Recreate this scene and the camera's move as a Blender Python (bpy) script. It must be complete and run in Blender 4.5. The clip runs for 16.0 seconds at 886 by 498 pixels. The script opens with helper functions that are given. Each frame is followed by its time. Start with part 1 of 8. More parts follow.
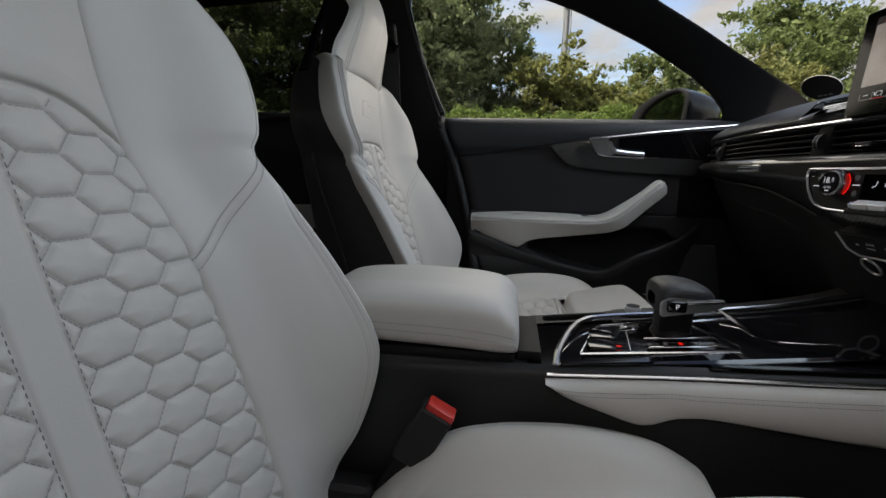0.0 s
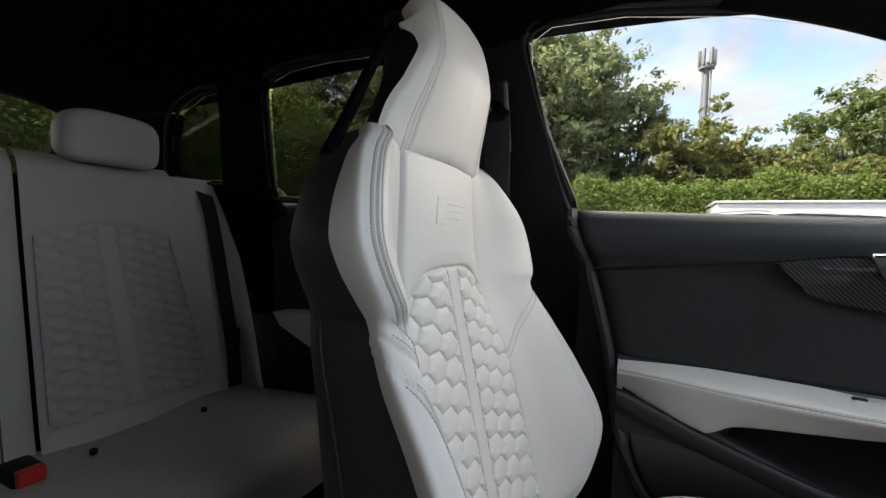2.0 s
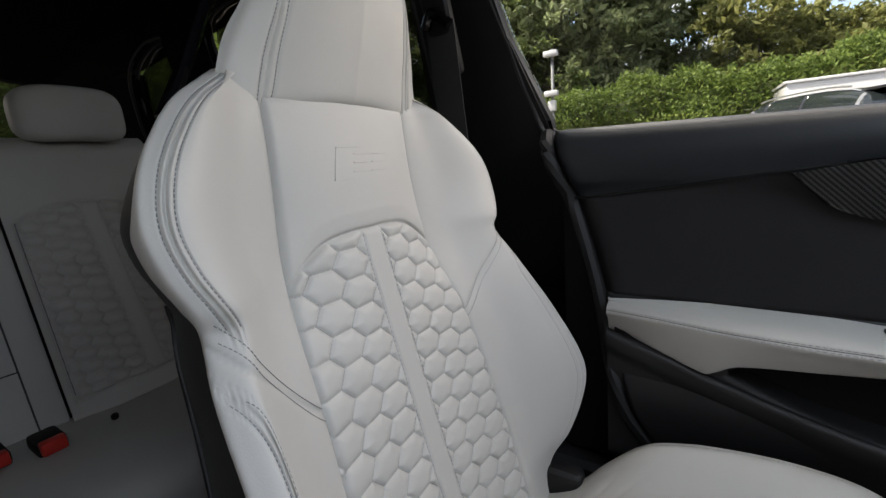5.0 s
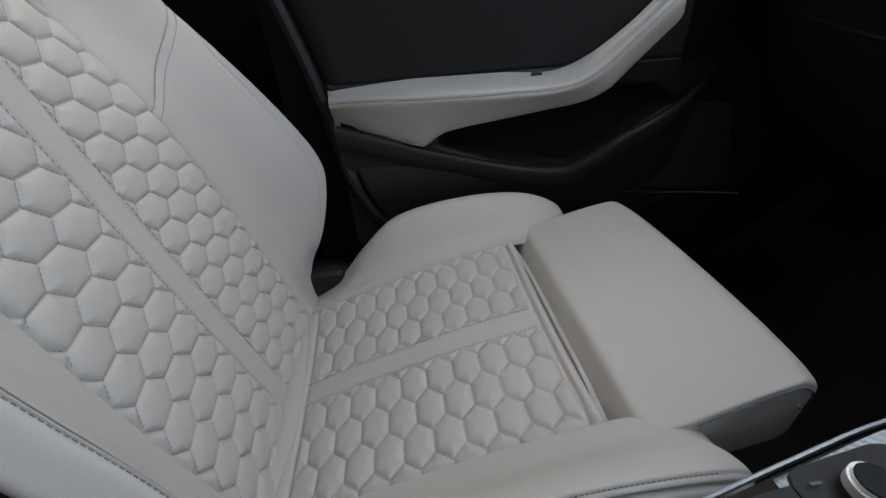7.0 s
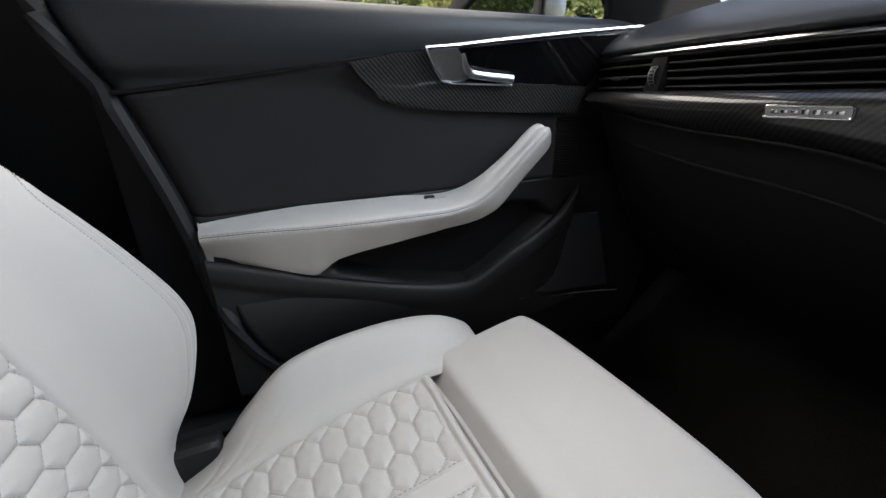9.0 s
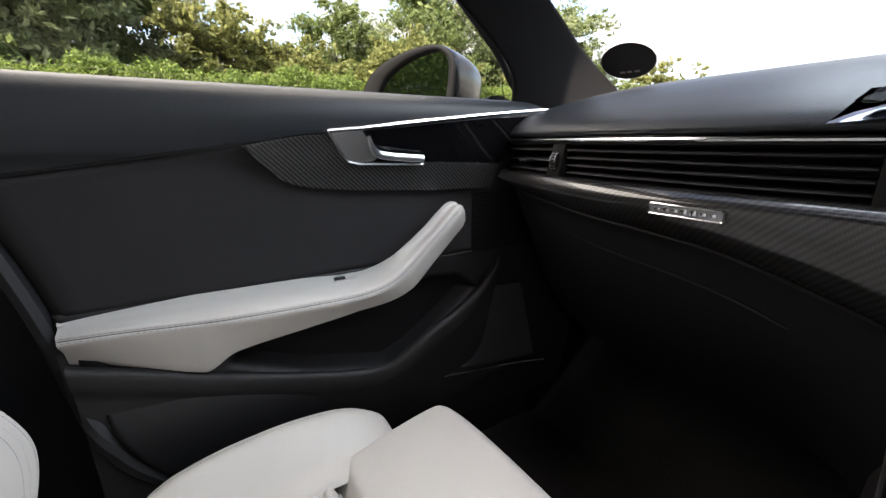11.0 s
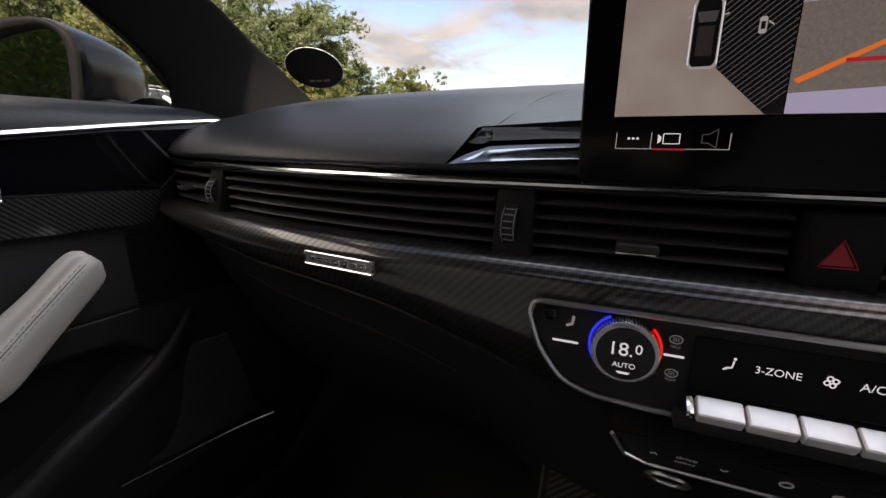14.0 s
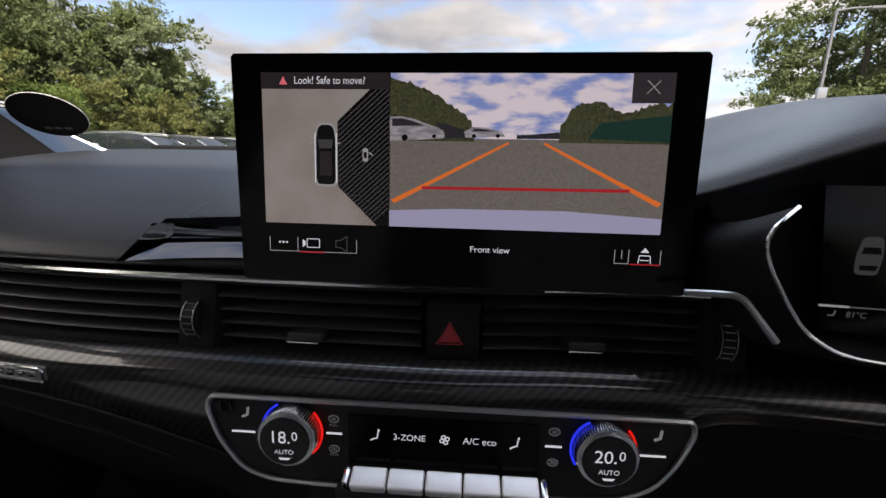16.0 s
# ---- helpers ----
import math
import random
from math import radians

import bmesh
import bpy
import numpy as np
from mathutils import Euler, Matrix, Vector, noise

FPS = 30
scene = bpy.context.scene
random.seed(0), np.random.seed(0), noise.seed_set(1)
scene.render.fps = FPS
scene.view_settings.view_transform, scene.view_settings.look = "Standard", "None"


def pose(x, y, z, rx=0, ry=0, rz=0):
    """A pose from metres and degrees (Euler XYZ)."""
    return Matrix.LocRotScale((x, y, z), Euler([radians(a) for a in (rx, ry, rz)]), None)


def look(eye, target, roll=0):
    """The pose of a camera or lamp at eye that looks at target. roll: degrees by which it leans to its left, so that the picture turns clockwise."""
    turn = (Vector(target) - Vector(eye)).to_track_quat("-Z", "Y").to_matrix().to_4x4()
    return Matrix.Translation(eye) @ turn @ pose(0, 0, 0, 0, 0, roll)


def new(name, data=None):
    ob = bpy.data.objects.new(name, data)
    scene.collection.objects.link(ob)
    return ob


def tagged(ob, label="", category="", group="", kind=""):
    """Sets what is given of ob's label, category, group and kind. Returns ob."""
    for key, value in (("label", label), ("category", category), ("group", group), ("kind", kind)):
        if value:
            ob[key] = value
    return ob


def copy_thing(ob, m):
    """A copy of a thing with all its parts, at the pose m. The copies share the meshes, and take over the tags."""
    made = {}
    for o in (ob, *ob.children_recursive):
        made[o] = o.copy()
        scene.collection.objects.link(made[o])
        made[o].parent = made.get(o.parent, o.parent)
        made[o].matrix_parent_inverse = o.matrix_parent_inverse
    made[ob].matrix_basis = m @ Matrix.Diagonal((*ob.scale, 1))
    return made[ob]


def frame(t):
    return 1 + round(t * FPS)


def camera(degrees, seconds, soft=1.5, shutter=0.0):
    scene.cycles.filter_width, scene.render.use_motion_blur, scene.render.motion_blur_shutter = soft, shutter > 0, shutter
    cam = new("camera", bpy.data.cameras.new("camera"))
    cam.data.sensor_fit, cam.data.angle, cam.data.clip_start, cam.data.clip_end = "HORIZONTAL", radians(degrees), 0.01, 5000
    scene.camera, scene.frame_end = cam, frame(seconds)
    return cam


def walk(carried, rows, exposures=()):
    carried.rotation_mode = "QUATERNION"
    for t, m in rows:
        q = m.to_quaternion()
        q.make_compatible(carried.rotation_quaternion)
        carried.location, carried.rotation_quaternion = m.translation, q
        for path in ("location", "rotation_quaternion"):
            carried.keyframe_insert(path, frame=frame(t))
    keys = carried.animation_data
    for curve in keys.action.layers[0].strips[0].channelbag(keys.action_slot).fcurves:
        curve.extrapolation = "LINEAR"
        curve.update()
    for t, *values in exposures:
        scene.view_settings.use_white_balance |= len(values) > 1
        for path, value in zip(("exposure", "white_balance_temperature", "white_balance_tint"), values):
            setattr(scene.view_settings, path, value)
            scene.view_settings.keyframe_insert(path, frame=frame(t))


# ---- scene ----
cam = camera(94.1, 16.0)
PATH = [
    (0, (0.0535, -0.5527, 0.8076), (-0.2644, 1.3890, 0.4488), 0.73),
    (0.5, (0.0086, -0.4591, 0.8716), (-0.3550, 1.4830, 0.5617), 1.61),
    (1, (-0.0239, -0.4035, 0.9222), (-0.4687, 1.5298, 0.6688), 2.98),
    (1.5, (-0.0527, -0.2566, 0.9350), (-0.7008, 1.6315, 0.8119), 2.81),
    (2, (-0.0375, -0.1358, 0.9094), (-0.9001, 1.6677, 0.8517), 2.11),
    (2.5, (-0.0092, -0.0587, 0.9702), (-1.0726, 1.6347, 0.9325), 0.78),
    (3, (0.0368, -0.0243, 1.0073), (-1.1576, 1.5784, 0.9377), -0.23),
    (3.2, (0.0531, -0.0177, 1.0069), (-1.1829, 1.5542, 0.9665), -0.37),
    (5.3, (0.0541, 0.0045, 0.9136), (-0.9011, 1.6862, 0.4042), -5.70),
    (5.5, (0.0613, 0.0033, 0.8980), (-0.8242, 1.7011, 0.3207), -6.34),
    (6, (0.0537, -0.0001, 0.8627), (-0.5576, 1.7463, 0.1034), -7.52),
    (6.5, (0.0387, -0.0012, 0.8419), (-0.1816, 1.7426, -0.1124), -6.36),
    (7, (0.0333, 0.0033, 0.8300), (0.1857, 1.6698, -0.2654), -4.41),
    (7.5, (0.0112, -0.0041, 0.8184), (0.4526, 1.5724, -0.3305), -2.45),
    (8, (-0.0125, 0.0044, 0.8205), (0.6351, 1.5655, -0.2488), -0.97),
    (8.5, (-0.0200, 0.0505, 0.8436), (0.7289, 1.6796, -0.0426), -0.38),
    (8.7, (-0.0041, 0.0656, 0.8475), (0.7332, 1.7388, 0.0370), -1.31),
    (10.8, (0.0802, 0.0926, 0.8905), (1.0219, 1.7810, 0.3781), -1.17),
    (11, (0.0944, 0.0893, 0.8943), (1.0874, 1.7453, 0.3732), -1.11),
    (11.5, (0.1303, 0.0837, 0.9012), (1.2749, 1.6303, 0.3556), -0.65),
    (12, (0.1688, 0.0891, 0.9093), (1.4568, 1.5138, 0.3515), -0.11),
    (12.5, (0.2021, 0.0959, 0.9097), (1.6096, 1.3989, 0.3430), -0.08),
    (13, (0.2279, 0.0953, 0.9087), (1.7305, 1.2912, 0.3502), -0.04),
    (13.5, (0.2451, 0.0934, 0.9137), (1.8398, 1.1632, 0.3548), -0.42),
    (14, (0.2519, 0.0815, 0.9192), (1.9435, 1.0002, 0.3765), -0.13),
    (14.5, (0.2610, 0.0497, 0.9355), (2.0469, 0.7931, 0.4275), 0.61),
    (15, (0.2617, 0.0071, 0.9599), (2.1151, 0.5833, 0.4776), 0.98),
    (15.5, (0.2807, -0.0234, 0.9649), (2.1751, 0.4133, 0.4950), 0.98),
    (16, (0.2835, -0.0369, 0.9692), (2.2033, 0.3045, 0.5243), 1.05),
]
LIGHT = [(0, 1.64, 7000, 15), (0.5, 1.52, 7000, 15), (1, 1.68, 7050, 15.5), (1.5, 1.92, 7050, 16), (2, 2.25, 6950, 15), (2.5, 2.36, 7000, 16), (3, 2.3, 7050, 17), (5.5, 1.75, 7000, 17), (6, 1.52, 7000, 18), (6.5, 1.65, 6950, 17), (7.5, 1.95, 6850, 16), (8.5, 2.48, 6850, 16),
         (11, 2.86, 7150, 18), (12.5, 2.77, 6950, 18), (13.5, 2.15, 7200, 20), (14, 1.82, 7450, 22), (14.5, 1.2, 7450, 22), (15, 1.0, 6950, 18), (15.5, 1.4, 6900, 18), (16, 1.68, 6850, 18)]
walk(cam, [(t, look(eye, target, roll)) for t, eye, target, roll in PATH], LIGHT)

# ---- world, sun and window light ----
SUN_ELEV, SUN_AZ = radians(52), radians(200)
world = bpy.data.worlds.new("sky")
scene.world = world
world.use_nodes = True


def link(tree, a, b):
    tree.links.new(a, b)


def build_world():
    t = world.node_tree
    t.nodes.clear()
    out = t.nodes.new("ShaderNodeOutputWorld")
    bg = t.nodes.new("ShaderNodeBackground")
    sky = t.nodes.new("ShaderNodeTexSky")
    sky.sky_type, sky.sun_disc = "NISHITA", False
    sky.sun_elevation, sky.sun_rotation = SUN_ELEV, SUN_AZ
    sky.air_density, sky.dust_density, sky.ozone_density = 1.0, 1.2, 1.5
    co = t.nodes.new("ShaderNodeTexCoord")
    sep = t.nodes.new("ShaderNodeSeparateXYZ")
    link(t, co.outputs["Generated"], sep.inputs[0])
    # the cloud layer is flat, so its pattern is spread by one over the height
    up = t.nodes.new("ShaderNodeMath")
    up.operation, up.inputs[1].default_value = "MAXIMUM", 0.0
    link(t, sep.outputs[2], up.inputs[0])
    add = t.nodes.new("ShaderNodeMath")
    add.operation, add.inputs[1].default_value = "ADD", 0.16
    link(t, up.outputs[0], add.inputs[0])
    div = t.nodes.new("ShaderNodeVectorMath")
    div.operation = "DIVIDE"
    comb = t.nodes.new("ShaderNodeCombineXYZ")
    for i in range(3):
        link(t, add.outputs[0], comb.inputs[i])
    link(t, co.outputs["Generated"], div.inputs[0])
    link(t, comb.outputs[0], div.inputs[1])
    cloud = t.nodes.new("ShaderNodeTexNoise")
    cloud.inputs["Scale"].default_value, cloud.inputs["Detail"].default_value = 1.5, 9
    cloud.inputs["Roughness"].default_value = 0.56
    cloud.inputs["Distortion"].default_value = 0.5
    link(t, div.outputs[0], cloud.inputs["Vector"])
    ramp = t.nodes.new("ShaderNodeValToRGB")
    ramp.color_ramp.elements[0].position, ramp.color_ramp.elements[1].position = 0.40, 0.58
    link(t, cloud.outputs["Fac"], ramp.inputs[0])
    shade = t.nodes.new("ShaderNodeTexNoise")
    shade.inputs["Scale"].default_value, shade.inputs["Detail"].default_value = 3.2, 5
    link(t, div.outputs[0], shade.inputs["Vector"])
    white = t.nodes.new("ShaderNodeValToRGB")
    white.color_ramp.elements[0].position, white.color_ramp.elements[1].position = 0.3, 0.65
    white.color_ramp.elements[0].color = (*[CLOUD * c for c in (0.62, 0.66, 0.72)], 1)
    white.color_ramp.elements[1].color = (*[CLOUD * c for c in (1.0, 0.99, 0.97)], 1)
    link(t, shade.outputs["Fac"], white.inputs[0])
    # one broad bank of cloud is thicker and greyer than the rest
    away = t.nodes.new("ShaderNodeVectorMath")
    away.operation = "DOT_PRODUCT"
    away.inputs[1].default_value = (math.cos(radians(46)), math.sin(radians(46)), 0)
    link(t, co.outputs["Generated"], away.inputs[0])
    lit = t.nodes.new("ShaderNodeMapRange")
    lit.interpolation_type = "SMOOTHSTEP"
    for k, v in enumerate((0.60, 0.80, 0.98, 0.68)):
        lit.inputs[k + 1].default_value = v
    link(t, away.outputs["Value"], lit.inputs[0])
    grey = t.nodes.new("ShaderNodeVectorMath")
    grey.operation = "SCALE"
    link(t, white.outputs[0], grey.inputs[0])
    link(t, lit.outputs[0], grey.inputs["Scale"])
    mix = t.nodes.new("ShaderNodeMix")
    mix.data_type = "RGBA"
    link(t, ramp.outputs[0], mix.inputs[0])
    link(t, sky.outputs[0], mix.inputs[6])
    link(t, grey.outputs[0], mix.inputs[7])
    link(t, mix.outputs[2], bg.inputs[0])
    bg.inputs[1].default_value = SKY
    link(t, bg.outputs[0], out.inputs[0])


SKY, CLOUD = 0.085, 4.2
build_world()
sun = new("sun", bpy.data.lights.new("sun", "SUN"))
sun.data.energy, sun.data.angle, sun.data.color = 4.2, radians(3), (1.0, 0.95, 0.86)
sun.matrix_world = look((0, 0, 0), (math.cos(SUN_ELEV) * 0.94, math.cos(SUN_ELEV) * 0.34, -math.sin(SUN_ELEV)))


def window_light(name, eye, target, width, height, watts, colour=(1.0, 0.98, 0.95)):
    """Sky light that falls in through an opening."""
    ob = new(name, bpy.data.lights.new(name, "AREA"))
    ob.data.shape, ob.data.size, ob.data.size_y = "RECTANGLE", width, height
    ob.data.energy, ob.data.color = watts, colour
    ob.matrix_world = look(eye, target)
    return ob


window_light("windscreen_light", (0.72, 0.0, 1.38), (0.20, 0.0, 0.52), 0.78, 0.5, 1.75, (0.68, 0.85, 1.0))
window_light("driver_window_light", (0.16, -0.70, 1.14), (0.0, 0.0, 0.62), 0.62, 0.24, 0.13, (1.0, 0.90, 0.74))
window_light("passenger_window_light", (0.16, 0.70, 1.14), (0.05, 0.2, 0.55), 0.62, 0.24, 0.58, (1.0, 0.95, 0.87))
window_light("rear_window_light", (-2.25, 0.0, 1.35), (-1.2, 0.0, 0.9), 1.0, 0.4, 0.36)

# ---- materials ----
MATS = {}


def mat(name, colour, rough=0.5, metal=0.0, bump=0.0, scale=200.0, vary=0.12, coat=0.0, emit=0.0, spec=0.5, patch=8.0, detail=6.0):
    """A principled material with colour varying at two scales and a fine relief, in metres of the object's own space."""
    m = bpy.data.materials.new(name)
    m.use_nodes = True
    t = m.node_tree
    p = t.nodes["Principled BSDF"]
    p.inputs["Roughness"].default_value, p.inputs["Metallic"].default_value = rough, metal
    p.inputs["Specular IOR Level"].default_value = spec
    p.inputs["Coat Weight"].default_value, p.inputs["Coat Roughness"].default_value = coat, 0.03
    co = t.nodes.new("ShaderNodeTexCoord")
    big = t.nodes.new("ShaderNodeTexNoise")
    big.inputs["Scale"].default_value, big.inputs["Detail"].default_value = patch, 4
    fine = t.nodes.new("ShaderNodeTexNoise")
    fine.inputs["Scale"].default_value, fine.inputs["Detail"].default_value = scale, detail
    for n in (big, fine):
        link(t, co.outputs["Object"], n.inputs["Vector"])
    both = t.nodes.new("ShaderNodeMath")
    both.operation = "ADD"
    link(t, big.outputs["Fac"], both.inputs[0])
    link(t, fine.outputs["Fac"], both.inputs[1])
    ramp = t.nodes.new("ShaderNodeValToRGB")
    ramp.color_ramp.elements[0].position, ramp.color_ramp.elements[1].position = 0.3, 0.7
    half = t.nodes.new("ShaderNodeMath")
    half.operation, half.inputs[1].default_value = "MULTIPLY", 0.5
    link(t, both.outputs[0], half.inputs[0])
    link(t, half.outputs[0], ramp.inputs[0])
    ramp.color_ramp.elements[0].color = (*[c * (1 - vary) for c in colour], 1)
    ramp.color_ramp.elements[1].color = (*[min(1, c * (1 + vary)) for c in colour], 1)
    link(t, ramp.outputs[0], p.inputs["Base Color"])
    if emit:
        link(t, ramp.outputs[0], p.inputs["Emission Color"])
        p.inputs["Emission Strength"].default_value = emit
    if bump:
        b = t.nodes.new("ShaderNodeBump")
        b.inputs["Strength"].default_value, b.inputs["Distance"].default_value = 1.0, bump
        link(t, fine.outputs["Fac"], b.inputs["Height"])
        link(t, b.outputs[0], p.inputs["Normal"])
    MATS[name] = m
    return m


def glow(name, colour, strength):
    m = bpy.data.materials.new(name)
    m.use_nodes = True
    p = m.node_tree.nodes["Principled BSDF"]
    p.inputs["Base Color"].default_value = (0.006, 0.006, 0.006, 1)
    p.inputs["Roughness"].default_value, p.inputs["Specular IOR Level"].default_value = 0.2, 0.2
    p.inputs["Emission Color"].default_value = (*colour, 1)
    p.inputs["Emission Strength"].default_value = 0.25 * strength
    return m


def pane_mat(name, tint, gloss=1.0):
    m = bpy.data.materials.new(name)
    m.use_nodes = True
    t = m.node_tree
    t.nodes.clear()
    out = t.nodes.new("ShaderNodeOutputMaterial")
    clear = t.nodes.new("ShaderNodeBsdfTransparent")
    clear.inputs[0].default_value = (*tint, 1)
    shine = t.nodes.new("ShaderNodeBsdfGlossy")
    shine.inputs["Roughness"].default_value = 0.02
    fr = t.nodes.new("ShaderNodeFresnel")
    fr.inputs[0].default_value = 1.3
    k = t.nodes.new("ShaderNodeMath")
    k.operation, k.inputs[1].default_value = "MULTIPLY", gloss
    link(t, fr.outputs[0], k.inputs[0])
    mix = t.nodes.new("ShaderNodeMixShader")
    link(t, k.outputs[0], mix.inputs[0])
    link(t, clear.outputs[0], mix.inputs[1])
    link(t, shine.outputs[0], mix.inputs[2])
    link(t, mix.outputs[0], out.inputs[0])
    return m


def carbon_mat(name, pitch, ax_a, ax_b, tone=0.045, coat=1.0):
    """Lacquered twill: diagonal ribs of dark fibre under a clear coat; ax_a and ax_b are the object axes that it lies in."""
    m = bpy.data.materials.new(name)
    m.use_nodes = True
    t = m.node_tree
    p = t.nodes["Principled BSDF"]
    co = t.nodes.new("ShaderNodeTexCoord")
    sep = t.nodes.new("ShaderNodeSeparateXYZ")
    link(t, co.outputs["Object"], sep.inputs[0])

    def num(op, a, b=None):
        n = t.nodes.new("ShaderNodeMath")
        n.operation = op
        for i, v in enumerate((a, b)):
            if v is None:
                continue
            if isinstance(v, (int, float)):
                n.inputs[i].default_value = v
            else:
                link(t, v, n.inputs[i])
        return n.outputs[0]
    a, b = sep.outputs[ax_a], sep.outputs[ax_b]
    # tow columns step the rib phase by a quarter each
    col = num("FLOOR", num("DIVIDE", a, pitch / 4))
    rib = num("FRACT", num("ADD", num("DIVIDE", b, pitch), num("MULTIPLY", col, 0.25)))
    on = num("GREATER_THAN", rib, 0.5)
    across = num("ABSOLUTE", num("SUBTRACT", num("FRACT", num("DIVIDE", a, pitch / 4)), 0.5))
    along = num("ABSOLUTE", num("SUBTRACT", num("FRACT", num("MULTIPLY", rib, 2.0)), 0.5))
    edge = num("MAXIMUM", across, along)
    val = num("MULTIPLY", num("ADD", num("MULTIPLY", on, tone), 0.07 * tone), num("SUBTRACT", 1.25, edge))
    comb = t.nodes.new("ShaderNodeCombineColor")
    for i, k in enumerate((1.0, 0.99, 0.98)):
        link(t, num("MULTIPLY", val, k), comb.inputs[i])
    link(t, comb.outputs[0], p.inputs["Base Color"])
    link(t, num("ADD", num("MULTIPLY", on, -0.12), 0.42), p.inputs["Roughness"])
    p.inputs["Metallic"].default_value = 0.15
    p.inputs["Coat Weight"].default_value, p.inputs["Coat Roughness"].default_value = coat, 0.04
    p.inputs["Coat IOR"].default_value, p.inputs["Specular IOR Level"].default_value = 1.6, 0.3
    bu = t.nodes.new("ShaderNodeBump")
    bu.inputs["Strength"].default_value, bu.inputs["Distance"].default_value = 0.5, 0.0004
    link(t, on, bu.inputs["Height"])
    link(t, bu.outputs[0], p.inputs["Normal"])
    return m


LEATHER = mat("pale_leather", (0.50, 0.485, 0.455), 0.46, bump=0.00012, scale=900, vary=0.035, patch=14, spec=0.35)
LEATHER_STRAP = mat("smooth_pale_leather", (0.46, 0.45, 0.43), 0.5, bump=0.00008, scale=900, vary=0.03, spec=0.35)
SEAM = mat("dark_grey_seam", (0.07, 0.07, 0.072), 0.8, vary=0.1)
CELL_THREAD = mat("pale_grey_thread", (0.32, 0.315, 0.305), 0.8, vary=0.1)
STITCH = mat("grey_thread", (0.20, 0.20, 0.20), 0.8, vary=0.1)
SHELL = mat("black_seat_shell", (0.014, 0.0135, 0.0135), 0.5, bump=0.00015, scale=500, vary=0.2)
PLASTIC = mat("grained_black_plastic", (0.009, 0.009, 0.0098), 0.55, bump=0.0002, scale=600, vary=0.15, spec=0.4)
DOOR_PLASTIC = mat("grained_charcoal_plastic", (0.0165, 0.0162, 0.0165), 0.55, bump=0.0002, scale=600, vary=0.15, spec=0.4)
PLASTIC_DARK = mat("deep_black_plastic", (0.0045, 0.0045, 0.005), 0.6, vary=0.2, spec=0.28)
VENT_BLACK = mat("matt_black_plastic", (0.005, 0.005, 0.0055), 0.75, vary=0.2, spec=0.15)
BLADE = mat("satin_black_vent_plastic", (0.020, 0.020, 0.022), 0.42, vary=0.1, spec=0.5)
PAD = mat("soft_blue_black_pad", (0.0128, 0.0152, 0.0185), 0.46, bump=0.00024, scale=650, vary=0.12, spec=0.32)
SUEDE = mat("charcoal_suede", (0.020, 0.0193, 0.0203), 0.95, bump=0.0003, scale=700, vary=0.2, spec=0.2)
LINER = mat("black_headliner_cloth", (0.0028, 0.0028, 0.003), 0.95, bump=0.0003, scale=800, vary=0.2, spec=0.06)
PILLAR = mat("dark_pillar_cloth", (0.0042, 0.0042, 0.0047), 0.9, bump=0.0003, scale=800, vary=0.15, spec=0.12)
CARPET = mat("black_carpet", (0.026, 0.026, 0.026), 1.0, bump=0.002, scale=350, vary=0.35, spec=0.1)
PIANO = mat("piano_black_lacquer", (0.004, 0.004, 0.005), 0.05, vary=0.1, spec=0.55)
SATIN = mat("satin_silver_key", (0.74, 0.74, 0.75), 0.38, 0.45, vary=0.03)
DISPLAY_GLASS = mat("black_display_glass", (0.002, 0.002, 0.0025), 0.10, vary=0.1, spec=0.12)
CHROME = mat("satin_chrome", (0.60, 0.61, 0.63), 0.16, 1.0, vary=0.04)
ALU = mat("brushed_aluminium", (0.55, 0.56, 0.57), 0.32, 1.0, vary=0.06, scale=300)
DARK_CHROME = mat("polished_dark_chrome", (0.17, 0.185, 0.21), 0.07, 1.0, vary=0.03)
HANDLE_METAL = mat("satin_grey_metal", (0.27, 0.275, 0.285), 0.42, 1.0, vary=0.05)
RUBBER = mat("black_rubber", (0.009, 0.009, 0.010), 0.65, vary=0.2)
WEBBING = mat("black_belt_webbing", (0.014, 0.014, 0.015), 0.85, bump=0.0005, scale=900, vary=0.25)
RED_PLASTIC = mat("red_plastic", (0.55, 0.03, 0.02), 0.4, vary=0.1)
CARBON_D = carbon_mat("carbon_twill_dash", 0.0070, 1, 2, 0.020, 0.62)
CARBON_S = carbon_mat("carbon_twill_door", 0.0064, 0, 2, 0.045)
CARBON_F = carbon_mat("carbon_twill_flat", 0.0066, 0, 1)
PERF = mat("perforated_black_leather", (0.020, 0.021, 0.024), 0.5, bump=0.0006, scale=450, vary=0.2)
GLASS = pane_mat("clear_window_glass", (0.93, 0.95, 0.94), 0.55)
TINT = pane_mat("privacy_glass", (0.42, 0.43, 0.42), 0.5)
MIRROR = mat("mirror_silvering", (0.45, 0.47, 0.48), 0.02, 1.0, vary=0.01)
WHITE_GLOW = glow("white_backlight", (0.85, 0.92, 1.0), 0.75)
FAINT_GLOW = glow("faint_backlight", (0.6, 0.64, 0.68), 0.06)
DIM_GLOW = glow("dim_backlight", (0.6, 0.65, 0.7), 0.13)
ICON_GLOW = glow("soft_backlight", (0.75, 0.78, 0.82), 0.24)
GREY_GLOW = glow("grey_backlight", (0.8, 0.82, 0.85), 0.35)
BLUE_GLOW = glow("blue_ring_light", (0.02, 0.04, 1.0), 1.0)
RED_GLOW = glow("red_ring_light", (1.0, 0.015, 0.01), 0.9)
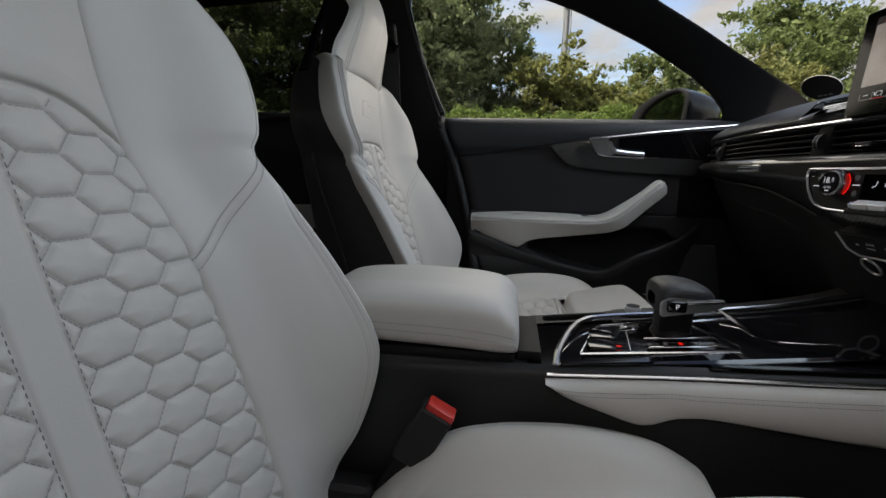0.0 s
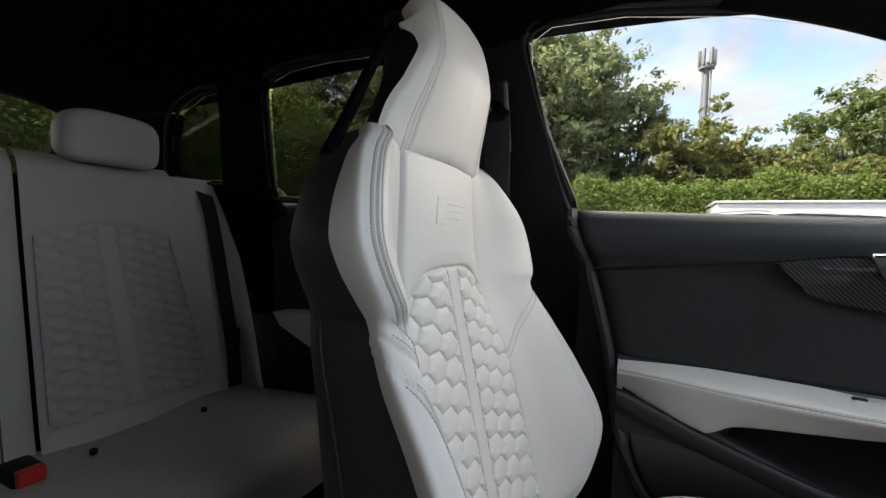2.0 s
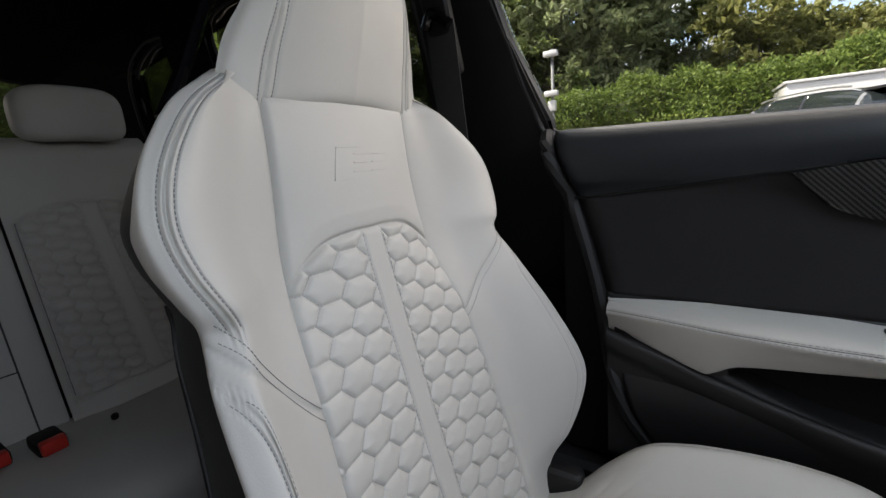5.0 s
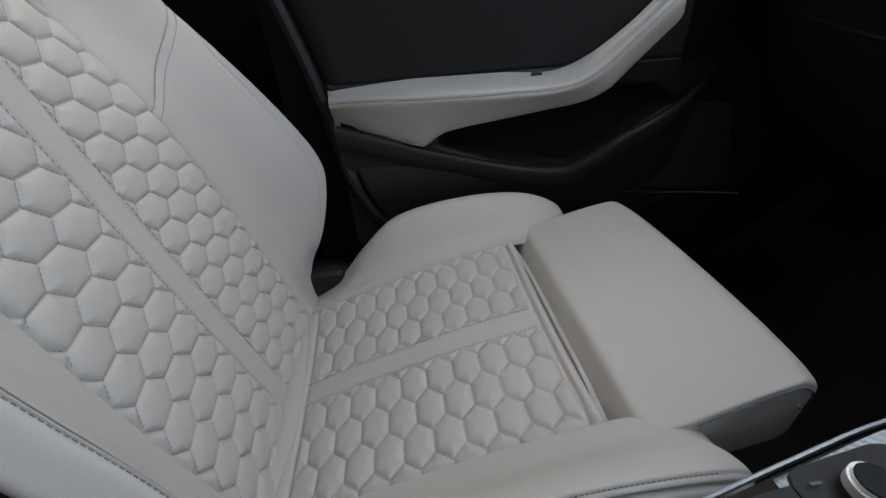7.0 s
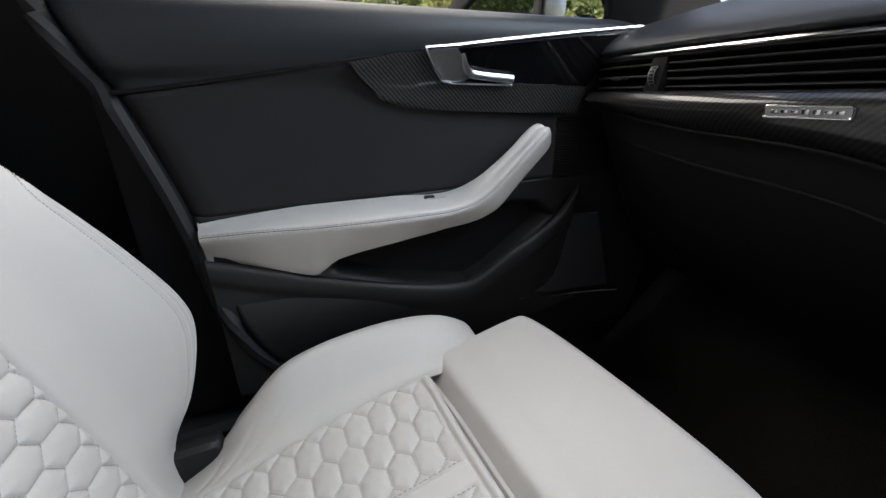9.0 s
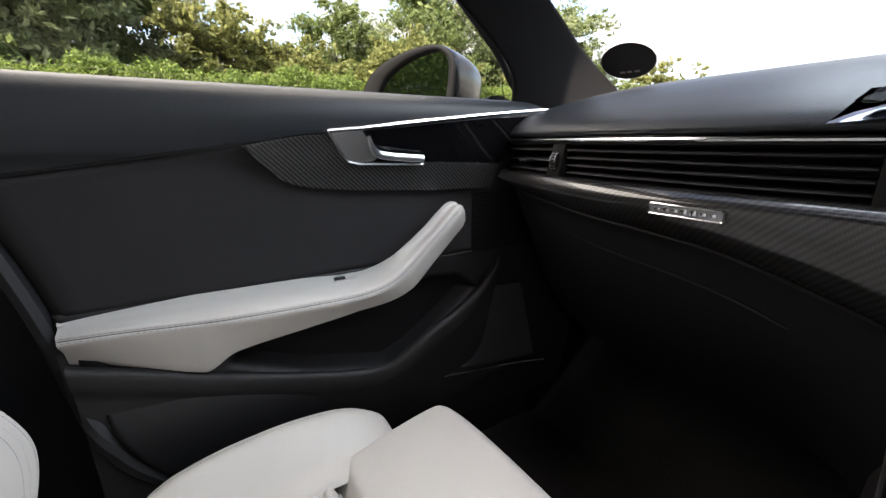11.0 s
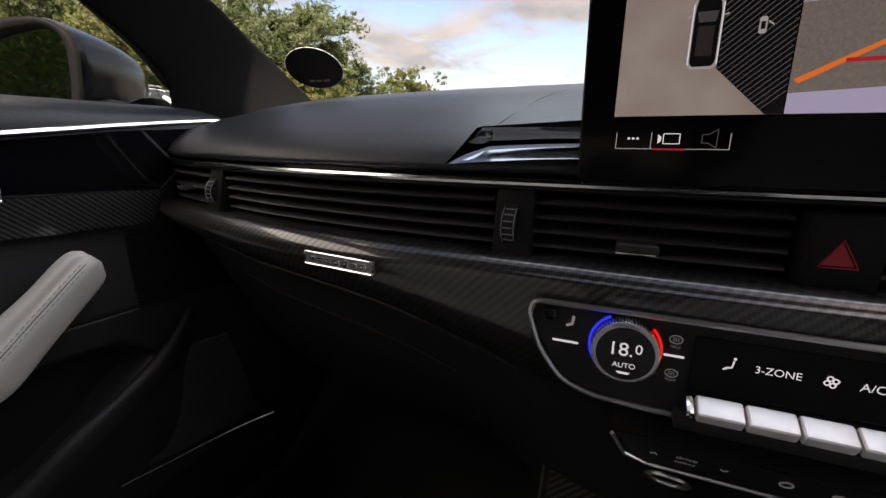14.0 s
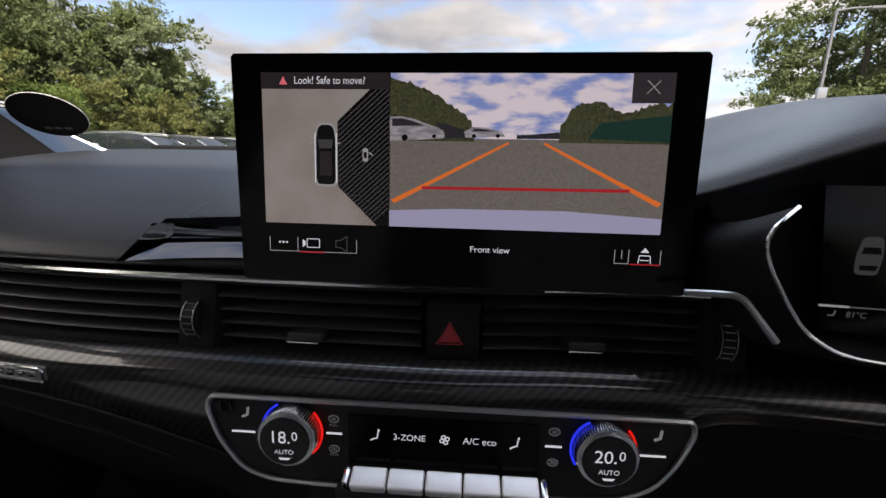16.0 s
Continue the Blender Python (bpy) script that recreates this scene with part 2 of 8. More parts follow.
HAZARD_GLOW = glow("dim_red_triangle", (0.8, 0.06, 0.09), 0.08)

# ---- building tools ----
def spl(keys, t):
    """Catmull-Rom curve through keys (t, value or values), held at both ends."""
    n = len(keys)
    if t <= keys[0][0]:
        i, f = 0, 0.0
    elif t >= keys[-1][0]:
        i, f = n - 2, 1.0
    else:
        i = max(k for k in range(n - 1) if keys[k][0] <= t)
        f = (t - keys[i][0]) / (keys[i + 1][0] - keys[i][0])
    k = [keys[max(0, min(n - 1, j))] for j in (i - 1, i, i + 1, i + 2)]
    h = k[2][0] - k[1][0]
    res = []
    for a, b, c, d in zip(k[0][1:], k[1][1:], k[2][1:], k[3][1:]):
        m1 = (c - a) / max(1e-9, k[2][0] - k[0][0]) * h
        m2 = (d - b) / max(1e-9, k[3][0] - k[1][0]) * h
        f2, f3 = f * f, f * f * f
        res.append((2 * f3 - 3 * f2 + 1) * b + (f3 - 2 * f2 + f) * m1 + (3 * f2 - 2 * f3) * c + (f3 - f2) * m2)
    return res[0] if len(res) == 1 else res


def curve_pts(pts, n):
    """n points along a smooth curve through pts."""
    keys = [(i, *p) for i, p in enumerate(pts)]
    return [Vector(spl(keys, (len(pts) - 1) * i / (n - 1))) for i in range(n)]


def put(name, me, material, parent=None, label="", smooth=True):
    if smooth:
        me.polygons.foreach_set("use_smooth", [True] * len(me.polygons))
    me.materials.append(material)
    ob = new(name, me)
    ob.parent = parent
    if label:
        ob["label"] = label
    return ob


def part(name, bm, material, parent=None, label="", smooth=True, sharp=0.6):
    bmesh.ops.recalc_face_normals(bm, faces=bm.faces[:])
    if smooth:
        for e in bm.edges:
            e.smooth = len(e.link_faces) == 2 and e.calc_face_angle(0) < sharp
    me = bpy.data.meshes.new(name)
    bm.to_mesh(me)
    bm.free()
    return put(name, me, material, parent, label, smooth)


def sheet(name, fn, nu, nv, material, parent=None, label="", loop=False, thick=0.0):
    """A smooth surface fn(u, v), u and v from 0 to 1."""
    co = [tuple(fn(i / nu, j / nv)) for j in range(nv + 1) for i in range(nu + (0 if loop else 1))]
    w = nu if loop else nu + 1
    faces = [(j * w + i, j * w + (i + 1) % w, (j + 1) * w + (i + 1) % w, (j + 1) * w + i) for j in range(nv) for i in range(nu)]
    me = bpy.data.meshes.new(name)
    me.from_pydata(co, [], faces)
    ob = put(name, me, material, parent, label)
    if thick:
        mod = ob.modifiers.new("thickness", "SOLIDIFY")
        mod.thickness, mod.offset = thick, -1
    return ob


def box(centre, size, bevel=0.0, seg=2, turn=None, bm=None):
    own = bm or bmesh.new()
    m = Matrix.Translation(centre) @ (turn or Matrix()) @ Matrix.Diagonal((*size, 1))
    new_v = bmesh.ops.create_cube(own, size=1, matrix=m)["verts"]
    if bevel:
        edges = list({e for v in new_v for e in v.link_edges})
        bmesh.ops.bevel(own, geom=edges, offset=bevel, segments=seg, profile=0.6, affect="EDGES")
    return own


def cyl(centre, radius, depth, axis="z", n=32, bevel=0.0, radius2=None, turn=None, bm=None):
    own = bm or bmesh.new()
    rot = {"z": Matrix(), "x": Matrix.Rotation(radians(90), 4, "Y"), "y": Matrix.Rotation(radians(90), 4, "X")}[axis]
    vs = bmesh.ops.create_cone(own, cap_ends=True, segments=n, radius1=radius, radius2=radius if radius2 is None else radius2, depth=depth,
                               matrix=Matrix.Translation(centre) @ (turn or Matrix()) @ rot)["verts"]
    if bevel:
        caps = [f for f in {f for v in vs for f in v.link_faces} if len(f.verts) > 4]
        bmesh.ops.bevel(own, geom=list({e for f in caps for e in f.edges}), offset=bevel, segments=2, affect="EDGES")
    return own


def tube(pts, radius, n=8, flat=1.0, bm=None, up=(0, 0, 1), cap=True):
    """A round or flattened bar along pts; radius is a number or one a point."""
    own = bm or bmesh.new()
    rings = []
    for i, p in enumerate(pts):
        p = Vector(p)
        d = (Vector(pts[min(i + 1, len(pts) - 1)]) - Vector(pts[max(i - 1, 0)])).normalized()
        a = d.cross(Vector(up))
        a = a.normalized() if a.length > 1e-6 else d.orthogonal().normalized()
        b = a.cross(d).normalized()
        r = radius[i] if isinstance(radius, (list, tuple)) else radius
        rings.append([own.verts.new(p + a * (r * math.cos(2 * math.pi * k / n)) + b * (r * flat * math.sin(2 * math.pi * k / n))) for k in range(n)])
    for q, s in zip(rings, rings[1:]):
        for k in range(n):
            own.faces.new((q[k], q[(k + 1) % n], s[(k + 1) % n], s[k]))
    if cap:
        own.faces.new(rings[0][::-1])
        own.faces.new(rings[-1])
    return own


def prism(outline, place, depth, bevel=0.0, bm=None):
    """A plate: outline points (a, b) laid by place(a, b, w), w from 0 (face) to depth."""
    own = bm or bmesh.new()
    front = [own.verts.new(place(a, b, 0)) for a, b in outline]
    back = [own.verts.new(place(a, b, depth)) for a, b in outline]
    f = own.faces.new(front)
    own.faces.new(back[::-1])
    n = len(outline)
    for i in range(n):
        own.faces.new((front[i], back[i], back[(i + 1) % n], front[(i + 1) % n]))
    if bevel:
        bmesh.ops.bevel(own, geom=list(f.edges), offset=bevel, segments=2, affect="EDGES")
    return own


def smooth_loop(pts, n):
    """A closed smooth outline through pts."""
    k = len(pts)
    keys = [(i - 2, *pts[(i - 2) % k]) for i in range(k + 5)]
    return [spl(keys, k * i / n) for i in range(n)]


def rounded(pts, r, n=5):
    """A polygon with rounded corners."""
    res = []
    k = len(pts)
    for i in range(k):
        p, a, b = Vector(pts[i]), Vector(pts[i - 1]), Vector(pts[(i + 1) % k])
        da, db = (a - p), (b - p)
        q = min(r, da.length * 0.45, db.length * 0.45)
        s, e = p + da.normalized() * q, p + db.normalized() * q
        for j in range(n + 1):
            f = j / n
            res.append(tuple(s * (1 - f) ** 2 + p * (2 * f * (1 - f)) + e * f * f))
    return res


def thing(name, label, category, at=(0, 0, 0), group="", kind=""):
    ob = new(name)
    ob.location = at
    ob.empty_display_size = 0.05
    return tagged(ob, label, category, group, kind)


def stitches(pts, length=0.0024, gap=0.0013, r=0.00042, bm=None):
    """Short raised threads along a line of closely set points."""
    own = bm or bmesh.new()
    left, on = length, True
    start = Vector(pts[0])
    for a, b in zip(pts, pts[1:]):
        a, b = Vector(a), Vector(b)
        seg = (b - a).length
        at = 0.0
        while seg - at > left:
            at += left
            p = a.lerp(b, at / seg)
            if on:
                tube([start, p], r, 4, bm=own, cap=False)
            on = not on
            start, left = p, length if on else gap
        left -= seg - at
    return own


def letters(name, body, size, place, material, parent, label="", align="CENTER", depth=0.0):
    """Flat writing from the built-in font, turned into a mesh."""
    cu = bpy.data.curves.new(name, "FONT")
    cu.body, cu.size, cu.align_x, cu.align_y, cu.extrude = body, size, align, "CENTER", depth
    ob = bpy.data.objects.new(name, cu)
    me = bpy.data.meshes.new_from_object(ob)
    bpy.data.objects.remove(ob)
    bpy.data.curves.remove(cu)
    for v in me.vertices:
        v.co = place(v.co.x, v.co.y, v.co.z)
    return put(name, me, material, parent, label, smooth=False)

# ---- cabin shell ----
def side_y(x, z, out=0.0):
    """Inner face of the cabin's flank above the belt line; the glass leans inwards."""
    return 0.692 - 0.06 * max(-0.4, x) + 0.04 * min(0, x + 0.4) - 0.35 * (z - 0.98) + out


WIN_FRONT = [(-0.152, 0.984), (-0.205, 1.12), (-0.238, 1.245), (-0.236, 1.278), (-0.200, 1.295), (-0.08, 1.288), (0.07, 1.260), (0.166, 1.233), (0.236, 1.206), (0.402, 1.125), (0.571, 1.004), (0.592, 0.953), (0.284, 0.962), (0.0, 0.979)]
WIN_REAR = [(-0.395, 0.998), (-0.37, 1.02), (-0.37, 1.24), (-0.385, 1.285), (-0.44, 1.300), (-0.57, 1.303), (-0.71, 1.306), (-0.83, 1.300), (-0.885, 1.285), (-0.908, 1.25), (-0.932, 1.15), (-0.957, 1.03), (-0.935, 1.008), (-0.70, 1.002)]
WIN_QUARTER = [(-1.125, 1.055), (-1.06, 1.20), (-1.05, 1.255), (-1.068, 1.278), (-1.15, 1.275), (-1.26, 1.235), (-1.32, 1.165), (-1.36, 1.06), (-1.24, 1.055)]


def flank(name, outline, s, material, label, depth=0.032, inset=0.0, bevel=0.006, rise=0.0):
    ob = part(name, prism(outline, lambda a, b, w: Vector((a, s * (side_y(a, b) - inset + w), b + rise * w)), depth, bevel), material, smooth=True, sharp=0.9)
    return tagged(ob, label, "pillar", kind="structure")


def cabin_side(s):
    tag = "left" if s > 0 else "right"

    def pillar(a, b):
        # a runs from the side window round the inner face to the windscreen edge, b from the roof to the dash
        t0 = spl([(0.0, 0.05, 1.272), (0.15, 0.16, 1.236), (0.3, 0.240, 1.204), (0.55, 0.402, 1.124), (0.85, 0.571, 1.004), (1.0, 0.60, 0.92)], b)
        t1 = spl([(0.0, 0.15, 1.345), (0.15, 0.255, 1.284), (0.3, 0.350, 1.222), (0.55, 0.512, 1.134), (0.85, 0.700, 1.022), (1.0, 0.78, 0.92)], b)
        y0 = side_y(t0[0], t0[1]) + 0.012
        y1 = spl([(0.0, 0.525), (0.3, 0.555), (0.55, 0.585), (0.80, 0.626), (0.88, 0.625), (0.94, 0.600), (1.0, 0.560)], b)
        q = Vector((t0[0], y0, t0[1])).lerp(Vector((t1[0], y1, t1[1])), a)
        swell = 0.005 * math.sin(math.pi * a) ** 0.7
        return Vector((q.x - 0.35 * swell, s * (q.y - swell), q.z - 0.1 * swell))
    tagged(sheet("pillar_front_" + tag, pillar, 24, 40, PILLAR, thick=0.02), "dark cloth covered front roof pillar", "pillar", kind="structure")
    cover = [pillar(0.30 + 0.42 * a, 0.862 + 0.066 * b) + Vector((-0.0005, -s * 0.0012, 0)) for a, b in rounded([(0.0, 0.0), (1.0, 0.0), (1.0, 1.0), (0.0, 1.0)], 0.2, 5)]
    tagged(part("tweeter_outline_" + tag, tube(cover + cover[:1], 0.0010, 6), PLASTIC_DARK), "thin seam round the tweeter cover in the pillar foot", "trim", kind="structure")
    rail = [(-0.30, 1.262), (-0.236, 1.280), (-0.200, 1.297), (-0.08, 1.290), (0.07, 1.262), (0.13, 1.246), (0.20, 1.30), (0.10, 1.38), (-1.70, 1.42), (-1.74, 1.25), (-1.26, 1.239), (-1.15, 1.279), (-1.068, 1.282), (-1.05, 1.287), (-0.885, 1.289), (-0.83, 1.304), (-0.71, 1.310), (-0.57, 1.307), (-0.44, 1.304), (-0.36, 1.288)]
    flank("roof_rail_" + tag, rail, s, LINER, "black cloth roof rail above the side windows", rise=0.75)
    b_pillar = [(-0.10, 0.80), (-0.120, 0.87), (-0.155, 0.95), (-0.156, 0.99), (-0.208, 1.122), (-0.241, 1.245), (-0.239, 1.272), (-0.30, 1.30), (-0.372, 1.27), (-0.372, 1.02), (-0.40, 0.98), (-0.37, 0.80), (-0.33, 0.30), (0.02, 0.30), (0.005, 0.45), (-0.03, 0.495), (-0.058, 0.58), (-0.08, 0.71)]
    flank("pillar_middle_" + tag, b_pillar, s, PLASTIC_DARK, "black plastic middle pillar beside the front seat", inset=0.0)
    c_pillar = [(-0.937, 0.96), (-0.960, 1.03), (-0.935, 1.15), (-0.911, 1.25), (-0.888, 1.286), (-1.049, 1.284), (-1.047, 1.255), (-1.057, 1.20), (-1.122, 1.055), (-1.14, 0.96)]
    flank("pillar_rear_" + tag, c_pillar, s, LINER, "black plastic rear roof pillar", inset=0.01)
    tail = [(-0.97, 0.30), (-0.97, 0.99), (-1.125, 1.051), (-1.24, 1.051), (-1.364, 1.056), (-1.324, 1.165), (-1.264, 1.237), (-1.74, 1.248), (-2.10, 1.0), (-2.10, 0.30)]
    flank("luggage_wall_" + tag, tail, s, LINER, "dark luggage bay side wall", inset=-0.01)
    for name, outline, m in (("window_front_", WIN_FRONT, GLASS), ("window_rear_", WIN_REAR, TINT), ("window_quarter_", WIN_QUARTER, TINT)):
        w = thing(name + tag, "car side window", "window", kind="structure")
        pane = part("pane", prism(outline, lambda a, b, d: Vector((a, s * (side_y(a, b) + 0.030 + d), b)), 0.004), m, w, smooth=False)
        pane.visible_shadow = False
        loop = smooth_loop(outline, 120)
        mid = (sum(a for a, b in loop) / 120, sum(b for a, b in loop) / 120)
        loop = [(a + 0.006 * (a - mid[0]) / math.hypot(a - mid[0], b - mid[1]), b + 0.006 * (b - mid[1]) / math.hypot(a - mid[0], b - mid[1])) for a, b in loop]
        part("seal", tube([Vector((a, s * (side_y(a, b) + 0.022), b - 0.010 * max(0.0, min(1.0, (1.02 - b) / 0.03)))) for a, b in loop + loop[:1]], 0.006, 8), RUBBER, w)
        part("seal_lip", tube([Vector((a, s * (side_y(a, b) + 0.003), b - 0.018 * max(0.0, min(1.0, (1.02 - b) / 0.03)))) for a, b in loop + loop[:1]], 0.0045, 8), RUBBER, w)


for s in (1, -1):
    cabin_side(s)


def roof(a, b):
    x = -1.80 + 2.11 * b
    y = -0.66 + 1.32 * a
    z = spl([(0.0, 1.300), (0.095, 1.322), (0.284, 1.354), (0.616, 1.378), (0.853, 1.366), (1.0, 1.325)], b) - 0.055 * abs(y / 0.62) ** 6
    return Vector((x, y, z))


tagged(sheet("ceiling", roof, 40, 60, LINER, thick=0.05), "black cloth headliner", "ceiling", kind="structure")


def floor_at(a, b):
    x = -2.1 + 3.2 * b
    y = -0.74 + 1.48 * a
    tunnel = 0.16 * math.exp(-(y / 0.13) ** 4) * (1 if x > -1.0 else 0)
    toe = 0.35 * max(0.0, (x - 0.72) / 0.38) ** 1.2
    boot = 0.36 * max(0.0, min(1.0, (-1.28 - x) / 0.03))
    return Vector((x, y, 0.21 + max(tunnel, boot) + toe))


tagged(sheet("floor", floor_at, 40, 110, CARPET, thick=0.06), "black carpet of the car floor", "floor", kind="structure")
for s in (1, -1):
    tagged(part("kick_panel", box((0.90, s * 0.735, 0.56), (0.44, 0.06, 0.76), 0.02, 2), PLASTIC_DARK), "dark footwell side panel", "panel", kind="structure")
tagged(part("bulkhead", box((1.10, 0, 0.62), (0.06, 1.50, 0.72), 0.01), PLASTIC_DARK), "dark bulkhead behind the dashboard", "wall", kind="structure")
for s in (1, -1):
    tagged(part("sill", box((-0.35, s * 0.76, 0.27), (3.3, 0.10, 0.16), 0.03, 3), PLASTIC), "black plastic door sill", "trim", kind="structure")

# outer skin below the windows
tagged(part("body_side_left", box((-0.45, 0.83, 0.57), (3.3, 0.03, 0.70), 0.01), PLASTIC_DARK), "dark outer body side", "body panel", kind="structure")
tagged(part("body_side_right", box((-0.45, -0.83, 0.57), (3.3, 0.03, 0.70), 0.01), PLASTIC_DARK), "dark outer body side", "body panel", kind="structure")

# windscreen and tailgate
wind = thing("windscreen", "raked car windscreen", "window", kind="structure")
ws = sheet("pane", lambda a, b: Vector((0.36 + 0.74 * b - 0.22 * (2 * a - 1) ** 2 * (1 - 0.35 * b), -0.62 - 0.06 * b + (1.24 + 0.12 * b) * a, 1.335 - 0.40 * b)), 30, 16, GLASS, wind)
ws.visible_shadow = False
rear = thing("tailgate", "car tailgate with privacy glass", "tailgate", kind="structure")
rp = sheet("pane", lambda a, b: Vector((-1.79 - 0.30 * b, -0.54 - 0.06 * b + (1.08 + 0.12 * b) * a, 1.310 - 0.32 * b)), 20, 10, TINT, rear)
rp.visible_shadow = False
part("lower_panel", box((-2.10, 0, 0.62), (0.08, 1.36, 0.72), 0.03, 2), PLASTIC_DARK, rear)
for s in (1, -1):
    part("frame_side", tube(curve_pts([(-1.74, s * 0.585, 1.30), (-1.92, s * 0.605, 1.15), (-2.09, s * 0.63, 0.97)], 16), 0.045, 10), PLASTIC_DARK, rear)
    part("bay_cover_rail", tube(curve_pts([(-1.24, s * 0.60, 1.03), (-1.30, s * 0.63, 1.045), (-1.62, s * 0.66, 1.04)], 10), 0.018, 8), PLASTIC, rear)
# the outer skin of roof and bonnet, seen by the light alone
tagged(sheet("bonnet", lambda a, b: Vector((1.02 + 1.15 * b, -0.78 + 1.56 * a, 0.93 - 0.16 * b ** 2 - 0.10 * abs(2 * a - 1) ** 3)), 20, 20, PLASTIC, thick=0.03), "dark car bonnet ahead of the windscreen", "bonnet", kind="structure")

# sticker on the windscreen
st = thing("windscreen_sticker", "dark oval sticker on the inside of the windscreen", "sticker")
st_m = Matrix.Translation((0.735, 0.557, 1.010)) @ Euler((0, radians(46), radians(18))).to_matrix().to_4x4()


def on_sticker(a, b, w):
    return st_m @ Vector((-b * 0.9, a, 0.0)) + st_m.to_3x3() @ Vector((0, 0, -w))


part("disc", prism([(0.043 * math.cos(2 * math.pi * i / 48), 0.037 * math.sin(2 * math.pi * i / 48)) for i in range(48)], on_sticker, 0.0015), PLASTIC_DARK, st, smooth=False)
part("rim", tube([on_sticker(0.0435 * math.cos(2 * math.pi * i / 48), 0.0375 * math.sin(2 * math.pi * i / 48), 0.0008) for i in range(49)], 0.0005, 6), LEATHER_STRAP, st, "thin pale rim")
GREY_INK = mat("grey_ink", (0.10, 0.10, 0.10), 0.6)
for k in range(3):
    x0 = (-0.012, 0.0, 0.011)[k]
    part("ink_bar", prism([(x0 - 0.004, -0.020), (x0 + 0.004, -0.020), (x0 + 0.004, -0.024), (x0 - 0.004, -0.024)], lambda a, b, w: on_sticker(a, b, w + 0.0016), 0.0006), GREY_INK, st, smooth=False)


# ---- front passenger door ----
DOOR_Y = [(0.36, 0.715), (0.42, 0.700), (0.47, 0.688), (0.53, 0.684), (0.60, 0.700), (0.68, 0.700), (0.80, 0.698), (0.858, 0.694), (0.872, 0.690), (0.890, 0.676), (0.92, 0.668), (0.945, 0.669), (0.962, 0.678), (0.972, 0.697), (0.974, 0.730)]
PAD_LINE = [(-0.16, 0.857), (-0.074, 0.865), (0.022, 0.876), (0.151, 0.892), (0.25, 0.902), (0.70, 0.905)]
JAMB = [(0.36, 0.060), (0.42, 0.022), (0.447, 0.001), (0.494, -0.028), (0.579, -0.056), (0.712, -0.078), (0.856, -0.118), (0.94, -0.150), (0.99, -0.155)]
BIN = [(0.10, 0.588), (0.214, 0.547), (0.333, 0.522), (0.376, 0.540), (0.514, 0.628), (0.47, 0.665), (0.33, 0.67), (0.12, 0.645)]


def door_y(x, z):
    return spl(DOOR_Y, z) - 0.062 * x


def in_poly(p, poly):
    c = False
    for i in range(len(poly)):
        (x1, y1), (x2, y2) = poly[i - 1], poly[i]
        if (y1 > p[1]) != (y2 > p[1]) and p[0] < (x2 - x1) * (p[1] - y1) / (y2 - y1) + x1:
            c = not c
    return c


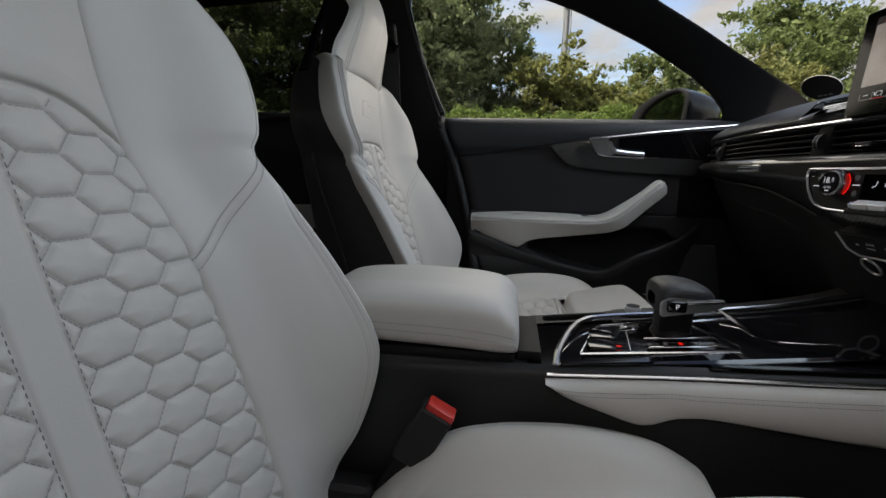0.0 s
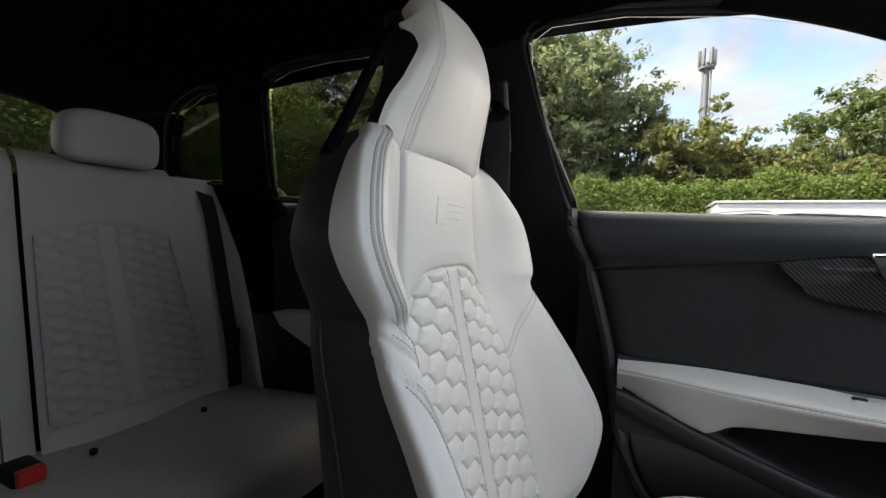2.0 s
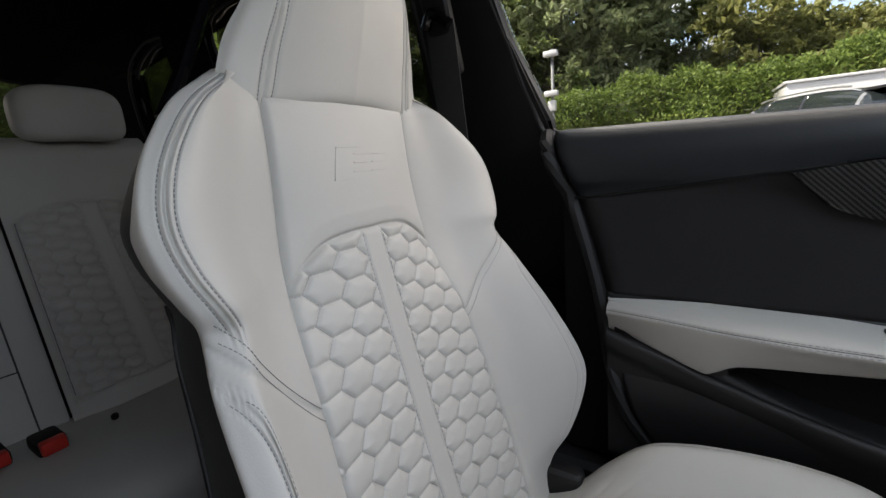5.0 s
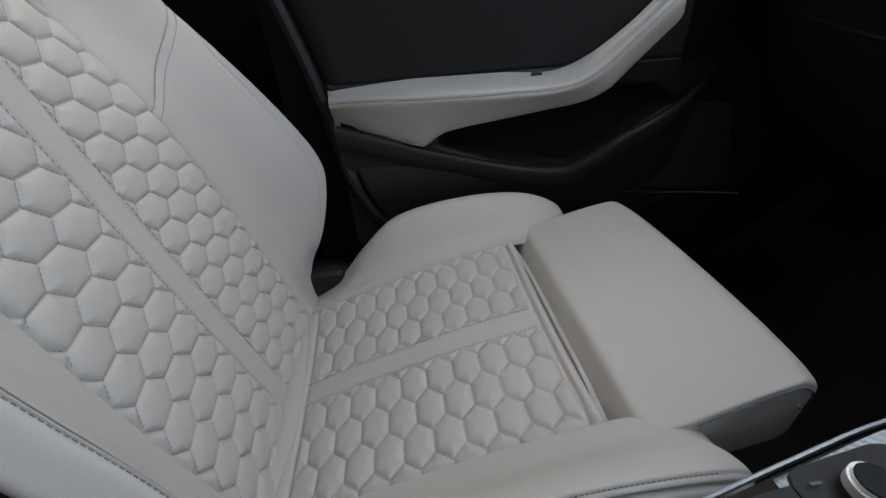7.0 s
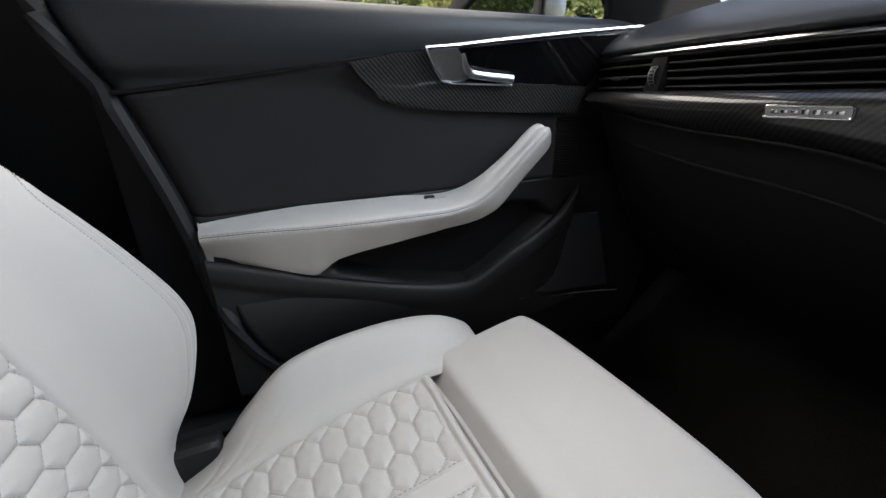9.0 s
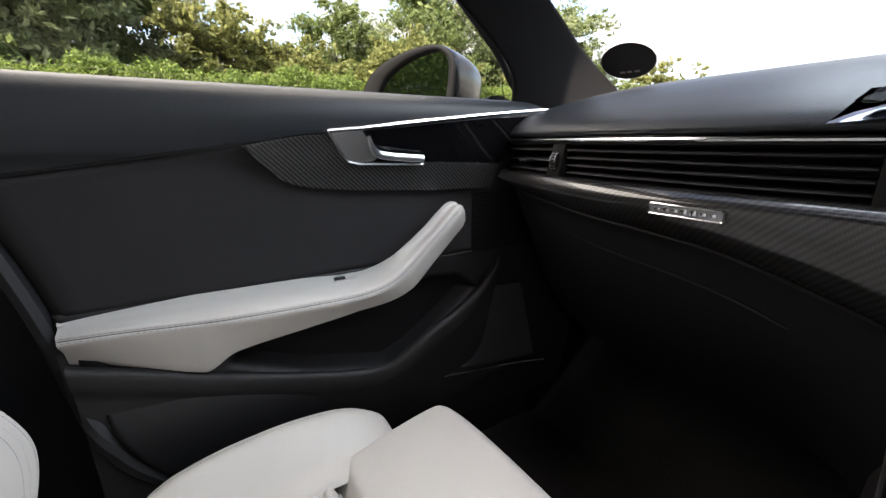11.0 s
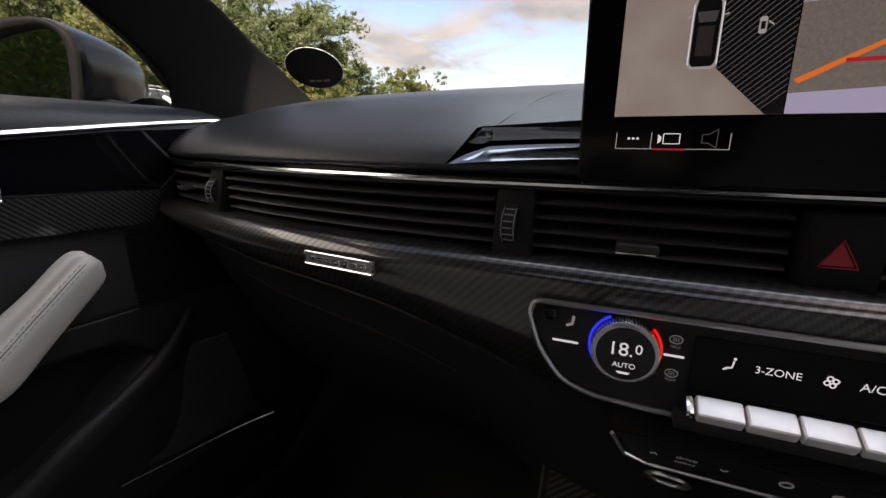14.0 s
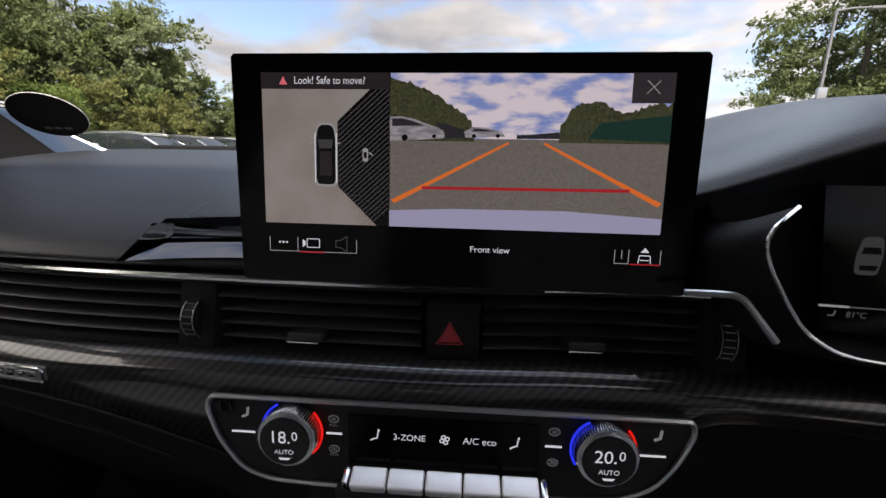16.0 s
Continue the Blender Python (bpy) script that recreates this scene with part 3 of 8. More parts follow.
def front_door():
    def step_in(p, poly):
        """How far inside an outline a point lies, eased from 0 to 1 over a rounded edge."""
        if p[1] >= 0.70 or not in_poly(p, poly):
            return 0.0
        near = 1.0
        for (ax, az), (bx_, bz) in zip(poly, poly[1:] + poly[:1]):
            f = max(0.0, min(1.0, ((p[0] - ax) * (bx_ - ax) + (p[1] - az) * (bz - az)) / max(1e-9, (bx_ - ax) ** 2 + (bz - az) ** 2)))
            near = min(near, math.hypot(p[0] - ax - f * (bx_ - ax), p[1] - az - f * (bz - az)))
        f = min(1.0, near / 0.02)
        return f * f * (3 - 2 * f)

    t = thing("front_door", "black passenger door with pale leather armrest and carbon trim", "car door")

    def strip(z0, z1):
        def at(a, b):
            x = -0.15 + 0.88 * a
            lo_z, hi_z = (q if isinstance(q, float) else spl(PAD_LINE, x) + q[0] for q in (z0, z1))
            z = lo_z + (hi_z - lo_z) * b
            x = spl(JAMB, z) + (0.73 - spl(JAMB, z)) * a
            return Vector((x, door_y(x, z) + 0.045 * step_in((x, z), BIN) + 0.02 * max(0.0, 1 - a / 0.012), z - 0.030 * max(0.0, x + 0.15) * max(0.0, (z - 0.90) / 0.08)))
        return at
    sheet("door_lower", strip(0.36, 0.70), 150, 90, PLASTIC, t, "grained black lower door panel with storage bin", thick=0.02)
    sheet("door_insert", strip(0.70, (-0.0015,)), 40, 24, SUEDE, t, "charcoal suede door insert", thick=0.02)
    sheet("door_pad", strip((0.0015,), 0.974), 60, 40, PAD, t, "soft black pad below the window", thick=0.02)
    part("pad_seam", tube([(x, door_y(x, spl(PAD_LINE, x)) + 0.001, spl(PAD_LINE, x) - 0.03 * max(0.0, x + 0.15) * 0.0) for x in np.linspace(-0.118, 0.20, 30)], 0.003, 6), PLASTIC_DARK, t)
    part("door_core", box((0.32, 0.765, 0.66), (0.94, 0.05, 0.60), 0.01), PLASTIC_DARK, t)
    # rubber along the rear edge
    part("door_seal", tube([(spl(JAMB, z) - 0.008, door_y(spl(JAMB, z), z) + 0.012, z) for z in np.linspace(0.37, 0.968, 40)], 0.012, 8), RUBBER, t)
    # the bin's outer wall stands proud of the door, most of all at its front
    lip = curve_pts([(-0.066, 0.688, 0.640), (0.010, 0.684, 0.613), (0.084, 0.681, 0.586), (0.196, 0.668, 0.555), (0.270, 0.653, 0.5425), (0.312, 0.643, 0.5425), (0.340, 0.635, 0.556), (0.384, 0.622, 0.591), (0.440, 0.624, 0.614), (0.492, 0.632, 0.637), (0.520, 0.641, 0.653), (0.545, 0.652, 0.670), (0.562, 0.665, 0.684)], 90)

    def wall(a, b):
        p = lip[int(round(a * 89))]
        low = 0.40 + 0.05 * max(0.0, (p.x - 0.35) / 0.2)
        far = door_y(p.x, low) - 0.004
        dy, z = spl([(0.0, 0.016, p.z - 0.006), (0.04, 0.009, p.z + 0.0015), (0.08, 0.001, p.z + 0.001), (0.13, -0.003, p.z - 0.006), (0.24, -0.001, p.z - 0.026), (0.34, 0.006, p.z - 0.045), (1.0, far - p.y, low)], b)
        return Vector((p.x, p.y + dy, z))
    sheet("bin_wall", wall, 89, 40, DOOR_PLASTIC, t, "grained wall and rounded lip of the door bin")
    # a flat black sheet across the recess stands for the shade deep in the bin
    part("bin_shade_sheet", prism(BIN, lambda a, b, w: Vector((a, door_y(a, b) + 0.036 + w, b)), 0.01), VENT_BLACK, t, "black sheet for the shade inside the door bin", smooth=False)
    # armrest: a padded rest that turns up into a pull handle
    keys = [(0.0, -0.066, 0.684, 0.676, 0.704, 0.637), (0.16, 0.0, 0.661, 0.6795, 0.707, 0.618), (0.32, 0.073, 0.642, 0.679, 0.709, 0.597), (0.345, 0.085, 0.639, 0.679, 0.709, 0.602), (0.40, 0.112, 0.631, 0.680, 0.710, 0.620), (0.55, 0.205, 0.617, 0.681, 0.710, 0.636),
            (0.72, 0.290, 0.611, 0.684, 0.708, 0.648), (0.80, 0.335, 0.609, 0.700, 0.724, 0.664), (0.90, 0.392, 0.606, 0.749, 0.766, 0.716), (0.965, 0.430, 0.606, 0.782, 0.799, 0.750), (1.0, 0.449, 0.606, 0.797, 0.813, 0.765)]

    def arm(a, b):
        x, yi, zs, zt, zb = spl(keys, b)
        yb = door_y(x, 0.70) + 0.006
        end = 1 - min(1.0, max(0.0, (b - 0.93) / 0.07)) ** 2 * 0.25
        # past the bend the rest stands free and grows narrow
        free = max(0.0, min(1.0, (b - 0.70) / 0.12))
        yb = yb + (yi + 0.035 * end - yb) * free
        zt -= 0.015 - 0.006 * free
        low = 1 - free
        ring = [(yb, zt), (yb - 0.3 * (yb - yi), zt + 0.0015), (yi + 0.018, zt - 0.25 * (zt - zs)), (yi + 0.004, zs + 0.006), (yi + 0.0012, zs), (yi + 0.001, zs - 0.006), (min(yb - 0.004, yi + 0.006 + 0.010 * low), zs - 0.5 * (zs - zb)), (min(yb - 0.002, yi + 0.014 + 0.018 * low), zb + 0.003), (min(yb - 0.001, yi + 0.020 + 0.020 * low), zb), (yb, zb + 0.004)]
        k = [(i, *ring[i % len(ring)]) for i in range(-2, len(ring) + 3)]
        y, z = spl(k, a * len(ring))
        f = max(0.0, (b - 0.962) / 0.038)
        f = math.sqrt(max(0.0, 1 - f ** 3))
        y, z = yi + 0.02 + (y - yi - 0.02) * f, (zs + zb) / 2 + (z - (zs + zb) / 2) * f
        lean = 0.45 * free
        return Vector((x - lean * (z - zs), y, z))
    rest = sheet("armrest", arm, 50, 110, LEATHER, t, "pale leather armrest rising into a pull handle", loop=True)
    bm = bmesh.new()
    for a in (0.345, 0.435):
        stitches([arm(a, 0.01 + 0.96 * i / 160) + Vector((0, -0.0006, 0)) for i in range(161)], 0.004, 0.0025, bm=bm)
    part("stitching", bm, STITCH, t, smooth=False)["kind"] = "stuff"
    part("rest_seam", tube([arm(0.39, 0.005 + 0.97 * i / 90) + Vector((0, 0.0006, 0)) for i in range(91)], 0.0009, 5), PLASTIC, t)
    sw = part("window_switch", box((0.272, 0.664, 0.6935), (0.040, 0.012, 0.004), 0.0015, 2, turn=Matrix.Rotation(radians(-3), 4, "Z")), LEATHER_STRAP, t, "window switch set in the armrest")
    part("rocker", box((0.260, 0.664, 0.6960), (0.016, 0.009, 0.005), 0.0015, 2, turn=Matrix.Rotation(radians(-3), 4, "Z")), PLASTIC, sw)

    def face(proud):
        return lambda a, b, w: Vector((a, door_y(a, b) - proud + w - (0.020 * max(0.0, (a - 0.5) / 0.12) ** 2), b))
    carbon = [(0.152, 0.889), (0.165, 0.874), (0.19, 0.849), (0.207, 0.838), (0.232, 0.830), (0.29, 0.824), (0.355, 0.819), (0.43, 0.814), (0.53, 0.809), (0.545, 0.850), (0.40, 0.857), (0.30, 0.862), (0.278, 0.872), (0.258, 0.902), (0.22, 0.900)]
    part("carbon_trim", prism(carbon, face(0.012), 0.02, 0.003), CARBON_S, t, "lacquered carbon fibre strip")
    gloss = [(0.258, 0.902), (0.280, 0.868), (0.305, 0.8635), (0.40, 0.858), (0.545, 0.851), (0.585, 0.905), (0.598, 0.928), (0.50, 0.9215), (0.35, 0.9085)]
    part("gloss_panel", prism(gloss, face(0.009), 0.02, 0.002), PIANO, t, "piano black panel round the door handle")
    line = [(0.254, 0.9055), (0.30, 0.9085), (0.351, 0.9135), (0.42, 0.920), (0.491, 0.9265), (0.55, 0.931), (0.597, 0.934), (0.615, 0.9325), (0.628, 0.9265)]
    part("chrome_strip", tube([face(0.014)(a, b, 0) for a, b in line], 0.0025, 8, 1.3), CHROME, t, "thin chrome strip")
    hnd = [(0.254, 0.9045), (0.272, 0.878), (0.284, 0.866), (0.300, 0.8625), (0.322, 0.864), (0.328, 0.868), (0.314, 0.880), (0.308, 0.894), (0.300, 0.9055)]
    part("handle_plate", prism(hnd, face(0.018), 0.02, 0.002), HANDLE_METAL, t, "brushed metal handle mount")
    part("handle_rim", tube([face(0.0195)(a, b, 0) for a, b in [(0.254, 0.9045), (0.272, 0.877), (0.284, 0.8645), (0.300, 0.8605), (0.35, 0.858), (0.398, 0.856)]], 0.0014, 6), ALU, t)
    part("pull", tube([face(0.022)(a, b, 0) for a, b in curve_pts_2d([(0.306, 0.8975), (0.313, 0.884), (0.325, 0.874), (0.345, 0.870), (0.372, 0.867), (0.397, 0.8645)], 24)], [0.003 + 0.0028 * min(1, i / 8) for i in range(24)], 10, 0.75, up=(0, 1, 0)), ALU, t, "satin metal door pull")
    # speaker cover and bright line in the lower panel
    spk = [(0.380, 0.505), (0.45, 0.562), (0.54, 0.625), (0.60, 0.625), (0.62, 0.48), (0.50, 0.478)]
    part("speaker_grille", prism(spk, face(0.004), 0.01, 0.002), PERF, t, "perforated black loudspeaker cover")
    part("grille_line", tube([face(0.006)(a, b, 0) for a, b in curve_pts_2d([(0.386, 0.486), (0.45, 0.477), (0.505, 0.470), (0.57, 0.467), (0.638, 0.467)], 16)], 0.0011, 6), ALU, t, "thin bright line on the lower door")
    slats = bmesh.new()
    for i in range(24):
        z = 0.70 + i * 0.0044
        tube([(0.50, door_y(0.50, z) - 0.003, z), (0.62, door_y(0.62, z) - 0.003, z)], 0.0013, 5, bm=slats)
    part("end_grille", slats, VENT_BLACK, t)
    return t


def curve_pts_2d(pts, n):
    keys = [(i, *p) for i, p in enumerate(pts)]
    return [tuple(spl(keys, (len(pts) - 1) * i / (n - 1))) for i in range(n)]


passenger_door = front_door()
driver_door = copy_thing(passenger_door, Matrix.Diagonal((1, -1, 1, 1)))
driver_door["label"] = "black driver's door with pale leather armrest and carbon trim"


def rear_door(s):
    t = thing("rear_door", "black rear passenger door with pale leather armrest", "car door", group="rear doors")

    def at(a, b):
        x = -0.99 + 0.64 * a
        y, z = spl([(0.0, 0.72, 0.36), (0.3, 0.705, 0.60), (0.6, 0.70, 0.80), (0.8, 0.685, 0.90), (0.95, 0.70, 0.985), (1.0, 0.725, 0.99)], b)
        return Vector((x, s * (y + 0.02 + 0.03 * max(0.0, -0.6 - x)), z))
    sheet("door_panel", at, 30, 40, PLASTIC, t, thick=0.02 * s)
    arm = [(-0.93, 0.690), (-0.80, 0.700), (-0.50, 0.705), (-0.42, 0.700), (-0.42, 0.640), (-0.60, 0.640), (-0.68, 0.600), (-0.74, 0.592), (-0.90, 0.655)]
    part("armrest", prism(arm, lambda a, b, w: Vector((a, s * (0.66 + w), b)), 0.07, 0.012), LEATHER, t, "pale leather armrest")
    return t


for s in (1, -1):
    rear_door(s)


# ---- belts and grips on the middle pillar ----
def front_belt(s):
    t = thing("front_seat_belt", "black front seat belt hanging on the middle pillar", "seat belt", group="front seat belts")
    part("height_slider", box((-0.285, s * 0.592, 1.13), (0.045, 0.02, 0.13), 0.01, 3, turn=Matrix.Rotation(radians(s * 19), 4, "X")), PLASTIC_DARK, t)
    part("guide_loop", tube(curve_pts([(-0.305, s * 0.578, 1.135), (-0.285, s * 0.570, 1.150), (-0.262, s * 0.575, 1.130)], 12), 0.008, 8), PIANO, t)
    pts = [Vector((-0.283, s * (0.582 + 0.09 * f), 1.14 - 0.72 * f)) for f in np.linspace(0, 1, 20)]
    bm = bmesh.new()
    rows = [[bm.verts.new(p + Vector((dx, s * dy, 0))) for dx, dy in ((-0.024, 0), (0.024, 0), (0.024, 0.002), (-0.024, 0.002))] for p in pts]
    for q, r in zip(rows, rows[1:]):
        for k in range(4):
            bm.faces.new((q[k], q[(k + 1) % 4], r[(k + 1) % 4], r[k]))
    part("webbing", bm, WEBBING, t, smooth=False)


for s in (1, -1):
    front_belt(s)

# ---- front seats ----
SPINE = [(0.38, -0.133), (0.42, -0.145), (0.55, -0.181), (0.70, -0.219), (0.866, -0.258), (0.95, -0.270), (1.0, -0.277), (1.06, -0.285)]
SEAM_W = [(0.38, 0.150), (0.55, 0.150), (0.736, 0.136), (0.83, 0.120), (0.92, 0.108), (1.0, 0.105), (1.02, 0.111), (1.035, 0.118)]
EDGE_W = [(0.38, 0.215), (0.45, 0.238), (0.52, 0.258), (0.60, 0.266), (0.68, 0.259), (0.75, 0.247), (0.80, 0.237), (0.835, 0.2275), (0.852, 0.233), (0.88, 0.243), (0.91, 0.246),
          (0.94, 0.237), (0.966, 0.219), (0.997, 0.186), (1.02, 0.146), (1.032, 0.122), (1.040, 0.113)]
RIDGE = [(0.38, 0.000), (0.42, 0.004), (0.457, 0.020), (0.50, 0.056), (0.55, 0.086), (0.60, 0.106), (0.64, 0.106), (0.70, 0.090), (0.746, 0.074), (0.80, 0.052), (0.835, 0.040),
         (0.855, 0.046), (0.90, 0.042), (0.95, 0.034), (1.0, 0.016), (1.035, 0.002)]
CROWN = [(0.38, 0.012), (0.60, 0.014), (0.736, 0.008), (0.83, -0.012), (0.92, -0.010), (1.0, -0.002), (1.06, 0.0)]
HEX_R = 0.0173


def hex_gap(a, b, r=HEX_R):
    """Distance to the nearest side of a honeycomb whose cells have corners to both sides (arrays)."""
    best = None
    for oa, ob_ in ((0.0, 0.0), (1.5 * r, math.sqrt(3) / 2 * r)):
        da = a - oa - np.round((a - oa) / (3 * r)) * 3 * r
        db = b - ob_ - np.round((b - ob_) / (math.sqrt(3) * r)) * math.sqrt(3) * r
        e = math.sqrt(3) / 2 * r - np.maximum(np.abs(db), np.maximum(np.abs(math.sqrt(3) / 2 * da + 0.5 * db), np.abs(math.sqrt(3) / 2 * da - 0.5 * db)))
        best = e if best is None else np.maximum(best, e)
    return np.maximum(best, 0)


def quilt(a, b, deep, strap, r=HEX_R):
    """Height of quilted leather with a plain strap down its middle."""
    s = np.abs(a) - strap
    # the first column of cells touches the strap with its corners
    e = hex_gap((s - 1.5 * r) / 1.5, b, r)
    pad = deep * (1 - (1 - np.clip(e / (0.72 * r), 0, 1)) ** 2.5) - 0.0013 * np.exp(-(e / 0.0012) ** 2)
    band = 0.55 * deep * np.clip(-s / 0.003, 0, 1) ** 0.5
    return np.where(s < 0, band, pad * np.clip(s / 0.004, 0.0, 1))


def cell_seams(strap, reach, low, high, r=HEX_R):
    """The sides of the honeycomb, each once, as pairs of points (a, b)."""
    h = math.sqrt(3) / 2 * r
    for side in (-1, 1):
        for i in range(-1, int(reach / (2.25 * r)) + 2):
            a0 = strap + 1.5 * r + i * 2.25 * r
            for j in range(int(low / (2 * h)) - 1, int(high / (2 * h)) + 2):
                b0 = 2 * h * j + (h if i % 2 else 0)
                ring = [(a0 + 1.5 * r, b0), (a0 + 0.75 * r, b0 + h), (a0 - 0.75 * r, b0 + h), (a0 - 1.5 * r, b0)]
                for p, q in zip(ring, ring[1:]):
                    yield (side * p[0], p[1]), (side * q[0], q[1])


def np_sheet(name, xyz, material, parent, label="", flip=False):
    """A grid mesh from an array of rows x columns x 3."""
    rows, cols = xyz.shape[:2]
    idx = np.arange(rows * cols).reshape(rows, cols)
    q = np.stack([idx[:-1, :-1], idx[:-1, 1:], idx[1:, 1:], idx[1:, :-1]], -1).reshape(-1, 4)
    if flip:
        q = q[:, ::-1]
    me = bpy.data.meshes.new(name)
    me.from_pydata(xyz.reshape(-1, 3).tolist(), [], q.tolist())
    return put(name, me, material, parent, label)


def table(keys, v):
    """Smooth interpolation of keys for an array."""
    flat = {}
    for q in np.unique(np.round(v, 4)):
        flat[q] = spl(keys, float(q))
    return np.vectorize(lambda q: flat[q])(np.round(v, 4))


def arch(u):
    """Height at which the quilted field ends."""
    return table([(0.0, 0.871), (0.03, 0.871), (0.066, 0.866), (0.092, 0.852), (0.12, 0.828), (0.16, 0.79)], np.abs(u))


def back_panel(parent):
    z = np.linspace(0.40, 1.012, 480)
    s = np.linspace(-1, 1, 250)
    S, Z = np.meshgrid(s, z)
    U = S * table(SEAM_W, Z)
    X = table(SPINE, Z) + table(CROWN, Z) * np.abs(S) ** 2.2
    inside = arch(U) - Z
    q = quilt(U, Z - 0.42, 0.0040, 0.0145)
    fade = np.clip(inside / 0.006, 0, 1)
    roll = 0.0055 * np.clip(-inside / 0.02, 0, 1) ** 0.4
    X += np.where(inside > 0, q * fade, roll) - 0.0035 * np.exp(-(inside / 0.0022) ** 2)
    X -= 0.0080 * np.exp(-((1 - np.abs(S)) * U.max() / 0.0062) ** 2)
    X -= 0.012 * np.exp(-((1.012 - Z) / 0.008) ** 2)
    Z = Z + 0.012 * (1 - S ** 2) * np.clip((Z - 0.93) / 0.07, 0, 1) ** 2
    np_sheet("back_panel", np.stack([X, U, Z], -1), LEATHER, parent, "pale leather panel quilted in hexagons", flip=True)
    top = [(0.0, 0.866), (0.03, 0.866), (0.066, 0.861), (0.092, 0.847), (0.12, 0.823), (0.16, 0.785)]
    bm = bmesh.new()
    for (a0, b0), (a1, b1) in cell_seams(0.0145, 0.14, 0.0, 0.46):
        line = []
        for f in np.linspace(0, 1, 7):
            u, h = a0 + (a1 - a0) * f, 0.42 + b0 + (b1 - b0) * f
            w = spl(SEAM_W, h)
            if 0.016 < abs(u) < w - 0.006 and 0.43 < h < spl(top, abs(u)):
                line.append(Vector((spl(SPINE, h) + spl(CROWN, h) * (abs(u) / w) ** 2.2 - 0.0004, u, h)))
        if len(line) > 2:
            stitches(line, 0.0026, 0.0014, 0.00034, bm)
    part("cell_stitching", bm, CELL_THREAD, parent, smooth=False)["kind"] = "stuff"


def seam_line(u):
    """The curved seam between shoulder and side bolster."""
    return spl([(0.128, 0.722), (0.150, 0.744), (0.180, 0.778), (0.205, 0.808), (0.2275, 0.838), (0.25, 0.85)], u)


def slim(z):
    """How much narrower the inboard shoulder is."""
    return spl([(0.42, 0.0), (0.52, 0.007), (0.62, 0.010), (0.74, 0.010), (0.80, 0.009), (0.86, 0.011), (0.95, 0.010), (1.02, 0.003), (1.04, 0.0)], z)


def roll_back(z):
    """How far the leather is turned round the edge: backwards, and inwards on the way."""
    return spl([(0.38, 0.010, 0.004), (0.60, 0.016, 0.008), (0.78, 0.016, 0.007), (0.815, 0.010, 0.003), (0.838, 0.008, 0.0), (0.855, 0.018, 0.0), (0.90, 0.026, 0.003), (0.92, 0.030, 0.010), (0.94, 0.032, 0.016), (0.977, 0.030, 0.021), (1.03, 0.024, 0.020)], z)


def bolster_at(r, z, side):
    """A point of the side bolster; r runs from the seam over the ridge to the back edge."""
    w, e, h, sp = spl(SEAM_W, z), spl(EDGE_W, z) - (slim(z) if side < 0 else -0.003), spl(RIDGE, z), spl(SPINE, z)
    base = spl(CROWN, z)
    back, inward = roll_back(z)
    u, x = spl([(0.0, w - 0.009, sp + base - 0.012), (0.04, w - 0.003, sp + base - 0.001), (0.08, w + 0.003, sp + base + 0.003), (0.28, w + 0.33 * (e - w), sp + 0.6 * base + 0.26 * h + 0.004), (0.5, w + 0.68 * (e - w), sp + 0.006 + 0.74 * h + 0.003),
                (0.64, e - 0.018, sp + h + 0.006), (0.76, e - 0.004, sp + h - 0.002), (0.86, e, sp + h - 0.009), (0.93, e - 0.001 - 0.45 * inward, sp + h - 0.011 - 0.55 * back), (1.0, e - 0.004 - inward, sp + h - 0.016 - back)], r)
    g = 0.0
    if 0.12 < u:
        g += 0.0034 * math.exp(-((z - seam_line(u)) / 0.0036) ** 2)
    slope = (edge_seam(z + 0.002) - edge_seam(z - 0.002)) / 0.004 * 0.115
    edge = abs(r - edge_seam(z)) / math.sqrt(1 + slope * slope)
    if edge < 0.07:
        g += (1 - math.exp(-((z - 0.824) / 0.009) ** 2)) * (1.3 if z < 0.824 else 1.0) * (0.0028 * math.exp(-(edge / 0.008) ** 2) + 0.0012 * math.exp(-((edge - 0.034) / 0.007) ** 2) - 0.0007 * math.exp(-((edge - 0.016) / 0.007) ** 2))
    tuck = 0.020 * max(0.0, (z - 1.0) / 0.029) ** 2
    return Vector((x - g - tuck, side * (u - 0.4 * g), z))


def edge_seam(z):
    """Where the welted seam runs on the roll; it lies further out on the shoulder."""
    if z < 0.824:
        # the lower seam bends outwards at its upper end
        return spl([(0.38, 0.612), (0.755, 0.612), (0.777, 0.635), (0.793, 0.69), (0.803, 0.78), (0.810, 0.90), (0.824, 1.25)], z)
    return spl([(0.824, 0.655), (0.86, 0.685), (1.04, 0.685)], z)


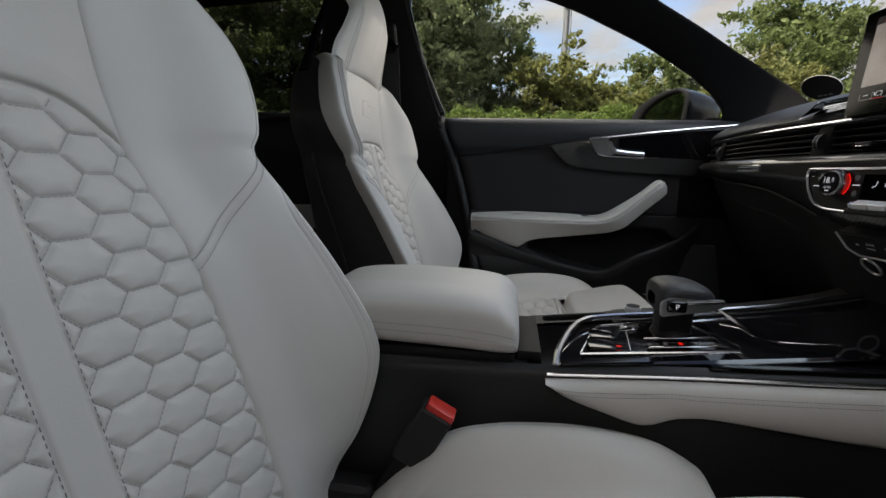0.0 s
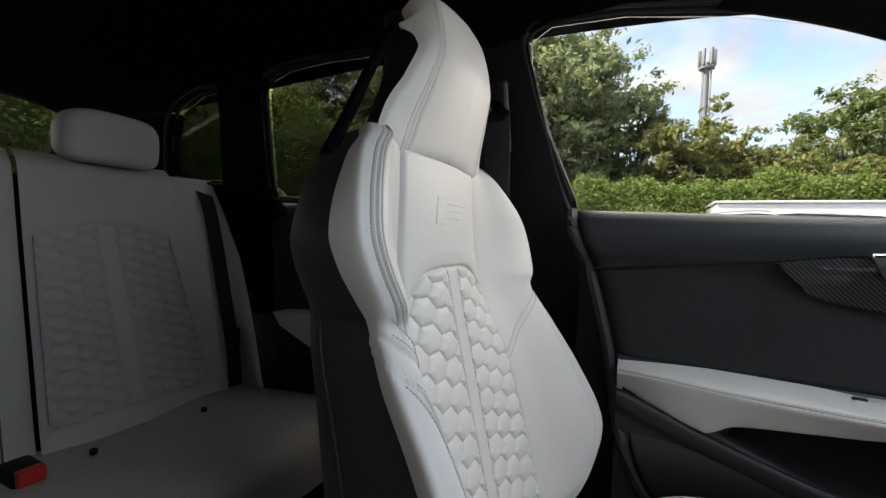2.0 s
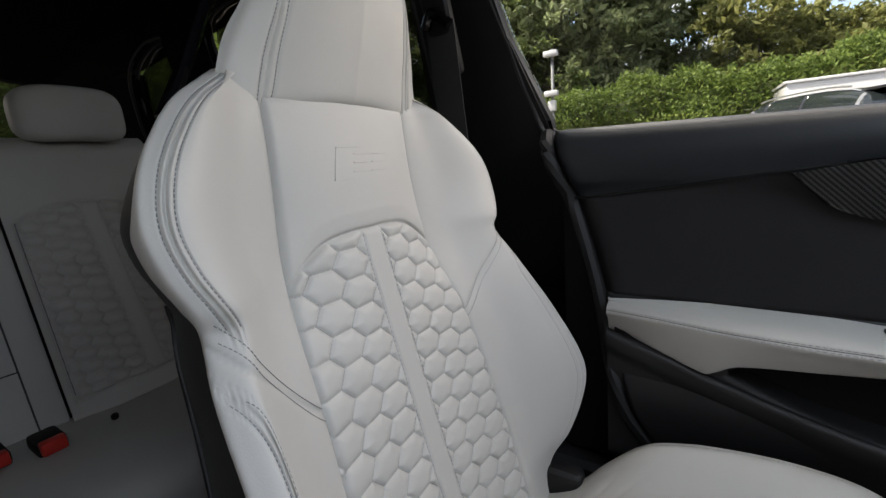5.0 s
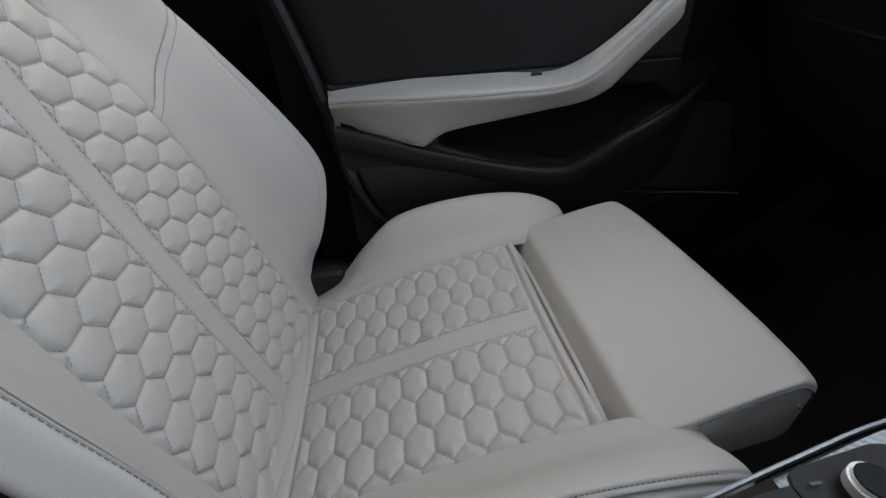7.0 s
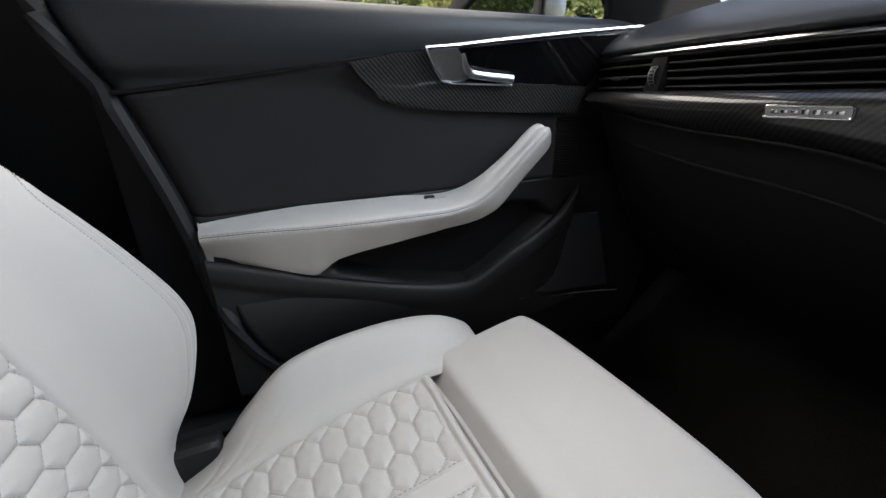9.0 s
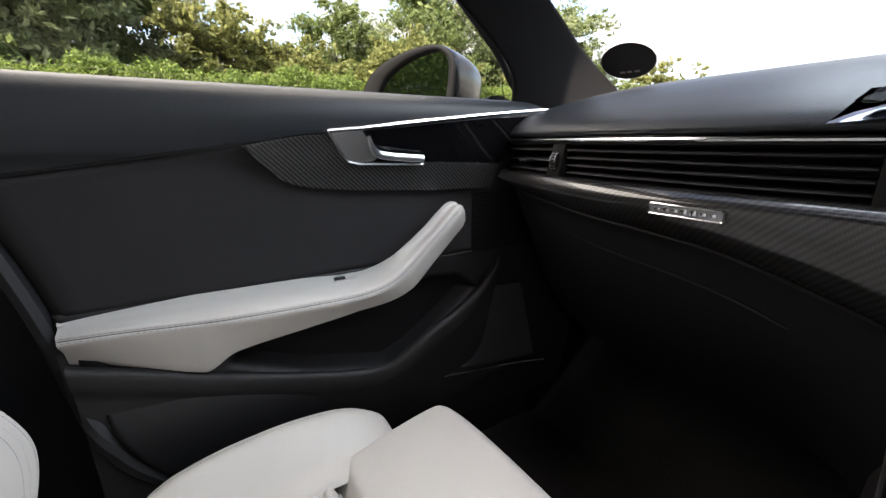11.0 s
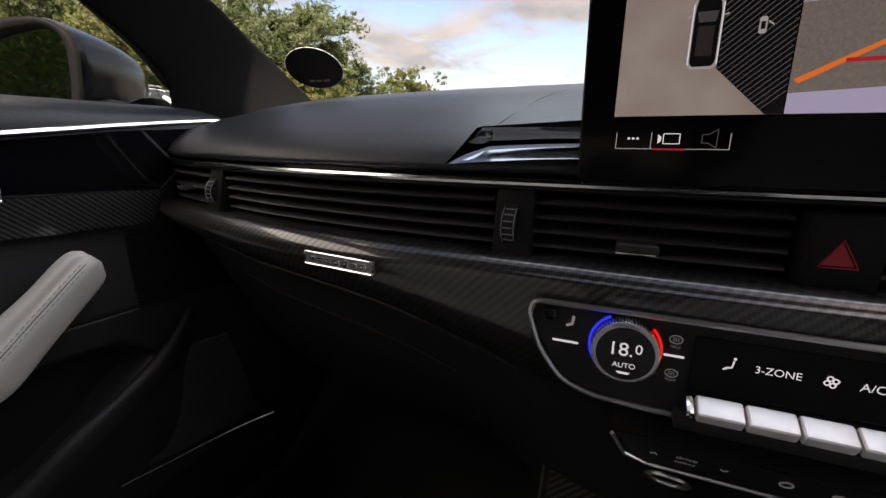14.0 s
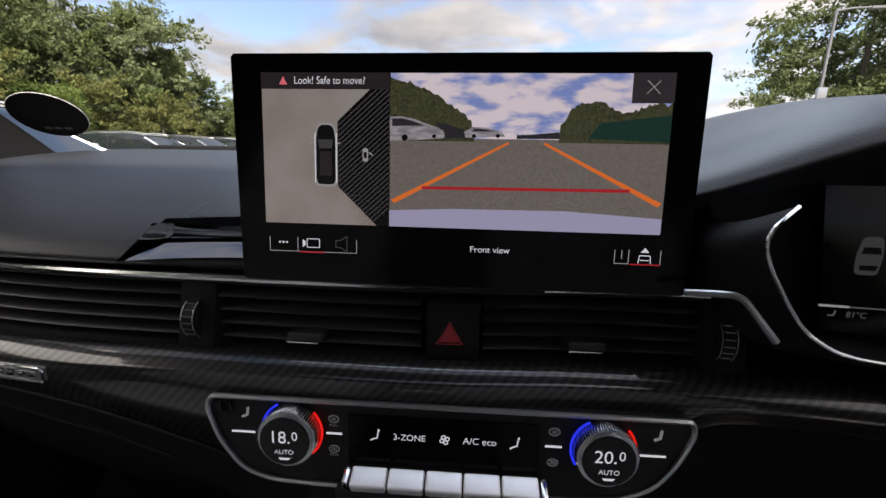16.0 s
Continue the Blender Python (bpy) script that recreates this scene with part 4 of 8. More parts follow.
def bolster(side, parent):
    lo, hi = 0.385, 1.029
    # the welted seam needs the finer rows
    fine = [i / 30 * 0.58 for i in range(30)] + [0.58 + 0.17 * i / 56 for i in range(56)] + [0.75 + 0.25 * i / 14 for i in range(15)]
    sheet("side_bolster", lambda a, b: bolster_at(fine[round(a * 100)], lo + (hi - lo) * b, side), 100, 210, LEATHER, parent)
    bm = bmesh.new()
    for d in (-0.0058, 0.0058):
        us = [0.130 + 0.098 * i / 60 for i in range(61)]
        line = []
        for u in us:
            z = seam_line(u) + d
            w, e = spl(SEAM_W, z), spl(EDGE_W, z)
            r = min(0.74, max(0.0, (u - w) / max(0.02, e - w) * 0.72))
            for _ in range(12):
                p = bolster_at(r, z, 1)
                r = min(0.76, max(0.0, r + (u - p.y) * 5))
            line.append(bolster_at(r, z, side) + Vector((0.0006, 0, 0)))
        stitches(line, bm=bm)
    for d in (-0.034, 0.034):
        for a, b in ((0.838, 1.03), (0.44, 0.799)):
            line = [bolster_at(edge_seam(a + (b - a) * i / 120) + d, a + (b - a) * i / 120, side) + Vector((0.0006, side * 0.0004, 0)) for i in range(121)]
            stitches(line, bm=bm)
    part("stitching", bm, STITCH, parent, smooth=False)["kind"] = "stuff"


HEAD = [(0.0, -0.281, 0.976, 0.106, 0.116, 0.002), (0.10, -0.266, 1.001, 0.102, 0.142, 0.014), (0.2, -0.257, 1.038, 0.096, 0.134, 0.019), (0.34, -0.246, 1.077, 0.088, 0.115, 0.019), (0.5, -0.237, 1.115, 0.081, 0.099, 0.021), (0.59, -0.238, 1.137, 0.079, 0.094, 0.028), (0.68, -0.242, 1.159, 0.078, 0.091, 0.042),
        (0.78, -0.251, 1.183, 0.076, 0.088, 0.049), (0.88, -0.272, 1.200, 0.072, 0.083, 0.044), (0.95, -0.297, 1.203, 0.068, 0.078, 0.034), (1.0, -0.318, 1.195, 0.061, 0.071, 0.024)]


def head_at(a, b):
    """Headrest skin: a from one side edge over the front to the other, b from the neck over the top."""
    x, z, wf, we, dep = spl(HEAD, b)
    x2, z2 = spl(HEAD, min(1, b + 0.02))[:2]
    x1, z1 = spl(HEAD, max(0, b - 0.02))[:2]
    t = Vector((x2 - x1, 0, z2 - z1)).normalized()
    n = Vector((t.z, 0, -t.x))
    s = a * 2 - 1
    k = abs(s)
    sg = 1 if s >= 0 else -1
    crown = 0.010
    lat, d = spl([(0.0, 0.0, 0.0), (0.35, wf * 0.62, -crown * 0.35), (0.55, wf, -crown), (0.62, wf + 0.25 * (we - wf), -crown - 0.06 * dep), (0.8, wf + 0.8 * (we - wf), -crown - 0.5 * dep), (1.0, we, -crown - dep)], k)
    w = abs(k - 0.57)
    g = 0.0034 * math.exp(-(w / 0.011) ** 2) + 0.0018 * math.exp(-((w - 0.045) / 0.010) ** 2)
    sag = 0.006 * math.exp(-(b / 0.05) ** 2)
    arch_up = 0.019 * max(0.0, 1 - (k / 0.57) ** 2) * math.exp(-(b / 0.10) ** 2)
    return Vector((x, 0.004 + 0.006 * min(1.0, b / 0.3), z + arch_up - 0.045 * max(0.0, (k - 0.5) / 0.5) * math.exp(-(b / 0.10) ** 2))) + n * (d - g - sag) + Vector((0, sg * lat, 0))


def headrest(parent):
    sheet("headrest", head_at, 210, 64, LEATHER, parent, "integrated pale leather headrest")
    bm = bmesh.new()
    for s in (-1, 1):
        for d in (-0.045, 0.045):
            stitches([head_at(0.5 + 0.5 * s * (0.57 + d), 0.03 + 0.9 * i / 90) + Vector((0.0006, 0, 0)) for i in range(91)], bm=bm)
    part("stitching", bm, STITCH, parent, smooth=False)["kind"] = "stuff"


def back_shell(parent):
    def at(a, b):
        z = 0.36 + 0.67 * b
        e, sp, h = spl(EDGE_W, z) - 0.005 - (1.4 * slim(z) if a < 0.5 else 0), spl(SPINE, z), spl(RIDGE, z)
        th = (a * 2 - 1) * math.pi / 2
        back, inward = roll_back(z)
        e -= 0.8 * inward
        front = sp + h - 0.010 - back
        back = sp - 0.130 + 0.03 * b
        c = max(0.0, math.cos(th)) ** 0.75
        return Vector((front + (back - front) * c, e * math.copysign(abs(math.sin(th)) ** 0.45, th), z))
    sheet("back_shell", at, 48, 80, SHELL, parent, "black hard back shell of the seat")

    def hood(a, b):
        x, z, wf, we, dep = spl(HEAD, 0.08 + 0.90 * b)
        th = (a * 2 - 1) * math.pi / 2
        c = max(0.0, math.cos(th)) ** 0.6
        bx = -0.352 + 0.01 * b
        fx = x - dep - 0.004
        return Vector((fx + (bx - fx) * c, (we - 0.018) * math.copysign(abs(math.sin(th)) ** 0.7, th), min(z, 1.188) - 0.012))
    sheet("neck_shell", hood, 40, 40, PLASTIC_DARK, parent)
    for s in (-1, 1):
        rim = curve_pts([(-0.330, s * 0.160, 0.99), (-0.326, s * 0.138, 1.03), (-0.318, s * 0.113, 1.085), (-0.308, s * 0.090, 1.135), (-0.306, s * 0.074, 1.165)], 26)
        part("neck_rim", tube(rim, [0.010] * 20 + [0.009, 0.008, 0.007, 0.006, 0.005, 0.003], 10, 0.6), PIANO, parent, "glossy black rim beside the headrest")
        crease = [at(0.5 + s * 0.355, 0.06 + 0.66 * i / 29) for i in range(30)]
        part("shell_edge", tube(crease, 0.0028, 6), PLASTIC, parent)


CUSH = [(-0.17, 0.385), (-0.133, 0.402), (-0.05, 0.432), (0.05, 0.462), (0.12, 0.478), (0.185, 0.489)]
CUSH_RIDGE = [(-0.14, 0.392), (-0.087, 0.424), (-0.047, 0.468), (0.003, 0.514), (0.056, 0.533), (0.12, 0.5415), (0.17, 0.5425), (0.224, 0.536), (0.262, 0.520), (0.29, 0.495), (0.305, 0.455)]


def cushion(parent):
    x = np.linspace(-0.15, 0.186, 270)
    s = np.linspace(-1, 1, 250)
    S, X = np.meshgrid(s, x)
    U = S * 0.152
    Z = table(CUSH, X) + 0.012 * np.abs(S) ** 3
    inside = np.minimum(0.172 - X - 0.10 * np.clip(np.abs(U) - 0.12, 0, 1), X + 0.118)
    q = quilt(U, X - 0.1068, 0.0040, 0.0145)
    Z += np.where(inside > 0, q * np.clip(inside / 0.006, 0, 1), 0.004 * np.clip(-inside / 0.01, 0, 1) ** 0.5)
    Z -= 0.003 * np.exp(-(inside / 0.002) ** 2)
    Z -= 0.006 * np.exp(-((1 - np.abs(S)) * 0.152 / 0.006) ** 2)
    Z -= 0.012 * np.clip((X - 0.176) / 0.01, 0, 1) ** 2
    np_sheet("seat_cushion", np.stack([X, U, Z], -1), LEATHER, parent, "pale leather cushion quilted in hexagons")
    bm = bmesh.new()
    for (a0, b0), (a1, b1) in cell_seams(0.0145, 0.14, -0.23, 0.08):
        line = []
        for f in np.linspace(0, 1, 7):
            u, h = a0 + (a1 - a0) * f, 0.1068 + b0 + (b1 - b0) * f
            if 0.016 < abs(u) < 0.145 and -0.112 < h < 0.168:
                line.append(Vector((h, u, spl(CUSH, h) + 0.012 * (abs(u) / 0.152) ** 3 - 0.0004)))
        if len(line) > 2:
            stitches(line, 0.0026, 0.0014, 0.00034, bm)
    part("cell_stitching", bm, CELL_THREAD, parent, smooth=False)["kind"] = "stuff"


def cushion_bolster_at(r, x, side):
    top, base = spl(CUSH_RIDGE, x) + (0.010 * max(0.0, min(1.0, x / 0.12)) if side < 0 else 0), spl(CUSH, min(x, 0.185)) + 0.010
    taper = max(0.0, (x - 0.24) / 0.065)
    out = (0.250 if side < 0 else 0.262) - 0.022 * taper ** 2 - 0.03 * max(0.0, (-0.06 - x) / 0.08)
    low = 0.345
    u, z = spl([(0.0, 0.147, base - 0.004), (0.06, 0.153, base + 0.004), (0.26, 0.178, base + 0.30 * (top - base)), (0.48, 0.206, base + 0.82 * (top - base)), (0.6, 0.228, top),
                (0.72, out - 0.006, top - 0.018), (0.85, out, top - 0.06), (1.0, out - 0.012, low)], r)
    c = 0.640 if side < 0 else 0.655
    g = 0.0030 * math.exp(-((r - c) / 0.010) ** 2) + 0.0014 * math.exp(-((abs(r - c) - 0.036) / 0.010) ** 2)
    # a few soft folds where the roll meets the seat back
    fold = sum(d * math.exp(-((x - x0 - k * (r - 0.2)) / 0.0055) ** 2) for x0, k, d in ((-0.098, 0.10, 0.0026), (-0.070, 0.16, 0.0022), (-0.040, 0.24, 0.0014))) * math.exp(-((r - 0.24) / 0.17) ** 2)
    return Vector((x, side * (u - g), z - g - fold))


def cushion_bolsters(parent):
    for side in (-1, 1):
        def at(a, b, side=side):
            # the front end is drawn in and closed; the inboard roll is shorter and rounder
            x = -0.145 + (0.412 if side < 0 else 0.448) * b
            p = cushion_bolster_at(a, x, side)
            if side < 0:
                f = max(0.0, (b - 0.90) / 0.10)
                p = p.lerp(Vector((x, side * 0.203, 0.480)), 1 - math.sqrt(max(0.0, 1 - f * f)))
            else:
                f = max(0.0, (b - 0.93) / 0.07)
                p = p.lerp(Vector((x, side * 0.205, 0.42)), 0.85 * f ** 3)
            return p
        sheet("cushion_bolster", at, 100, 120, LEATHER, parent)
        bm = bmesh.new()
        for d in (-0.036, 0.036):
            stitches([cushion_bolster_at((0.640 if side < 0 else 0.655) + d, -0.04 + (0.255 if side < 0 else 0.29) * i / 100, side) + Vector((0, 0, 0.0006)) for i in range(101)], bm=bm)
        part("stitching", bm, STITCH, parent, smooth=False)["kind"] = "stuff"


def thigh_rest(parent):
    """The front of the cushion: a slab that draws out."""
    def at(a, b):
        # section in x and z, walked round from the rear foot over the top to the front underside
        x, z = spl([(0.0, 0.188, 0.44), (0.10, 0.190, 0.472), (0.19, 0.2040, 0.5010), (0.215, 0.2075, 0.5052), (0.25, 0.2150, 0.5080), (0.33, 0.238, 0.5135), (0.45, 0.275, 0.525), (0.66, 0.330, 0.537), (0.74, 0.344, 0.532), (0.80, 0.351, 0.522), (0.88, 0.347, 0.511), (0.95, 0.330, 0.505), (1.0, 0.27, 0.500)], a)
        s = 2 * b - 1
        k = abs(s)
        wide = 0.173 - 0.006 * max(0.0, (x - 0.25) / 0.1)
        u = wide * math.sin(min(1, k / 0.94) * math.pi / 2) ** 0.9 if k < 0.94 else wide
        edge = max(0.0, (k - 0.80) / 0.20)
        drop = 0.010 * edge ** 3 + (0.04 * max(0.0, (k - 0.94) / 0.06))
        bow = 0.019 * (1 - s * s) * max(0.0, (x - 0.25) / 0.1)
        return Vector((x + bow, math.copysign(u, s), z - drop))
    sheet("thigh_rest", at, 60, 50, LEATHER, parent, "pull-out thigh support in smooth pale leather")
    for b in (0.028, 0.972):
        part("end_piping", tube([at(f, b) + Vector((0, 0.0004 * (1 if b > 0.5 else -1), 0.0005)) for f in np.linspace(0.36, 0.84, 30)], 0.0009, 6), STITCH, parent)
    part("rest_edge", tube(curve_pts([(0.340, 0.172, 0.508), (0.359, 0.10, 0.511), (0.365, 0.0, 0.512), (0.359, -0.10, 0.511), (0.340, -0.172, 0.508)], 30), 0.0014, 6), STITCH, parent)
    for s in (-1, 1):
        part("rest_gap", tube(curve_pts([(0.188, s * 0.150, 0.478), (0.192, s * 0.08, 0.478), (0.192, 0, 0.478)], 14), 0.005, 6), LEATHER_STRAP, parent)


def front_seat():
    t = thing("sports_car_seat", "pale grey leather sports seat with hexagon quilting and black back shell", "car seat", (0, 0.353, 0), "front seats")
    back_panel(t)
    for s in (-1, 1):
        bolster(s, t)
    headrest(t)
    back_shell(t)
    cushion(t)
    cushion_bolsters(t)
    thigh_rest(t)
    # raised mark on the upper panel: a slanted frame and two outlined blocks
    def mark(a, b, w):
        z, u = 0.943 + b, a + 0.30 * b + 0.004
        return Vector((spl(SPINE, z) + spl(CROWN, z) * (abs(u) / spl(SEAM_W, z)) ** 2.2 + 0.0063 - w, u, z))

    def emboss(a0, b0, a1, b1):
        part("embossed_bar", prism([(a0, b0), (a1, b0), (a1, b1), (a0, b1)], mark, 0.003, 0.0004), LEATHER, t, smooth=False)
    emboss(-0.0400, -0.0175, -0.0385, 0.0175)
    for lo in (-0.0175, 0.0160):
        emboss(-0.0385, lo, -0.0040, lo + 0.0015)
    for left in (-0.0130, 0.0170):
        for lo in (-0.0100, -0.0006, 0.0086):
            emboss(left, lo, left + 0.0250, lo + 0.0017)
    bm = bmesh.new()
    for s in (-1, 1):
        line = []
        for i in range(200):
            z = 0.44 + 0.428 * i / 199
            line.append(Vector((spl(SPINE, z) + 0.0020, s * 0.0162, z)))
        stitches(line, 0.0030, 0.0026, 0.0004, bm)
        line = [Vector((x, s * 0.0162, spl(CUSH, x) + 0.0020)) for x in np.linspace(-0.12, 0.165, 150)]
        stitches(line, 0.0030, 0.0026, 0.0004, bm)
    part("strap_stitching", bm, STITCH, t, smooth=False)["kind"] = "stuff"
    # rear lip of the cushion, frame and rails
    part("cushion_lip", tube(curve_pts([(-0.150, -0.16, 0.402), (-0.140, -0.08, 0.398), (-0.138, 0.0, 0.398), (-0.140, 0.08, 0.398), (-0.150, 0.16, 0.402)], 24), 0.020, 10, 0.8), LEATHER_STRAP, t)
    part("seat_base", box((0.05, 0, 0.335), (0.40, 0.47, 0.13), 0.03, 3), PLASTIC, t)
    for s in (-1, 1):
        part("rail", box((0.03, s * 0.19, 0.245), (0.46, 0.035, 0.07), 0.006), PLASTIC_DARK, t)
        part("recliner_cover", box((-0.13, s * 0.225, 0.40), (0.10, 0.035, 0.09), 0.015, 3), PLASTIC, t)
    return t


passenger_seat = front_seat()
driver_seat = copy_thing(passenger_seat, pose(-0.016, -0.353, -0.006))
driver_seat["label"] = "pale grey leather driver's sports seat with hexagon quilting beside the armrest"

# ---- rear bench ----
REAR_BACK = [(0.40, -1.105), (0.46, -1.125), (0.65, -1.165), (0.88, -1.212), (1.0, -1.235), (1.07, -1.252)]


def rear_head(parent, y, z, hw, hh):
    """A soft block with rounded corners, fuller at the front."""
    def at(a, b):
        k, x = spl([(0.0, 0.02, 0.0), (0.12, 0.72, 0.004), (0.25, 0.95, 0.014), (0.5, 1.0, 0.042), (0.78, 0.93, 0.075), (0.92, 0.66, 0.090), (1.0, 0.02, 0.094)], b)
        c, s = math.cos(2 * math.pi * a), math.sin(2 * math.pi * a)
        u, v = hw * math.copysign(abs(c) ** 0.45, c) * k, hh * math.copysign(abs(s) ** 0.55, s) * k
        return Vector((-1.180 - x - 0.012 * abs(u / hw) ** 3, y + u, z + v - 0.006 * (u / hw) ** 2))
    sheet("rear_headrest", at, 56, 24, LEATHER, parent, loop=True)


def rear_edge(z):
    """Outer edge of a rear seat back's quilted field."""
    return 0.560 + 0.065 * np.clip((0.88 - z) / 0.39, 0, 1.1)


def rear_bench():
    t = thing("rear_bench", "pale grey leather rear bench with quilted seat backs", "car seat", (0, 0, 0))
    for s in (-1, 1):
        z = np.linspace(0.43, 1.068, 200)
        u = np.linspace(-1, 1, 150)
        U, Z = np.meshgrid(u, z)
        # the quilted field widens outwards towards the cushion
        half = (rear_edge(Z) - 0.277) / 2
        U = U * (half + 0.018)
        X = table(REAR_BACK, Z)
        inside = 0.915 - 0.038 * (np.abs(U) / half) ** 2.5 - Z
        inside = np.minimum(inside, np.minimum(half - np.abs(U), Z - 0.475))
        q = 1.8 * quilt(U, Z, 0.007, 0.018)
        X += np.where(inside > 0, q * np.clip(inside / 0.006, 0, 1), 0.006 * np.clip(-inside / 0.02, 0, 1) ** 0.4) - 0.003 * np.exp(-(inside / 0.0025) ** 2)
        X -= 0.03 * np.clip((Z - 1.03) / 0.038, 0, 1) ** 2
        X += 0.012 * (np.abs(U) / (half + 0.018)) ** 4
        np_sheet("seat_back", np.stack([X, U + s * (0.277 + half), Z], -1), LEATHER, t, "quilted pale leather seat back", flip=True)

        def wing(a, b, s=s):
            z = 0.42 + 0.63 * b
            x, e = spl(REAR_BACK, z), float(rear_edge(z))
            out = spl([(0.42, 0.775), (0.60, 0.770), (0.80, 0.752), (0.95, 0.725), (1.05, 0.690)], z)
            y, dx = spl([(0.0, e + 0.010, 0.006), (0.06, e + 0.016, 0.015), (0.3, 0.75 * e + 0.178, 0.028), (0.55, 0.4 * e + 0.412, 0.045), (0.8, 0.70, 0.05), (1.0, out, 0.040)], a)
            return Vector((x + dx, s * y, z))
        sheet("side_wing", wing, 20, 40, LEATHER, t)
        rear_head(t, s * 0.43, 1.118, 0.106, 0.062)
    # centre section with a fold-down rest
    sheet("centre_back", lambda a, b: Vector((spl(REAR_BACK, 0.42 + 0.645 * b) + 0.010 * (1 - abs(2 * a - 1) ** 6) - 0.004 - 0.02 * max(0.0, b - 0.95) / 0.05, -0.258 + 0.516 * a, 0.42 + 0.645 * b)), 30, 40, LEATHER, t)
    part("fold_line", tube([(spl(REAR_BACK, 0.58) + 0.0130, y, 0.58) for y in np.linspace(-0.204, 0.204, 12)], 0.0015, 6), SEAM, t)
    for s in (-1, 1):
        for outer in (0, 1):
            part("back_seam", tube([(spl(REAR_BACK, z) + 0.0078, s * (float(rear_edge(z)) - 0.001 if outer else 0.278 + 0.06 * max(0.0, z - 0.87)), z) for z in np.linspace(0.49, 1.025, 30)], 0.0012, 6), STITCH, t)
    for y in (-0.205, 0.205):
        part("fold_line", tube([(spl(REAR_BACK, z) + 0.0135, y, z) for z in np.linspace(0.45, 1.055, 20)], 0.0016, 6), SEAM, t)
    rear_head(t, 0.0, 1.085, 0.10, 0.046)

    def bench(a, b):
        x, z = spl([(0.0, -1.14, 0.445), (0.2, -1.02, 0.458), (0.5, -0.85, 0.475), (0.75, -0.72, 0.482), (0.86, -0.675, 0.465), (0.93, -0.665, 0.42), (1.0, -0.69, 0.32)], a)
        y = -0.70 + 1.40 * b
        dip = 0.022 * math.exp(-((abs(y) - 0.40) / 0.14) ** 2)
        return Vector((x, y, z - dip * (1 - a)))
    sheet("bench_cushion", bench, 40, 70, LEATHER, t)
    part("bench_base", box((-0.90, 0, 0.32), (0.42, 1.38, 0.20), 0.02), PLASTIC_DARK, t)
    part("back_board", box((-1.295, 0, 0.72), (0.05, 1.36, 0.60), 0.01, turn=Matrix.Rotation(radians(-10), 4, "Y")), PLASTIC_DARK, t)
    return t


rear_bench()


def rear_belt(s):
    t = thing("rear_seat_belt", "black rear seat belt with bright tongue over the seat back", "seat belt", (0, 0, 0), "rear seat belts")
    pts = curve_pts([(-1.215, s * 0.648, 1.040), (-1.172, s * 0.650, 0.98), (-1.142, s * 0.658, 0.86), (-1.112, s * 0.664, 0.72), (-1.082, s * 0.670, 0.58), (-1.070, s * 0.674, 0.46)], 30)
    bm = bmesh.new()
    rows = [[bm.verts.new(p + Vector((dx, s * dy, 0))) for dx, dy in ((0, -0.021), (0, 0.021), (-0.003, 0.021), (-0.003, -0.021))] for p in pts]
    for q, r in zip(rows, rows[1:]):
        for k in range(4):
            bm.faces.new((q[k], q[(k + 1) % 4], r[(k + 1) % 4], r[k]))
    part("webbing", bm, WEBBING, t, smooth=False)
    part("tongue", box((-1.080, s * 0.670, 0.600), (0.008, 0.040, 0.05), 0.003, 2), PLASTIC_DARK, t)
    part("tongue_plate", box((-1.074, s * 0.670, 0.594), (0.004, 0.022, 0.032), 0.002, 2), CHROME, t, "bright metal belt tongue")
    part("slot", box((-1.0715, s * 0.670, 0.596), (0.003, 0.011, 0.018), 0.001, 1), PLASTIC_DARK, t)


for s in (-1, 1):
    rear_belt(s)
for y in (0.53, -0.53, 0.30, -0.30):
    tagged(part("child_seat_anchor", cyl((-1.0, y, 0.4575), 0.007, 0.012, n=12, bevel=0.002), PLASTIC_DARK),
           "small black child seat anchor cover set in the bench", "anchor", "child seat anchors")
for y in (0.19, 0.12):
    b = thing("rear_belt_buckle", "red and black rear belt buckle lying on the bench", "belt buckle", (-1.03 + 0.04 * (y > 0.15), y, 0.462), "rear belt buckles")
    part("housing", box((0, 0, 0.012), (0.07, 0.045, 0.03), 0.008, 2), PLASTIC_DARK, b)
    part("button", box((0.034, 0, 0.016), (0.022, 0.038, 0.026), 0.005, 2), RED_PLASTIC, b, "red release button")

# ---- dashboard ----
DASH_X = [(-0.80, 0.47), (-0.60, 0.50), (-0.40, 0.53), (-0.30, 0.548), (-0.167, 0.547), (-0.084, 0.539), (0.0, 0.524), (0.093, 0.514), (0.169, 0.508), (0.24, 0.502), (0.31, 0.500), (0.40, 0.504), (0.49, 0.515), (0.56, 0.526), (0.61, 0.540), (0.64, 0.556), (0.665, 0.590), (0.68, 0.65)]
CARBON_LOW = [(-0.80, 0.800), (-0.3, 0.804), (-0.19, 0.806), (-0.155, 0.795), (-0.13, 0.755), (-0.08, 0.738), (0.05, 0.738), (0.12, 0.744), (0.189, 0.766), (0.268, 0.788), (0.337, 0.796), (0.445, 0.802), (0.56, 0.815), (0.62, 0.824), (0.68, 0.832)]
Y0, Y1 = -0.76, 0.672


def dash_x(y):
    return spl(DASH_X, y)


dash = thing("dashboard", "black dashboard with chrome line, full-width vents and carbon strip", "dashboard")


